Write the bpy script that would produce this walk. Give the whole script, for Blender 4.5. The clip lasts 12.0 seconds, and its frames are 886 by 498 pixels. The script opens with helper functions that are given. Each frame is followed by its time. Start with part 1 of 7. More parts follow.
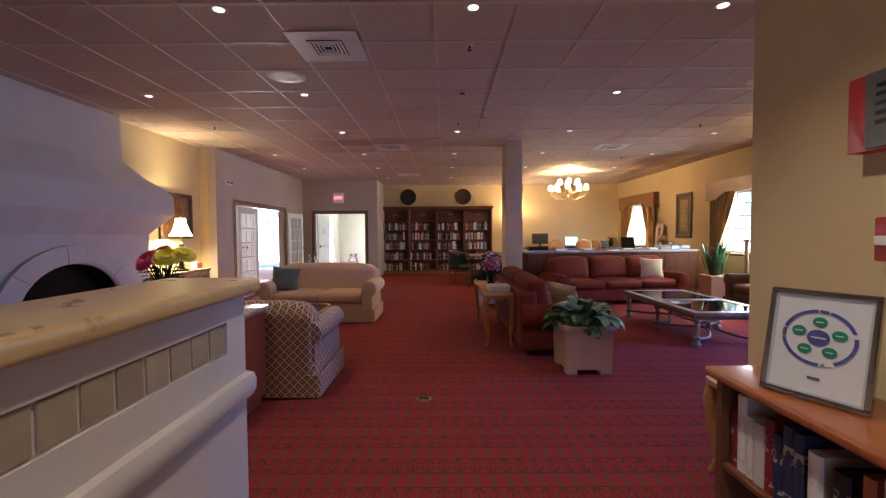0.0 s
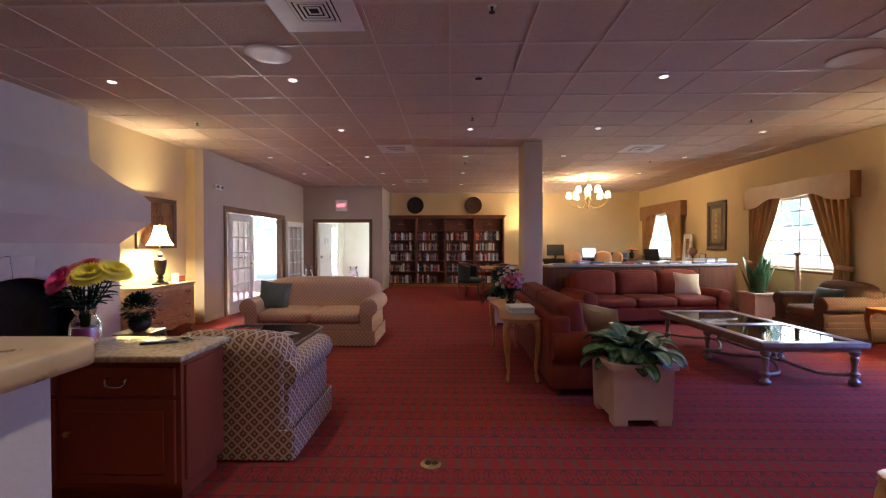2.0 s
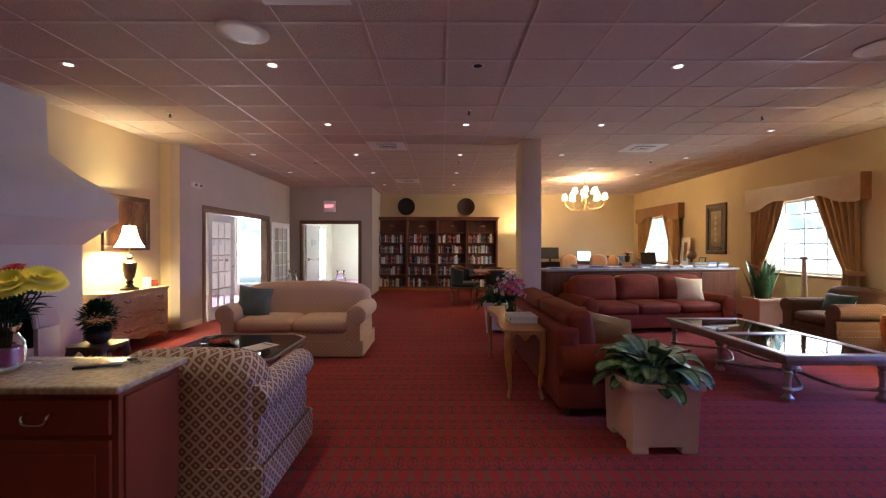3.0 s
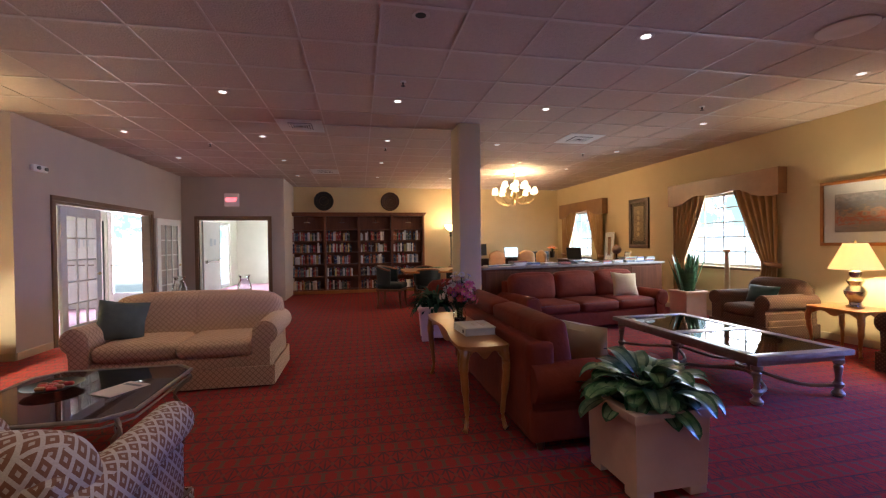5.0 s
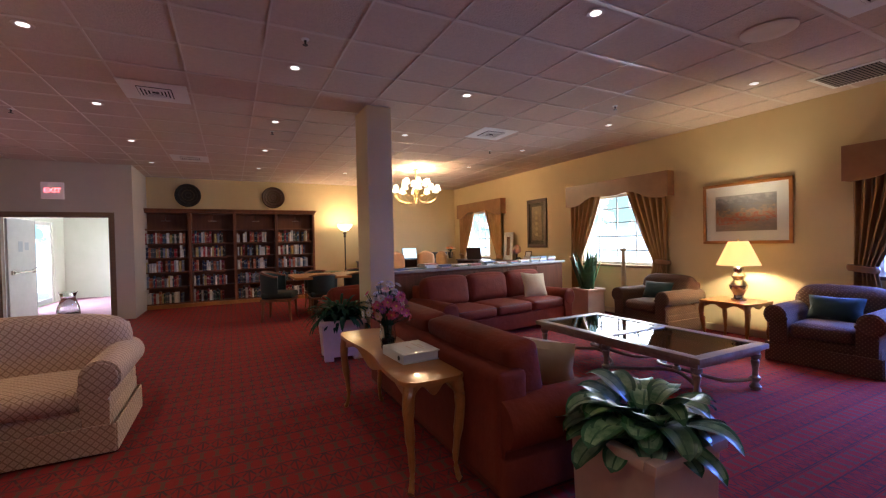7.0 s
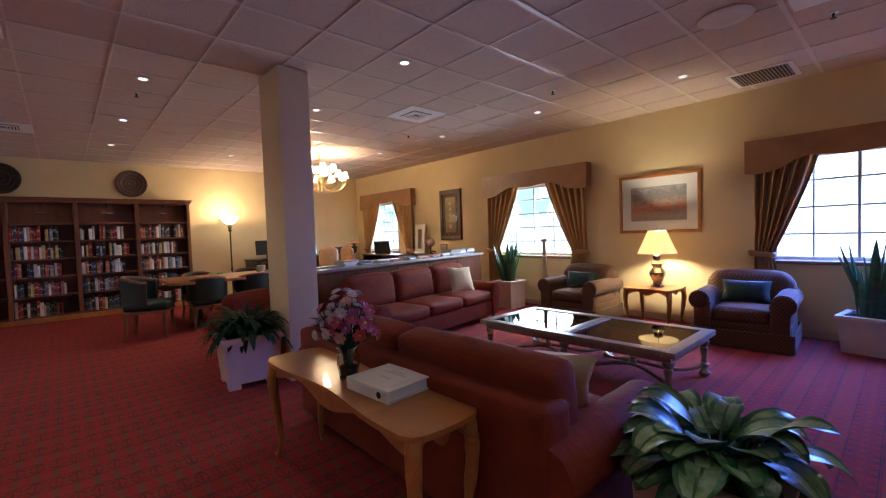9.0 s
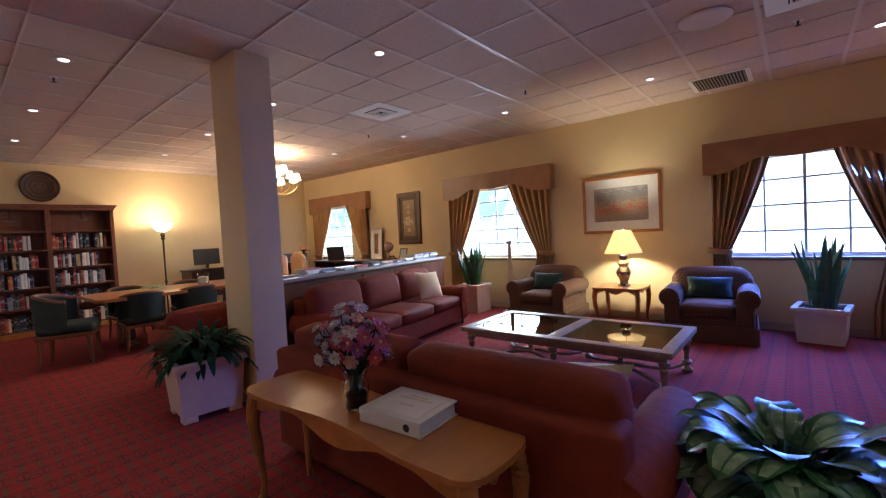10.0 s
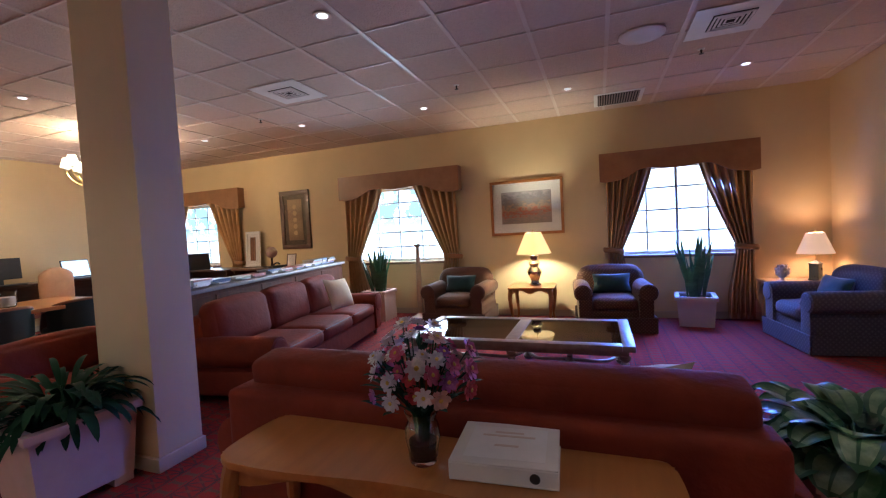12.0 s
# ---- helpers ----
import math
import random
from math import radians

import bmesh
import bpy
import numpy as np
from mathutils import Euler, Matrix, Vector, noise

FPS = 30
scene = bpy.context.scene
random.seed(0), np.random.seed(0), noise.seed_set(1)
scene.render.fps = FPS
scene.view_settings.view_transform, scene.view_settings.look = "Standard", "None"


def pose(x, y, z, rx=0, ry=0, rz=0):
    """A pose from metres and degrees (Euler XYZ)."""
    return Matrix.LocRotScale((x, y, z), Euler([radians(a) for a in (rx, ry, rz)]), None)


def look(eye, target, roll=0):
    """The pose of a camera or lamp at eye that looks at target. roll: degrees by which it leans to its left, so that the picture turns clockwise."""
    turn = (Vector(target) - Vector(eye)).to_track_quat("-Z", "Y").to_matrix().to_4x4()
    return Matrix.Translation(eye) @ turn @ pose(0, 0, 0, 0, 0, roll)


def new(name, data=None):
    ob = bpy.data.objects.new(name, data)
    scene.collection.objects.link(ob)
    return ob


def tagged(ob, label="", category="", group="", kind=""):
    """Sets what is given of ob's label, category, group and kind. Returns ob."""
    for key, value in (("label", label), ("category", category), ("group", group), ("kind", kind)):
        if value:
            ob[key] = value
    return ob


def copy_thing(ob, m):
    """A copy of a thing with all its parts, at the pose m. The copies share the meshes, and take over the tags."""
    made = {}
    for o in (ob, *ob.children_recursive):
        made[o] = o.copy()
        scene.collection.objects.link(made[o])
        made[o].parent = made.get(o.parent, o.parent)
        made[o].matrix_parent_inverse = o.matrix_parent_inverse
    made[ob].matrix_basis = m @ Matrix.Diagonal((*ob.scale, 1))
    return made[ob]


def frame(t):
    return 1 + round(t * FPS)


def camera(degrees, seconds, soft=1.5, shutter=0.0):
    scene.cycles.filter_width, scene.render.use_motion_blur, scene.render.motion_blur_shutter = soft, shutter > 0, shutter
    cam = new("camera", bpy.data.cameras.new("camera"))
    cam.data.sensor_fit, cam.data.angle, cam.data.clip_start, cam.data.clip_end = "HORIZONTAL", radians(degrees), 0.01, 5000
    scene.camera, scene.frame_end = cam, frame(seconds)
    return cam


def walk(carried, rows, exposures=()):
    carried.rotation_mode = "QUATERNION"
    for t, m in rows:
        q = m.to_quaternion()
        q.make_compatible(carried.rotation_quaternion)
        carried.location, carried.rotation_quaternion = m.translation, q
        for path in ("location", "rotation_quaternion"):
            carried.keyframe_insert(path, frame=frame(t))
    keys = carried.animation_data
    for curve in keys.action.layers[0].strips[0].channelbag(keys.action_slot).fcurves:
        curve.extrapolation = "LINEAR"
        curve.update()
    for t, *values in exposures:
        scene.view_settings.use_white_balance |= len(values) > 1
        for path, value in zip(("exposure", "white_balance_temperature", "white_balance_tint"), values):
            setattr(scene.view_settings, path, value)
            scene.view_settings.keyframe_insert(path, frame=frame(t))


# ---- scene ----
cam = camera(93.0, 12.0, soft=1.2)
PATH = [
    (0, (0.104, -0.023, 1.409), (0.099, 1.976, 1.336), -0.4),
    (0.5, (0.1, 0.181, 1.416), (0.096, 2.18, 1.364), -0.6),
    (1, (0.084, 0.39, 1.419), (0.07, 2.389, 1.386), -0.4),
    (1.5, (0.054, 0.617, 1.418), (0.018, 2.616, 1.394), 0.0),
    (2, (0.054, 0.834, 1.415), (0.014, 2.833, 1.391), -0.1),
    (2.5, (0.041, 1.036, 1.416), (-0.009, 3.035, 1.402), 0.0),
    (3, (0.0, 1.235, 1.422), (0.006, 3.235, 1.409), 0.1),
    (5, (-0.137, 2.087, 1.418), (0.252, 4.048, 1.392), -0.7),
    (5.5, (-0.153, 2.301, 1.424), (0.342, 4.239, 1.403), -0.7),
    (6, (-0.19, 2.501, 1.425), (0.42, 4.405, 1.405), -0.6),
    (6.5, (-0.229, 2.714, 1.432), (0.526, 4.565, 1.406), -1.0),
    (7, (-0.257, 2.918, 1.431), (0.645, 4.703, 1.399), -1.2),
    (9, (-0.366, 3.807, 1.443), (0.973, 5.29, 1.363), -2.0),
    (9.5, (-0.402, 4.035, 1.444), (1.018, 5.441, 1.371), -2.6),
    (10, (-0.442, 4.272, 1.452), (1.087, 5.559, 1.379), -3.0),
    (10.5, (-0.448, 4.529, 1.435), (1.196, 5.666, 1.364), -3.2),
    (11, (-0.472, 4.779, 1.43), (1.266, 5.765, 1.361), -3.2),
    (11.5, (-0.517, 5.025, 1.441), (1.3, 5.855, 1.362), -3.0),
    (12, (-0.541, 5.265, 1.445), (1.333, 5.961, 1.362), -3.1),
]
walk(cam, [(t, look(eye, target, roll)) for t, eye, target, roll in PATH], exposures=[(0.0, 0.67, 6250, 8), (6.0, 0.45, 6050, 9), (12.0, 0.48, 5250, 9)])

# ---- world and daylight ----
world = bpy.data.worlds.new("World")
scene.world = world
world.use_nodes = True
_sky = world.node_tree.nodes.new("ShaderNodeTexSky")
_sky.sky_type = "NISHITA"
_sky.sun_disc = False
_sky.sun_elevation = radians(52)
_sky.sun_rotation = radians(250)
world.node_tree.links.new(_sky.outputs[0], world.node_tree.nodes["Background"].inputs[0])
world.node_tree.nodes["Background"].inputs[1].default_value = 0.10
_sun = bpy.data.lights.new("sun", "SUN")
_sun.energy, _sun.angle, _sun.color = 2.5, radians(0.6), (1.0, 0.95, 0.88)
new("sun", _sun).matrix_world = look((-12, -5, 18), (0, 0, 0))


def bulb(name, at, watts, colour=(1.0, 0.68, 0.36), radius=0.05):
    li = bpy.data.lights.new(name, "POINT")
    li.energy, li.color, li.shadow_soft_size = watts, colour, radius
    ob = new(name, li)
    ob.location = at
    return ob


def window_light(name, at, target, w, h, watts, colour, spread=140):
    li = bpy.data.lights.new(name, "AREA")
    li.shape, li.size, li.size_y, li.energy, li.color, li.spread = "RECTANGLE", w, h, watts, colour, radians(spread)
    ob = new(name, li)
    ob.matrix_world = look(at, target)
    return ob


DAY = (0.12, 0.24, 1.0)
window_light("daylight_window_right_a", (6.62, 4.18, 1.62), (5.0, 4.7, 0.38), 1.5, 1.2, 150, DAY, 122)
window_light("daylight_window_right_b", (6.62, 8.65, 1.60), (5.0, 8.55, 1.0), 1.55, 1.2, 80, (0.85, 0.92, 1.0))
window_light("daylight_window_right_c", (6.62, 13.75, 1.60), (5.0, 13.6, 1.1), 1.3, 1.1, 45, (0.85, 0.92, 1.0))
window_light("daylight_entrance", (0.45, -3.95, 1.35), (0.6, 2.0, 1.0), 1.9, 2.2, 9, (0.34, 0.48, 1.0))
window_light("daylight_vestibule", (-5.45, 13.75, 1.35), (-5.5, 10.5, 0.9), 1.05, 2.1, 190, (0.92, 0.95, 1.0))
window_light("daylight_corridor", (-5.0, 16.8, 1.35), (-3.0, 16.4, 1.1), 2.7, 2.1, 130, (0.92, 0.96, 0.97))
bulb("bulb_right_table_lamp", (5.87, 6.19, 1.20), 74, (1.0, 0.82, 0.50))
bulb("bulb_dresser_lamp", (-4.42, 7.2, 1.52), 165, (1.0, 0.84, 0.48), 0.09)
bulb("bulb_torchiere", (2.60, 14.62, 2.02), 34, radius=0.06)
bulb("bulb_corner_lamp", (6.02, 2.72, 1.10), 20, (1.0, 0.55, 0.30))
bulb("bulb_chandelier", (3.62, 11.9, 2.88), 135, (1.0, 0.66, 0.34), 0.12)



def spot(at, watts, colour=(1.0, 0.84, 0.68)):
    li = bpy.data.lights.new("downlight_beam", "SPOT")
    li.energy, li.color, li.spot_size, li.spot_blend, li.shadow_soft_size = watts, colour, radians(105), 0.6, 0.05
    new("downlight_beam", li).matrix_world = look(at, (at[0], at[1] + 0.001, 0))


# beams below the downlights; the one at y -0.6 is added, without a fitting
for sx, sy, sw in ((0.34, 1.30, 50), (0.34, -0.6, 36), (-1.61, 3.26, 32), (0.34, 3.26, 17), (2.25, 3.26, 12), (0.34, 7.18, 13), (2.25, 5.24, 10), (5.03, 5.56, 17), (4.86, 7.44, 17), (-1.61, 5.24, 26), (-1.61, 7.18, 22), (0.34, 9.14, 14), (0.34, 11.07, 14), (-1.61, 11.07, 12), (0.34, 13.0, 9)):
    spot((sx, sy, 3.11), sw)

# ---- materials ----
def _n(nt, kind, **kw):
    node = nt.nodes.new("ShaderNode" + kind)
    for k, v in kw.items():
        node.inputs[k].default_value = v
    return node


def base_material(name):
    m = bpy.data.materials.new(name)
    m.use_nodes = True
    nt = m.node_tree
    return m, nt, nt.nodes["Principled BSDF"]


def coords(nt, stretch=(1, 1, 1)):
    tc = _n(nt, "TexCoord")
    mp = _n(nt, "Mapping")
    mp.inputs["Scale"].default_value = stretch
    nt.links.new(tc.outputs["Object"], mp.inputs["Vector"])
    return mp.outputs[0]


def surface(name, a, b, scale=8.0, rough=0.6, metal=0.0, bump=0.15, fine=60.0, stretch=(1, 1, 1), vary=0.0, sheen=0.0, coat=0.0, rough_var=0.1, dist=0.004):
    """Two colours mixed by a coarse noise, fine relief, uneven gloss."""
    m, nt, p = base_material(name)
    L = nt.links.new
    vec = coords(nt, stretch)
    n1 = _n(nt, "TexNoise", Scale=scale, Detail=5.0, Roughness=0.6)
    n2 = _n(nt, "TexNoise", Scale=fine, Detail=3.0, Roughness=0.6)
    L(vec, n1.inputs["Vector"]), L(vec, n2.inputs["Vector"])
    ramp = _n(nt, "MapRange")
    ramp.inputs["From Min"].default_value, ramp.inputs["From Max"].default_value = 0.3, 0.7
    L(n1.outputs[0], ramp.inputs[0])
    mix = _n(nt, "MixRGB")
    mix.inputs[1].default_value, mix.inputs[2].default_value = (*a, 1), (*b, 1)
    L(ramp.outputs[0], mix.inputs[0])
    out = mix.outputs[0]
    if vary:
        oi = _n(nt, "ObjectInfo")
        hv = _n(nt, "HueSaturation")
        mr = _n(nt, "MapRange")
        mr.inputs["To Min"].default_value, mr.inputs["To Max"].default_value = 1 - vary, 1 + vary
        L(oi.outputs["Random"], mr.inputs[0]), L(mr.outputs[0], hv.inputs["Value"]), L(out, hv.inputs["Color"])
        out = hv.outputs[0]
    L(out, p.inputs["Base Color"])
    rr = _n(nt, "MapRange")
    rr.inputs["To Min"].default_value, rr.inputs["To Max"].default_value = max(0.02, rough - rough_var), min(1, rough + rough_var)
    L(n1.outputs[0], rr.inputs[0]), L(rr.outputs[0], p.inputs["Roughness"])
    p.inputs["Metallic"].default_value = metal
    if rough >= 0.72:
        p.inputs["Specular IOR Level"].default_value = 0.15
    p.inputs["Sheen Weight"].default_value = sheen
    p.inputs["Coat Weight"].default_value = coat
    if bump:
        bp = _n(nt, "Bump", Strength=bump, Distance=dist)
        L(n2.outputs[0], bp.inputs["Height"]), L(bp.outputs[0], p.inputs["Normal"])
    return m


def wood(name, a, b, rough=0.35, scale=3.0, grain=(1, 1, 12), coat=0.2, vary=0.0):
    return surface(name, a, b, scale, rough, 0, 0.08, 40, grain, vary, 0, coat, 0.08, 0.002)


def lit(name, colour, strength, tint=(0.8, 0.8, 0.8)):
    m, nt, p = base_material(name)
    p.inputs["Base Color"].default_value = (*tint, 1)
    p.inputs["Emission Color"].default_value = (*colour, 1)
    p.inputs["Emission Strength"].default_value = strength
    return m


def lampshade(name, colour, strength, cloth, through_colour):
    """Thin cloth over a burning bulb: lit from within and passing soft light."""
    m, nt, p = base_material(name)
    L = nt.links.new
    p.inputs["Base Color"].default_value = (*cloth, 1)
    p.inputs["Roughness"].default_value = 0.85
    p.inputs["Emission Color"].default_value = (*colour, 1)
    p.inputs["Emission Strength"].default_value = strength
    tl, mx = _n(nt, "BsdfTranslucent"), _n(nt, "MixShader")
    tl.inputs[0].default_value = (*through_colour, 1)
    mx.inputs[0].default_value = 0.45
    L(p.outputs[0], mx.inputs[1]), L(tl.outputs[0], mx.inputs[2])
    L(mx.outputs[0], nt.nodes["Material Output"].inputs[0])
    return m


def glass(name, colour=(0.9, 0.95, 0.95), rough=0.02):
    m, nt, p = base_material(name)
    p.inputs["Base Color"].default_value = (*colour, 1)
    p.inputs["Roughness"].default_value = rough
    p.inputs["Transmission Weight"].default_value = 1.0
    p.inputs["IOR"].default_value = 1.45
    return m


def thin_glass(name, tint, gloss=0.12, grow=0.5):
    """A flat pane: clear, with a mirror sheen that grows towards the edge of view."""
    m, nt, p = base_material(name)
    L = nt.links.new
    tr, gl, mx, fr = _n(nt, "BsdfTransparent"), _n(nt, "BsdfGlossy", Roughness=0.02), _n(nt, "MixShader"), _n(nt, "LayerWeight", Blend=0.5)
    tr.inputs[0].default_value = (*tint, 1)
    add = _n(nt, "Math")
    add.operation, add.inputs[1].default_value = "ADD", gloss
    L(_math(nt, "MULTIPLY", _math(nt, "POWER", fr.outputs["Facing"], 3.0), grow), add.inputs[0]), L(add.outputs[0], mx.inputs[0])
    L(tr.outputs[0], mx.inputs[1]), L(gl.outputs[0], mx.inputs[2])
    L(mx.outputs[0], nt.nodes["Material Output"].inputs[0])
    return m


def _math(nt, op, a, b=None):
    node = _n(nt, "Math")
    node.operation = op
    for i, v in enumerate((a, b)):
        if v is None:
            continue
        if isinstance(v, (int, float)):
            node.inputs[i].default_value = v
        else:
            nt.links.new(v, node.inputs[i])
    return node.outputs[0]


def lattice(name, ground, line, motif, period=0.055, width=0.13, dot=0.2, rough=0.9):
    """Woven upholstery with a diamond lattice and a small motif in each diamond."""
    m, nt, p = base_material(name)
    L = nt.links.new
    tc, geo = _n(nt, "TexCoord"), _n(nt, "NewGeometry")
    sp, sn = _n(nt, "SeparateXYZ"), _n(nt, "SeparateXYZ")
    L(tc.outputs["Object"], sp.inputs[0]), L(geo.outputs["Normal"], sn.inputs[0])
    x, y, z = sp.outputs
    top = _math(nt, "GREATER_THAN", _math(nt, "ABSOLUTE", sn.outputs[2]), 0.72)
    s = _math(nt, "ADD", x, y)
    u = _math(nt, "ADD", s, z)
    v1, v2 = _math(nt, "SUBTRACT", s, z), _math(nt, "SUBTRACT", x, y)
    v = _math(nt, "ADD", _math(nt, "MULTIPLY", v1, _math(nt, "SUBTRACT", 1.0, top)), _math(nt, "MULTIPLY", v2, top))

    def tri(q):
        return _math(nt, "ABSOLUTE", _math(nt, "SUBTRACT", _math(nt, "FRACT", _math(nt, "DIVIDE", q, period)), 0.5))
    a, b = tri(u), tri(v)
    near = _math(nt, "MINIMUM", _math(nt, "SUBTRACT", 0.5, a), _math(nt, "SUBTRACT", 0.5, b))
    lines = _math(nt, "LESS_THAN", near, width)
    core = _math(nt, "LESS_THAN", _math(nt, "MAXIMUM", a, b), dot)
    nz = _n(nt, "TexNoise", Scale=160.0, Detail=2.0)
    L(tc.outputs["Object"], nz.inputs["Vector"])
    m1, m2, m3 = _n(nt, "MixRGB"), _n(nt, "MixRGB"), _n(nt, "MixRGB")
    m1.inputs[1].default_value, m1.inputs[2].default_value = (*ground, 1), (*line, 1)
    L(lines, m1.inputs[0]), L(m1.outputs[0], m2.inputs[1]), L(core, m2.inputs[0])
    m2.inputs[2].default_value = (*motif, 1)
    m3.blend_type = "MULTIPLY"
    m3.inputs[0].default_value = 0.35
    L(m2.outputs[0], m3.inputs[1]), L(nz.outputs[0], m3.inputs[2])
    L(m3.outputs[0], p.inputs["Base Color"])
    p.inputs["Roughness"].default_value = rough
    p.inputs["Specular IOR Level"].default_value = 0.15
    p.inputs["Sheen Weight"].default_value = 0.1
    bp = _n(nt, "Bump", Strength=0.3, Distance=0.003)
    L(_math(nt, "ADD", nz.outputs[0], lines), bp.inputs["Height"]), L(bp.outputs[0], p.inputs["Normal"])
    return m


def carpet_material():
    """Cut-pile carpet: red ground, brown bars across and small figures in rows."""
    m, nt, p = base_material("patterned_red_carpet")
    L = nt.links.new
    tc = _n(nt, "TexCoord")
    sp = _n(nt, "SeparateXYZ")
    L(tc.outputs["Object"], sp.inputs[0])
    x, y = sp.outputs[0], sp.outputs[1]

    def tri(q, per, off=0.0):
        return _math(nt, "ABSOLUTE", _math(nt, "SUBTRACT", _math(nt, "FRACT", _math(nt, "ADD", _math(nt, "DIVIDE", q, per), off)), 0.5))
    PER = 0.30
    v = _math(nt, "FRACT", _math(nt, "DIVIDE", y, PER))
    wide = _math(nt, "LESS_THAN", v, 0.56)

    def near(q, at, half):
        return _math(nt, "LESS_THAN", _math(nt, "ABSOLUTE", _math(nt, "SUBTRACT", q, at)), half)
    rules = _math(nt, "MAXIMUM", _math(nt, "MAXIMUM", near(v, 0.02, 0.017), near(v, 0.54, 0.017)), near(v, 0.98, 0.01))
    va0 = _math(nt, "ABSOLUTE", _math(nt, "SUBTRACT", _math(nt, "DIVIDE", v, 0.56), 0.5))
    ua = tri(x, 0.094)
    cross = _math(nt, "LESS_THAN", _math(nt, "ABSOLUTE", _math(nt, "SUBTRACT", ua, va0)), 0.085)
    post = _math(nt, "GREATER_THAN", ua, 0.44)
    knot = _math(nt, "LESS_THAN", _math(nt, "MAXIMUM", ua, va0), 0.12)
    fig_a = _math(nt, "MULTIPLY", wide, _math(nt, "MAXIMUM", _math(nt, "SUBTRACT", cross, knot), post))
    vb0 = _math(nt, "ABSOLUTE", _math(nt, "SUBTRACT", v, 0.77))
    ub = tri(x, 0.094, 0.5)
    stem_ = _math(nt, "MULTIPLY", _math(nt, "LESS_THAN", ub, 0.13), _math(nt, "LESS_THAN", vb0, 0.16))
    foot_ = _math(nt, "MULTIPLY", _math(nt, "LESS_THAN", ub, 0.3), near(vb0, 0.145, 0.025))
    fig_b = _math(nt, "MAXIMUM", stem_, foot_)
    mark = _math(nt, "MAXIMUM", _math(nt, "MAXIMUM", rules, _math(nt, "MULTIPLY", fig_a, 0.8)), 0.0)
    tan = _math(nt, "MAXIMUM", fig_b, _math(nt, "MULTIPLY", wide, _math(nt, "MULTIPLY", knot, 0.7)))
    n1 = _n(nt, "TexNoise", Scale=1.3, Detail=4.0)
    n2 = _n(nt, "TexNoise", Scale=220.0, Detail=2.0)
    L(tc.outputs["Object"], n1.inputs["Vector"]), L(tc.outputs["Object"], n2.inputs["Vector"])
    red = _n(nt, "MixRGB")
    red.inputs[1].default_value, red.inputs[2].default_value = (0.33, 0.037, 0.035, 1), (0.43, 0.051, 0.045, 1)
    L(n1.outputs[0], red.inputs[0])
    mx = _n(nt, "MixRGB")
    mx.inputs[2].default_value = (0.085, 0.060, 0.062, 1)
    n3 = _n(nt, "TexNoise", Scale=9.0, Detail=3.0)
    L(tc.outputs["Object"], n3.inputs["Vector"])
    L(_math(nt, "MULTIPLY", _math(nt, "MULTIPLY", mark, 1.6), n3.outputs[0]), mx.inputs[0]), L(red.outputs[0], mx.inputs[1])
    pile = _n(nt, "MixRGB")
    pile.blend_type = "MULTIPLY"
    pile.inputs[0].default_value = 0.5
    fleck = _n(nt, "MixRGB")
    fleck.inputs[2].default_value = (0.16, 0.105, 0.075, 1)
    L(_math(nt, "MULTIPLY", tan, 0.8), fleck.inputs[0]), L(mx.outputs[0], fleck.inputs[1])
    L(fleck.outputs[0], pile.inputs[1]), L(n2.outputs[0], pile.inputs[2])
    L(pile.outputs[0], p.inputs["Base Color"])
    p.inputs["Roughness"].default_value = 0.95
    p.inputs["Specular IOR Level"].default_value = 0.06
    bp = _n(nt, "Bump", Strength=0.5, Distance=0.004)
    L(n2.outputs[0], bp.inputs["Height"]), L(bp.outputs[0], p.inputs["Normal"])
    return m


M = {}
M["carpet"] = carpet_material()
# vestibule and corridor carpet; daylight's washed-out pallor is put into its pink
M["pink_floor"] = surface("daylight_paled_carpet", (0.45, 0.25, 0.33), (0.5, 0.3, 0.38), 3, 0.9)
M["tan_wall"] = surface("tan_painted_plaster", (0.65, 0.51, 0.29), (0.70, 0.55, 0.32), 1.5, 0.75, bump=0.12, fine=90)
# tan plaster mix, greyer and darker than tan_wall
M["grey_wall"] = surface("greyer_tan_plaster", (0.50, 0.42, 0.36), (0.55, 0.46, 0.39), 1.5, 0.75, bump=0.12, fine=90)
M["white_wall"] = surface("white_painted_plaster", (0.70, 0.70, 0.60), (0.76, 0.75, 0.66), 2, 0.7, bump=0.1, fine=90)
M["stucco"] = surface("pale_smooth_stucco", (0.48, 0.44, 0.42), (0.54, 0.495, 0.465), 2.2, 0.8, bump=0.2, fine=45)
M["tile_ceiling"] = surface("fissured_ceiling_tile", (0.56, 0.44, 0.365), (0.62, 0.49, 0.41), 26, 0.9, bump=0.9, fine=55, dist=0.012)
M["grid"] = surface("white_ceiling_grid", (0.60, 0.50, 0.43), (0.66, 0.55, 0.475), 6, 0.5, bump=0)
M["white_metal"] = surface("white_enamelled_metal", (0.72, 0.70, 0.67), (0.78, 0.76, 0.73), 8, 0.45, bump=0.02)
M["bar_grey"] = surface("grey_glazing_bar", (0.52, 0.54, 0.57), (0.58, 0.60, 0.63), 8, 0.5, bump=0.02)
M["dark_slot"] = surface("dark_duct", (0.02, 0.018, 0.016), (0.03, 0.028, 0.026), 8, 0.8)
M["trim"] = surface("beige_painted_trim", (0.50, 0.40, 0.27), (0.56, 0.45, 0.30), 4, 0.5, bump=0.04)
M["slat_brown"] = surface("dusty_brown_slats", (0.20, 0.155, 0.125), (0.27, 0.21, 0.17), 9, 0.6, bump=0.03)
M["brown_trim"] = wood("brown_stained_trim", (0.16, 0.085, 0.045), (0.22, 0.12, 0.06), 0.45)
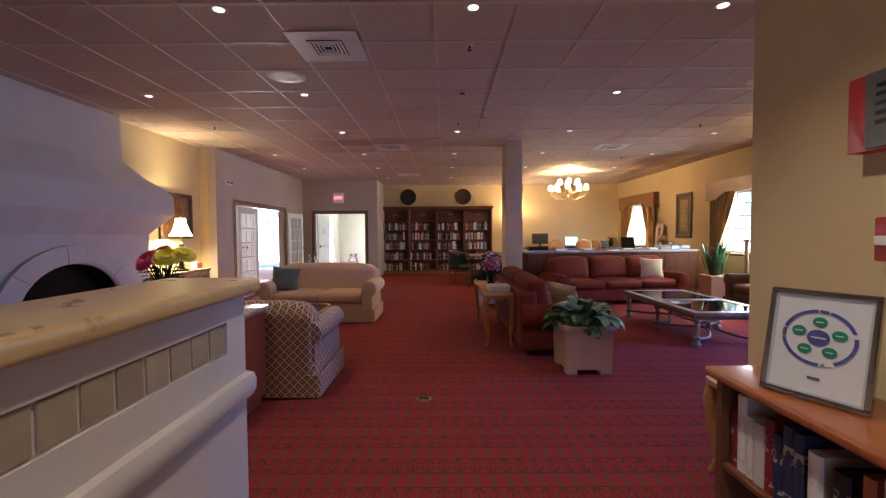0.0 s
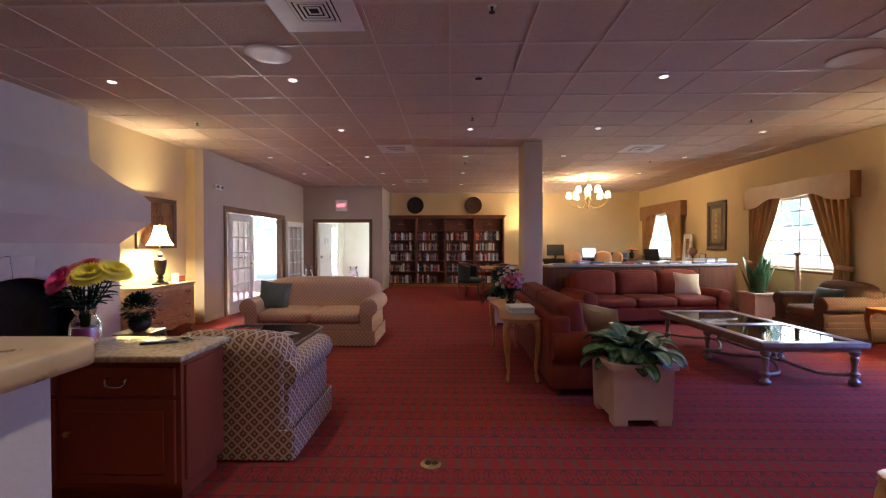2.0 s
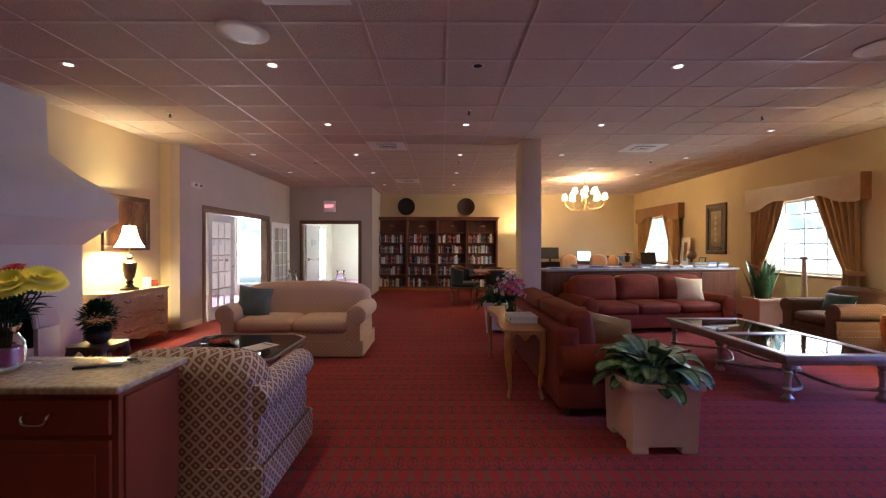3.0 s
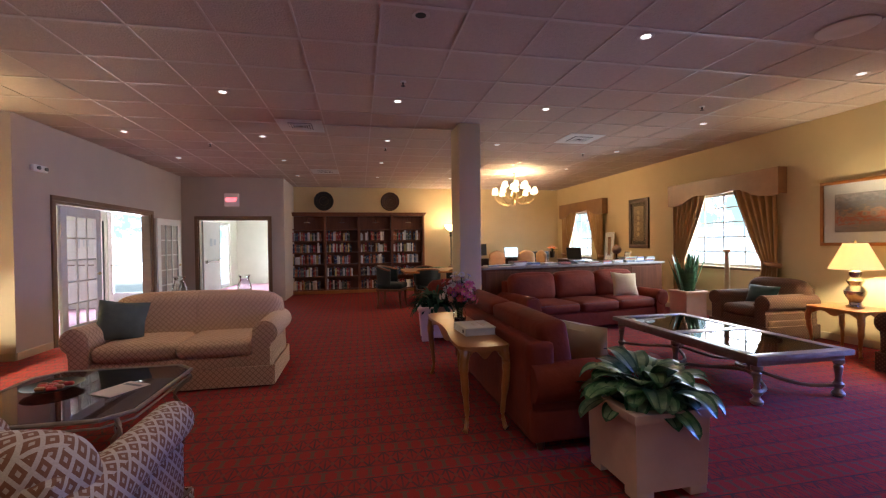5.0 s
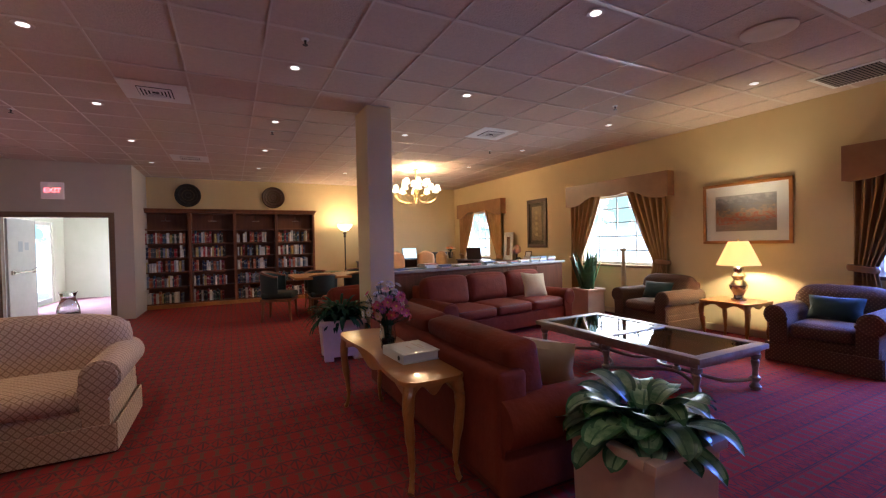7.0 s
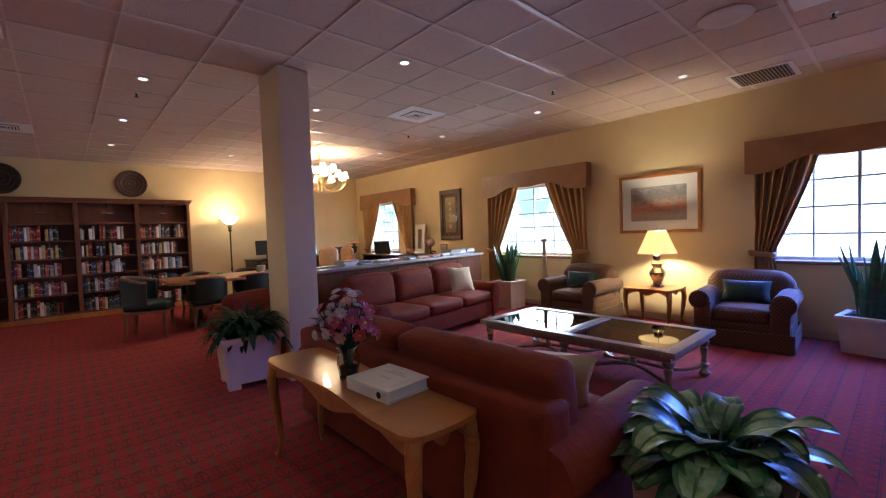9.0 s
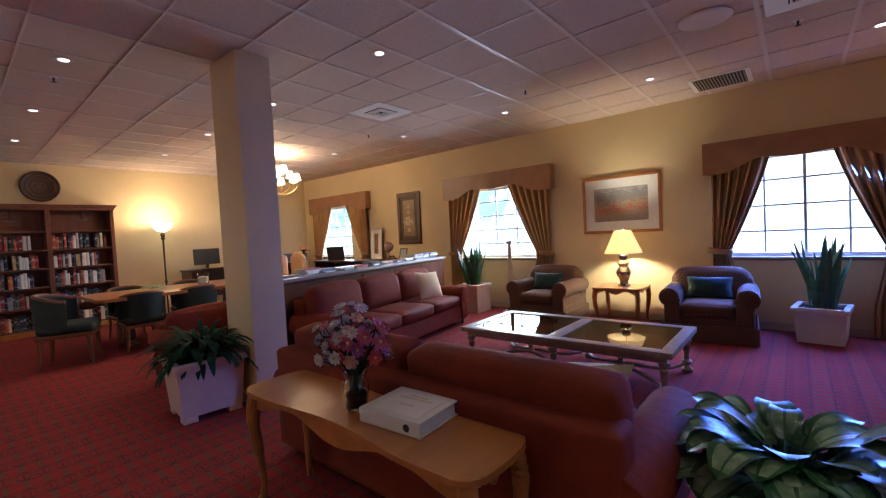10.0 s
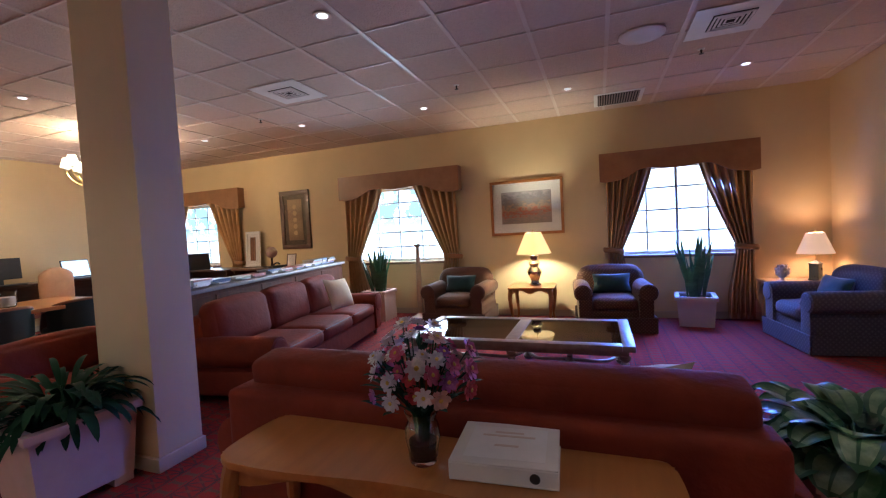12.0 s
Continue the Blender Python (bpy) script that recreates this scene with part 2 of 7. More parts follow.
M["cherry2"] = wood("polished_cherry_top", (0.34, 0.095, 0.03), (0.44, 0.14, 0.045), 0.3, 2.5, (4, 0.4, 4))
M["cherry"] = wood("cherry_stained_wood", (0.21, 0.042, 0.018), (0.31, 0.07, 0.028), 0.35, 2.5, (1, 1, 0.15))
M["bookcase_wood"] = wood("reddish_brown_oak", (0.13, 0.042, 0.018), (0.20, 0.07, 0.028), 0.55, 3, (6, 6, 0.4), 0.0)
M["counter_wood"] = surface("dark_cherry_panelling", (0.085, 0.026, 0.012), (0.14, 0.045, 0.020), 3, 0.74, bump=0.08, fine=40, stretch=(6, 6, 0.4))
M["oak"] = wood("honey_oak", (0.34, 0.125, 0.028), (0.45, 0.185, 0.045), 0.32, 2.5, (6, 0.5, 6))
M["pale_oak2"] = wood("light_oak", (0.40, 0.20, 0.075), (0.50, 0.27, 0.11), 0.4, 2.5, (6, 0.5, 6))
M["pale_oak"] = wood("pale_bleached_wood", (0.50, 0.38, 0.24), (0.58, 0.45, 0.30), 0.35, 3, (5, 0.6, 5))
M["counter_top"] = surface("greyed_laminate_worktop", (0.20, 0.16, 0.14), (0.27, 0.22, 0.19), 7, 0.42, bump=0.03)
M["desk_wood"] = wood("dark_walnut", (0.06, 0.028, 0.018), (0.10, 0.045, 0.025), 0.35)
M["silver_wood"] = surface("silvered_carved_wood", (0.25, 0.195, 0.14), (0.38, 0.31, 0.23), 14, 0.34, 0.25, 0.1, 50)
M["granite"] = surface("speckled_gold_granite", (0.30, 0.22, 0.12), (0.62, 0.52, 0.36), 38, 0.18, bump=0.02, coat=0.4)
M["cap_stone"] = surface("honed_gold_stone_cap", (0.42, 0.29, 0.14), (0.56, 0.41, 0.22), 9, 0.3, bump=0.06, fine=50)
M["beige_tile"] = surface("beige_ceramic_tile", (0.27, 0.22, 0.16), (0.34, 0.28, 0.205), 12, 0.35, bump=0.06, vary=0.12)
M["pink_pot"] = surface("pinkish_limed_planter", (0.58, 0.39, 0.29), (0.66, 0.46, 0.35), 5, 0.7, bump=0.15, fine=40)
M["white_pot"] = surface("whitewashed_planter", (0.62, 0.57, 0.55), (0.70, 0.65, 0.62), 6, 0.7, bump=0.12, fine=40)
M["red_leather"] = surface("rust_red_upholstery", (0.155, 0.025, 0.011), (0.215, 0.037, 0.016), 5, 0.76, bump=0.5, fine=15, dist=0.012)
M["piping"] = surface("dark_red_piping", (0.10, 0.02, 0.014), (0.13, 0.026, 0.018), 12, 0.6)
M["piping_tan"] = surface("tan_seam", (0.40, 0.24, 0.14), (0.46, 0.28, 0.17), 12, 0.8)
M["sofa_weave"] = lattice("cream_tan_lattice_weave", (0.80, 0.54, 0.36), (0.50, 0.285, 0.17), (0.70, 0.44, 0.28), 0.056, 0.10, 0.15)
M["chair_weave"] = lattice("cream_blue_diamond_weave", (0.27, 0.115, 0.055), (0.62, 0.48, 0.36), (0.56, 0.42, 0.30), 0.075, 0.135, 0.13)
M["brown_weave"] = lattice("brown_gold_dotted_weave", (0.13, 0.064, 0.038), (0.10, 0.048, 0.030), (0.24, 0.145, 0.08), 0.042, 0.10, 0.15)
M["blue_weave"] = lattice("grey_blue_brocade", (0.11, 0.10, 0.12), (0.09, 0.082, 0.10), (0.16, 0.145, 0.15), 0.05, 0.10, 0.17)
M["green_velvet"] = surface("dark_green_velvet", (0.007, 0.026, 0.026), (0.012, 0.040, 0.037), 8, 0.8, bump=0.2, sheen=0.5)
M["grey_green"] = surface("grey_green_cushion_cloth", (0.10, 0.115, 0.10), (0.14, 0.155, 0.135), 8, 0.85, bump=0.3, fine=120)
M["cream_cloth"] = surface("cream_cushion_cloth", (0.64, 0.49, 0.29), (0.74, 0.60, 0.38), 7, 0.8, bump=0.3, fine=120)
M["curtain"] = surface("bronze_satin_curtain", (0.27, 0.135, 0.045), (0.56, 0.33, 0.125), 3, 0.33, 0.35, bump=0.15, fine=120, stretch=(1, 1, 0.3), sheen=0.3)
M["valance"] = surface("bronze_valance_cloth", (0.25, 0.112, 0.040), (0.35, 0.17, 0.064), 4, 0.38, bump=0.2, fine=140, sheen=0.2)
M["leaf"] = surface("pale_blotched_leaf", (0.028, 0.11, 0.034), (0.27, 0.38, 0.20), 15, 0.36, bump=0.15, fine=90, vary=0.3)
M["leaf_rim"] = surface("dark_green_leaf_rim", (0.014, 0.070, 0.022), (0.03, 0.11, 0.036), 20, 0.34, bump=0.1, vary=0.3)
M["dark_leaf"] = surface("dark_green_leaf", (0.006, 0.030, 0.012), (0.016, 0.052, 0.021), 12, 0.74, bump=0.1, vary=0.3)
M["snake_leaf"] = surface("banded_sword_leaf", (0.02, 0.075, 0.03), (0.07, 0.17, 0.07), 5, 0.4, bump=0.1, vary=0.2, stretch=(1, 1, 4))
M["soil"] = surface("potting_soil", (0.02, 0.014, 0.01), (0.04, 0.03, 0.02), 30, 0.95, bump=0.8, fine=80, dist=0.01)
M["brass"] = surface("aged_brass", (0.50, 0.35, 0.14), (0.62, 0.46, 0.22), 12, 0.32, 1.0, 0.03)
M["silver"] = surface("mottled_silver", (0.45, 0.42, 0.38), (0.62, 0.58, 0.52), 14, 0.22, 1.0, 0.06)
M["bronze"] = surface("dark_bronze", (0.045, 0.032, 0.022), (0.09, 0.065, 0.04), 14, 0.4, 0.6, 0.06)
M["iron"] = surface("blackened_iron", (0.03, 0.028, 0.026), (0.06, 0.055, 0.05), 14, 0.45, 0.7, 0.06)
M["black"] = surface("black_plastic", (0.012, 0.012, 0.013), (0.02, 0.02, 0.021), 14, 0.4)
M["white"] = surface("white_paper", (0.74, 0.73, 0.71), (0.80, 0.79, 0.77), 14, 0.6)
M["binder"] = surface("white_vinyl_binder", (0.66, 0.64, 0.60), (0.74, 0.71, 0.67), 6, 0.35, bump=0.05)
M["soot"] = surface("sooty_firebox", (0.008, 0.007, 0.006), (0.02, 0.017, 0.014), 6, 0.95, bump=0.5)
M["red_plastic"] = surface("red_plastic", (0.42, 0.02, 0.02), (0.48, 0.03, 0.03), 9, 0.4)
M["grey_plastic"] = surface("grey_plastic", (0.10, 0.10, 0.10), (0.13, 0.13, 0.13), 9, 0.45)
M["teal_glaze"] = surface("dark_teal_glaze", (0.02, 0.035, 0.04), (0.04, 0.06, 0.065), 9, 0.3, bump=0.04)
M["shade"] = lampshade("lit_cream_lampshade", (1.0, 0.66, 0.24), 1.1, (0.8, 0.7, 0.5), (0.46, 0.35, 0.17))
M["white_shade"] = lampshade("lit_white_lampshade", (1.0, 0.88, 0.62), 3.0, (0.8, 0.8, 0.78), (0.62, 0.54, 0.36))
M["pink_shade"] = lit("lit_pink_lampshade", (1.0, 0.55, 0.30), 0.5, (0.7, 0.55, 0.45))
M["bowl_glass"] = lit("lit_frosted_bowl", (1.0, 0.85, 0.5), 5.0)
M["downlight"] = lit("lit_downlight_lens", (1.0, 0.93, 0.90), 1.8)
M["exit_red"] = lit("lit_red_exit_letters", (1.0, 0.10, 0.12), 5.0, (0.5, 0.05, 0.05))
M["exit_face"] = lit("lit_exit_face", (1.0, 0.5, 0.48), 0.06, (0.72, 0.66, 0.66))
M["screen"] = lit("lit_laptop_screen", (0.75, 0.9, 1.0), 1.1, (0.1, 0.1, 0.1))
for _i, _c in enumerate(((0.55, 0.52, 0.48), (0.10, 0.14, 0.26), (0.30, 0.08, 0.06), (0.60, 0.58, 0.55), (0.18, 0.22, 0.20), (0.42, 0.32, 0.18))):
    M["cover_%d" % _i] = surface("printed_cover_%d" % _i, _c, tuple(min(1, v * 1.2) for v in _c), 9, 0.4, bump=0.02)
M["clear"] = glass("clear_glass")
M["ruby"] = surface("pink_tinted_water", (0.60, 0.05, 0.20), (0.68, 0.08, 0.26), 5, 0.12, bump=0)
M["pane"] = thin_glass("window_glass", (0.97, 0.98, 1.0), 0.0, 0.15)
M["smoked"] = thin_glass("smoked_table_glass", (0.34, 0.32, 0.30), 0.09, 0.42)


# ---- mesh helpers ----
def finish(name, bm, material, smooth=True, angle=35):
    me = bpy.data.meshes.new(name)
    bmesh.ops.recalc_face_normals(bm, faces=bm.faces)
    bm.to_mesh(me)
    bm.free()
    for mt in (material if isinstance(material, (list, tuple)) else [material]):
        me.materials.append(mt)
    if smooth:
        me.shade_smooth()
        me.set_sharp_from_angle(angle=radians(angle))
    return me


def thing(name, m, label, category, group="", kind=""):
    ob = new(name)
    ob.empty_display_size = 0.1
    ob.matrix_world = m
    return tagged(ob, label, category, group, kind)


def part(name, bm, material, parent, label="", smooth=True, angle=35):
    ob = new(name, finish(name, bm, material, smooth, angle))
    ob.parent = parent
    return tagged(ob, label)


def single(name, bm, material, label, category, m=None, group="", kind="", smooth=True):
    ob = new(name, finish(name, bm, material, smooth))
    if m is not None:
        ob.matrix_world = m
    return tagged(ob, label, category, group, kind)


def setting(name, bm, material, label, category, smooth=False):
    return single(name, bm, material, label, category, kind="structure", smooth=smooth)


def box(bm, x0, y0, z0, x1, y1, z1, bevel=0.0, seg=2, mi=0):
    """An upright box, its edges rounded if asked."""
    vs = [bm.verts.new((x, y, z)) for z in (z0, z1) for y in (y0, y1) for x in (x0, x1)]
    fs = [bm.faces.new([vs[i] for i in q]) for q in ((0, 2, 3, 1), (4, 5, 7, 6), (0, 1, 5, 4), (2, 6, 7, 3), (0, 4, 6, 2), (1, 3, 7, 5))]
    for f in fs:
        f.material_index = mi
    if bevel:
        es = list({e for f in fs for e in f.edges})
        r = bmesh.ops.bevel(bm, geom=es, offset=min(bevel, 0.49 * min(abs(x1 - x0), abs(y1 - y0), abs(z1 - z0))), segments=seg, profile=0.6, affect="EDGES")
        for f in r["faces"]:
            f.material_index = mi
    return bm


def B():
    return bmesh.new()


def cushion(bm, cx, cy, cz, sx, sy, sz, r=0.08, n=10, puff=0.12, m=None):
    """A stuffed box: rounded edges, faces that swell towards their middle."""
    hx, hy, hz = sx / 2, sy / 2, sz / 2
    r = min(r, 0.98 * min(hx, hy, hz))
    seen = {}

    def vert(p):
        key = tuple(round(c, 4) for c in p)
        if key in seen:
            return seen[key]
        q = []
        fx, fy, fz = p
        grow = (1 - fx * fx) * (1 - fy * fy) + (1 - fy * fy) * (1 - fz * fz) + (1 - fx * fx) * (1 - fz * fz)
        v = Vector((fx * hx, fy * hy, fz * hz))
        inner = Vector((max(-hx + r, min(hx - r, v.x)), max(-hy + r, min(hy - r, v.y)), max(-hz + r, min(hz - r, v.z))))
        d = v - inner
        if d.length > 1e-6:
            v = inner + d.normalized() * r
        ax = max(range(3), key=lambda i: abs(p[i]))
        small = min(hx, hy, hz)
        v[ax] += math.copysign(puff * small * min(1, grow), p[ax])
        v += Vector((cx, cy, cz))
        if m is not None:
            v = m @ v
        seen[key] = bm.verts.new(v)
        return seen[key]
    for ax in range(3):
        for side in (-1, 1):
            for i in range(n):
                for j in range(n):
                    quad = []
                    for a, b in ((i, j), (i + 1, j), (i + 1, j + 1), (i, j + 1)):
                        p = [0, 0, 0]
                        p[ax] = side
                        p[(ax + 1) % 3] = math.sin((2 * a / n - 1) * math.pi / 2)
                        p[(ax + 2) % 3] = math.sin((2 * b / n - 1) * math.pi / 2)
                        quad.append(vert(p))
                    if len(set(quad)) == 4:
                        bm.faces.new(quad if side > 0 else quad[::-1])
    return bm


def lathe(bm, prof, cx=0, cy=0, cz=0, seg=20, mi=0, m=None):
    """A turned body from (radius, height) pairs."""
    rings = []
    for r, z in prof:
        ring = []
        for i in range(seg):
            a = 2 * math.pi * i / seg
            v = Vector((cx + max(r, 1e-4) * math.cos(a), cy + max(r, 1e-4) * math.sin(a), cz + z))
            ring.append(bm.verts.new(m @ v if m is not None else v))
        rings.append(ring)
    for a, b in zip(rings, rings[1:]):
        for i in range(seg):
            f = bm.faces.new((a[i], a[(i + 1) % seg], b[(i + 1) % seg], b[i]))
            f.material_index = mi
    if prof[0][0] > 1e-3:
        bm.faces.new(rings[0][::-1]).material_index = mi
    if prof[-1][0] > 1e-3:
        bm.faces.new(rings[-1]).material_index = mi
    return bm


def tube(bm, pts, radius, seg=8, mi=0):
    """A round bar through the points; radius may be a list."""
    pts = [Vector(p) for p in pts]
    rad = radius if isinstance(radius, (list, tuple)) else [radius] * len(pts)
    rings = []
    up = Vector((0.123, 0.05, 1)).normalized()
    for i, p in enumerate(pts):
        d = (pts[min(i + 1, len(pts) - 1)] - pts[max(i - 1, 0)]).normalized()
        s = d.cross(up)
        if s.length < 0.05:
            s = d.cross(Vector((1, 0.1, 0)))
        s.normalize()
        t = s.cross(d)
        rings.append([bm.verts.new(p + rad[i] * (math.cos(2 * math.pi * k / seg) * s + math.sin(2 * math.pi * k / seg) * t)) for k in range(seg)])
    for a, b in zip(rings, rings[1:]):
        for k in range(seg):
            bm.faces.new((a[k], a[(k + 1) % seg], b[(k + 1) % seg], b[k])).material_index = mi
    bm.faces.new(rings[0][::-1]).material_index = mi
    bm.faces.new(rings[-1]).material_index = mi
    return bm


def slab(bm, poly, z0, z1, m=None, mi=0, bevel=0.0):
    """A flat shape (x, y) given thickness from z0 to z1; m turns it into place."""
    m = m or Matrix()
    lo = [bm.verts.new(m @ Vector((x, y, z0))) for x, y in poly]
    hi = [bm.verts.new(m @ Vector((x, y, z1))) for x, y in poly]
    fs = [bm.faces.new(lo[::-1]), bm.faces.new(hi)]
    n = len(poly)
    for i in range(n):
        fs.append(bm.faces.new((lo[i], lo[(i + 1) % n], hi[(i + 1) % n], hi[i])))
    for f in fs:
        f.material_index = mi
    if bevel:
        es = list({e for f in fs[:2] for e in f.edges})
        bmesh.ops.bevel(bm, geom=es, offset=bevel, segments=2, profile=0.6, affect="EDGES")
    return bm


UPX = Matrix(((1, 0, 0, 0), (0, 0, -1, 0), (0, 1, 0, 0), (0, 0, 0, 1)))   # (x, y) drawn upright facing -y: x, z
UPY = Matrix(((0, 0, 1, 0), (1, 0, 0, 0), (0, 1, 0, 0), (0, 0, 0, 1)))    # drawn upright in the y-z plane, thickness along x


def arc(cx, cy, r, a0, a1, n=12, ry=None):
    ry = r if ry is None else ry
    return [(cx + r * math.cos(radians(a0 + (a1 - a0) * i / n)), cy + ry * math.sin(radians(a0 + (a1 - a0) * i / n))) for i in range(n + 1)]


def curve_pts(pts, n=6):
    """A smooth line through the points."""
    pts = [Vector(p) for p in pts]
    out = []
    for i in range(len(pts) - 1):
        p0, p1, p2, p3 = pts[max(i - 1, 0)], pts[i], pts[i + 1], pts[min(i + 2, len(pts) - 1)]
        for k in range(n):
            t = k / n
            out.append(0.5 * ((2 * p1) + (p2 - p0) * t + (2 * p0 - 5 * p1 + 4 * p2 - p3) * t * t + (3 * p1 - p0 - 3 * p2 + p3) * t ** 3))
    out.append(pts[-1])
    return out


def leaf_blade(bm, base, direction, length, width, droop=0.6, fold=0.25, n=7, twist=0.0):
    """One leaf: a pointed, folded strip that bends over under its weight."""
    d = Vector(direction).normalized()
    side = d.cross(Vector((0, 0, 1)))
    if side.length < 0.05:
        side = Vector((math.cos(twist), math.sin(twist), 0))
    side.normalize()
    p = Vector(base)
    rows = []
    for i in range(n + 1):
        t = i / n
        w = width * 0.5 * (math.sin(math.pi * min(1, 0.06 + t * 0.94)) ** 0.75)
        up = side.cross(d).normalized()
        rows.append((bm.verts.new(p - side * w + up * w * fold), bm.verts.new(p), bm.verts.new(p + side * w + up * w * fold)))
        p = p + d * (length / n)
        d = (d + Vector((0, 0, -droop / n * (0.5 + t)))).normalized()
    for a, b in zip(rows, rows[1:]):
        bm.faces.new((a[0], a[1], b[1], b[0]))
        bm.faces.new((a[1], a[2], b[2], b[1]))


# ---- the shell ----
CEIL, XR, YF, XL, XL2 = 3.14, 6.34, 15.08, -4.74, -4.41
YD = 13.45


def wall_with_holes(name, axis, at, thick, lo, hi, z0, z1, holes, material, label):
    """A wall along x (axis 'x', at y) or along y (axis 'y', at x) with openings (a, b, za, zb) cut through."""
    bm = B()

    def seg(a, b, za, zb):
        if b - a < 1e-4 or zb - za < 1e-4:
            return
        if axis == "x":
            box(bm, a, min(at, at + thick), za, b, max(at, at + thick), zb)
        else:
            box(bm, min(at, at + thick), a, za, max(at, at + thick), b, zb)
    edge = lo
    for a, b, za, zb in sorted(holes):
        seg(edge, a, z0, z1)
        seg(a, b, z0, za)
        seg(a, b, zb, z1)
        edge = b
    seg(edge, hi, z0, z1)
    return setting(name, bm, material, label, "wall")


setting("floor", box(B(), XL - 0.3, -4.3, -0.12, XR + 0.3, YF + 0.3, 0), M["carpet"], "dark red wall-to-wall carpet with small woven figures", "floor")
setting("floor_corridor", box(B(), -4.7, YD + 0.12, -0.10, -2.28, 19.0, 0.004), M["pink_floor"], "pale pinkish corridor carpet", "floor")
setting("floor_vestibule", box(B(), -7.6, 8.4, -0.10, XL2 - 0.16, 13.4, 0.004), M["pink_floor"], "vestibule floor with the daylight wash painted in as pale pink", "floor")
W_R = [(3.38, 4.98, 0.94, 2.25), (7.80, 9.55, 0.94, 2.28), (13.02, 14.5, 0.98, 2.30)]
wall_with_holes("wall_east", "y", XR, 0.24, 2.2, YF + 0.25, 0, CEIL, W_R, M["tan_wall"], "tan painted wall with three windows")
wall_with_holes("wall_north", "x", YF, 0.24, -2.16, XR, 0, CEIL, [], M["tan_wall"], "tan painted end wall behind the bookcase")
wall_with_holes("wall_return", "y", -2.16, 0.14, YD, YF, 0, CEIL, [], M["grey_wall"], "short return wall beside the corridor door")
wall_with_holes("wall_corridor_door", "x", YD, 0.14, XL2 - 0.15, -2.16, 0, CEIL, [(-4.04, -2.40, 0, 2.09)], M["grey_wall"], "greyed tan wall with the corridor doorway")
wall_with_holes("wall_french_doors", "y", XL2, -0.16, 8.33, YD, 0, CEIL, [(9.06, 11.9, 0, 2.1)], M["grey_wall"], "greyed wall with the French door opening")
setting("wall_pier", box(B(), XL - 0.25, 8.33, 0, XL2 - 0.16, 8.55, CEIL), M["tan_wall"], "tan wall end that catches the lamp light", "wall")
wall_with_holes("wall_west", "y", XL, -0.2, -4.2, 8.33, 0, CEIL, [], M["tan_wall"], "tan painted wall behind fireplace and dresser")
wall_with_holes("wall_south_seating", "x", 2.42, -0.2, 2.2, XR, 0, CEIL, [], M["tan_wall"], "tan painted wall behind the corner lamp")
setting("wall_entry_corner", box(B(), 1.62, -4.2, 0, 2.2, 2.06, CEIL), M["tan_wall"], "tan wall with the fire alarm beside the low bookshelf", "wall")
setting("wall_south_link", box(B(), 2.2, 1.9, 0, 2.4, 2.42, CEIL), M["tan_wall"], "short tan wall in the corner", "wall")
wall_with_holes("wall_south", "x", -4.0, -0.2, XL, 1.62, 0, CEIL, [(-0.6, 1.5, 0.05, 2.5)], M["tan_wall"], "tan wall with the glazed entrance")
# corridor and vestibule beyond the doors
setting("wall_corridor", box(box(B(), -2.30, YD + 0.15, 0, -2.16, 19, CEIL), -4.74, 18.9, 0, -2.3, 19.1, CEIL), M["white_wall"], "white corridor walls in bright daylight", "wall")
setting("wall_vestibule", box(box(B(), -7.6, 8.56, 0, XL2 - 0.17, 8.68, CEIL), -7.75, 8.56, 0, -7.6, 13.4, CEIL), M["white_wall"], "white vestibule walls in bright daylight", "wall")
wall_with_holes("wall_vestibule_north", "x", 13.3, 0.12, -7.6, XL2 - 0.17, 0, CEIL - 0.3, [(-5.95, -4.95, 0.03, 2.3)], M["white_wall"], "white vestibule wall with a glazed outer door")
wall_with_holes("wall_corridor_west", "y", -4.6, -0.14, YD + 0.15, 18.9, 0, CEIL - 0.3, [(15.5, 18.1, 0.02, 2.2)], M["white_wall"], "white corridor wall with glazed outer doors")
setting("ceiling_annex", box(box(B(), -7.7, 8.69, CEIL - 0.3, XL2 - 0.17, 13.42, CEIL), -4.74, YD + 0.15, CEIL - 0.3, -2.3, 19.1, CEIL), M["white_wall"], "white lowered ceilings of the annexes", "ceiling")

# suspended ceiling: tiles and the metal grid that carries them
T = 0.645
GX, GY = 3.27, 6.42
bm = B()
gx = [GX + T * i for i in range(-14, 6)]
gy = [GY + T * i for i in range(-18, 15)]
for x0 in gx:
    for y0 in gy:
        if x0 + T < XL or x0 > XR or y0 + T < -4.0 or y0 > YF:
            continue
        box(bm, max(XL - 0.02, x0 + 0.006), max(-4.02, y0 + 0.006), CEIL + 0.004, min(XR + 0.02, x0 + T - 0.006), min(YF + 0.02, y0 + T - 0.006), CEIL + 0.03)
for x0 in gx:
    if XL < x0 < XR:
        box(bm, x0 - 0.008, -4.0, CEIL - 0.003, x0 + 0.008, YF, CEIL + 0.006, mi=1)
for y0 in gy:
    if -4.0 < y0 < YF:
        box(bm, XL, y0 - 0.018, CEIL - 0.0025, XR, y0 + 0.018, CEIL + 0.0055, mi=1)
setting("ceiling", bm, [M["tile_ceiling"], M["grid"]], "suspended ceiling of fissured square tiles in a white metal grid", "ceiling")
setting("ceiling_slab", box(B(), -5.0, -4.3, CEIL + 0.05, XR + 0.3, YF + 0.3, CEIL + 0.2), M["white_wall"], "plain slab above the tiles", "ceiling")

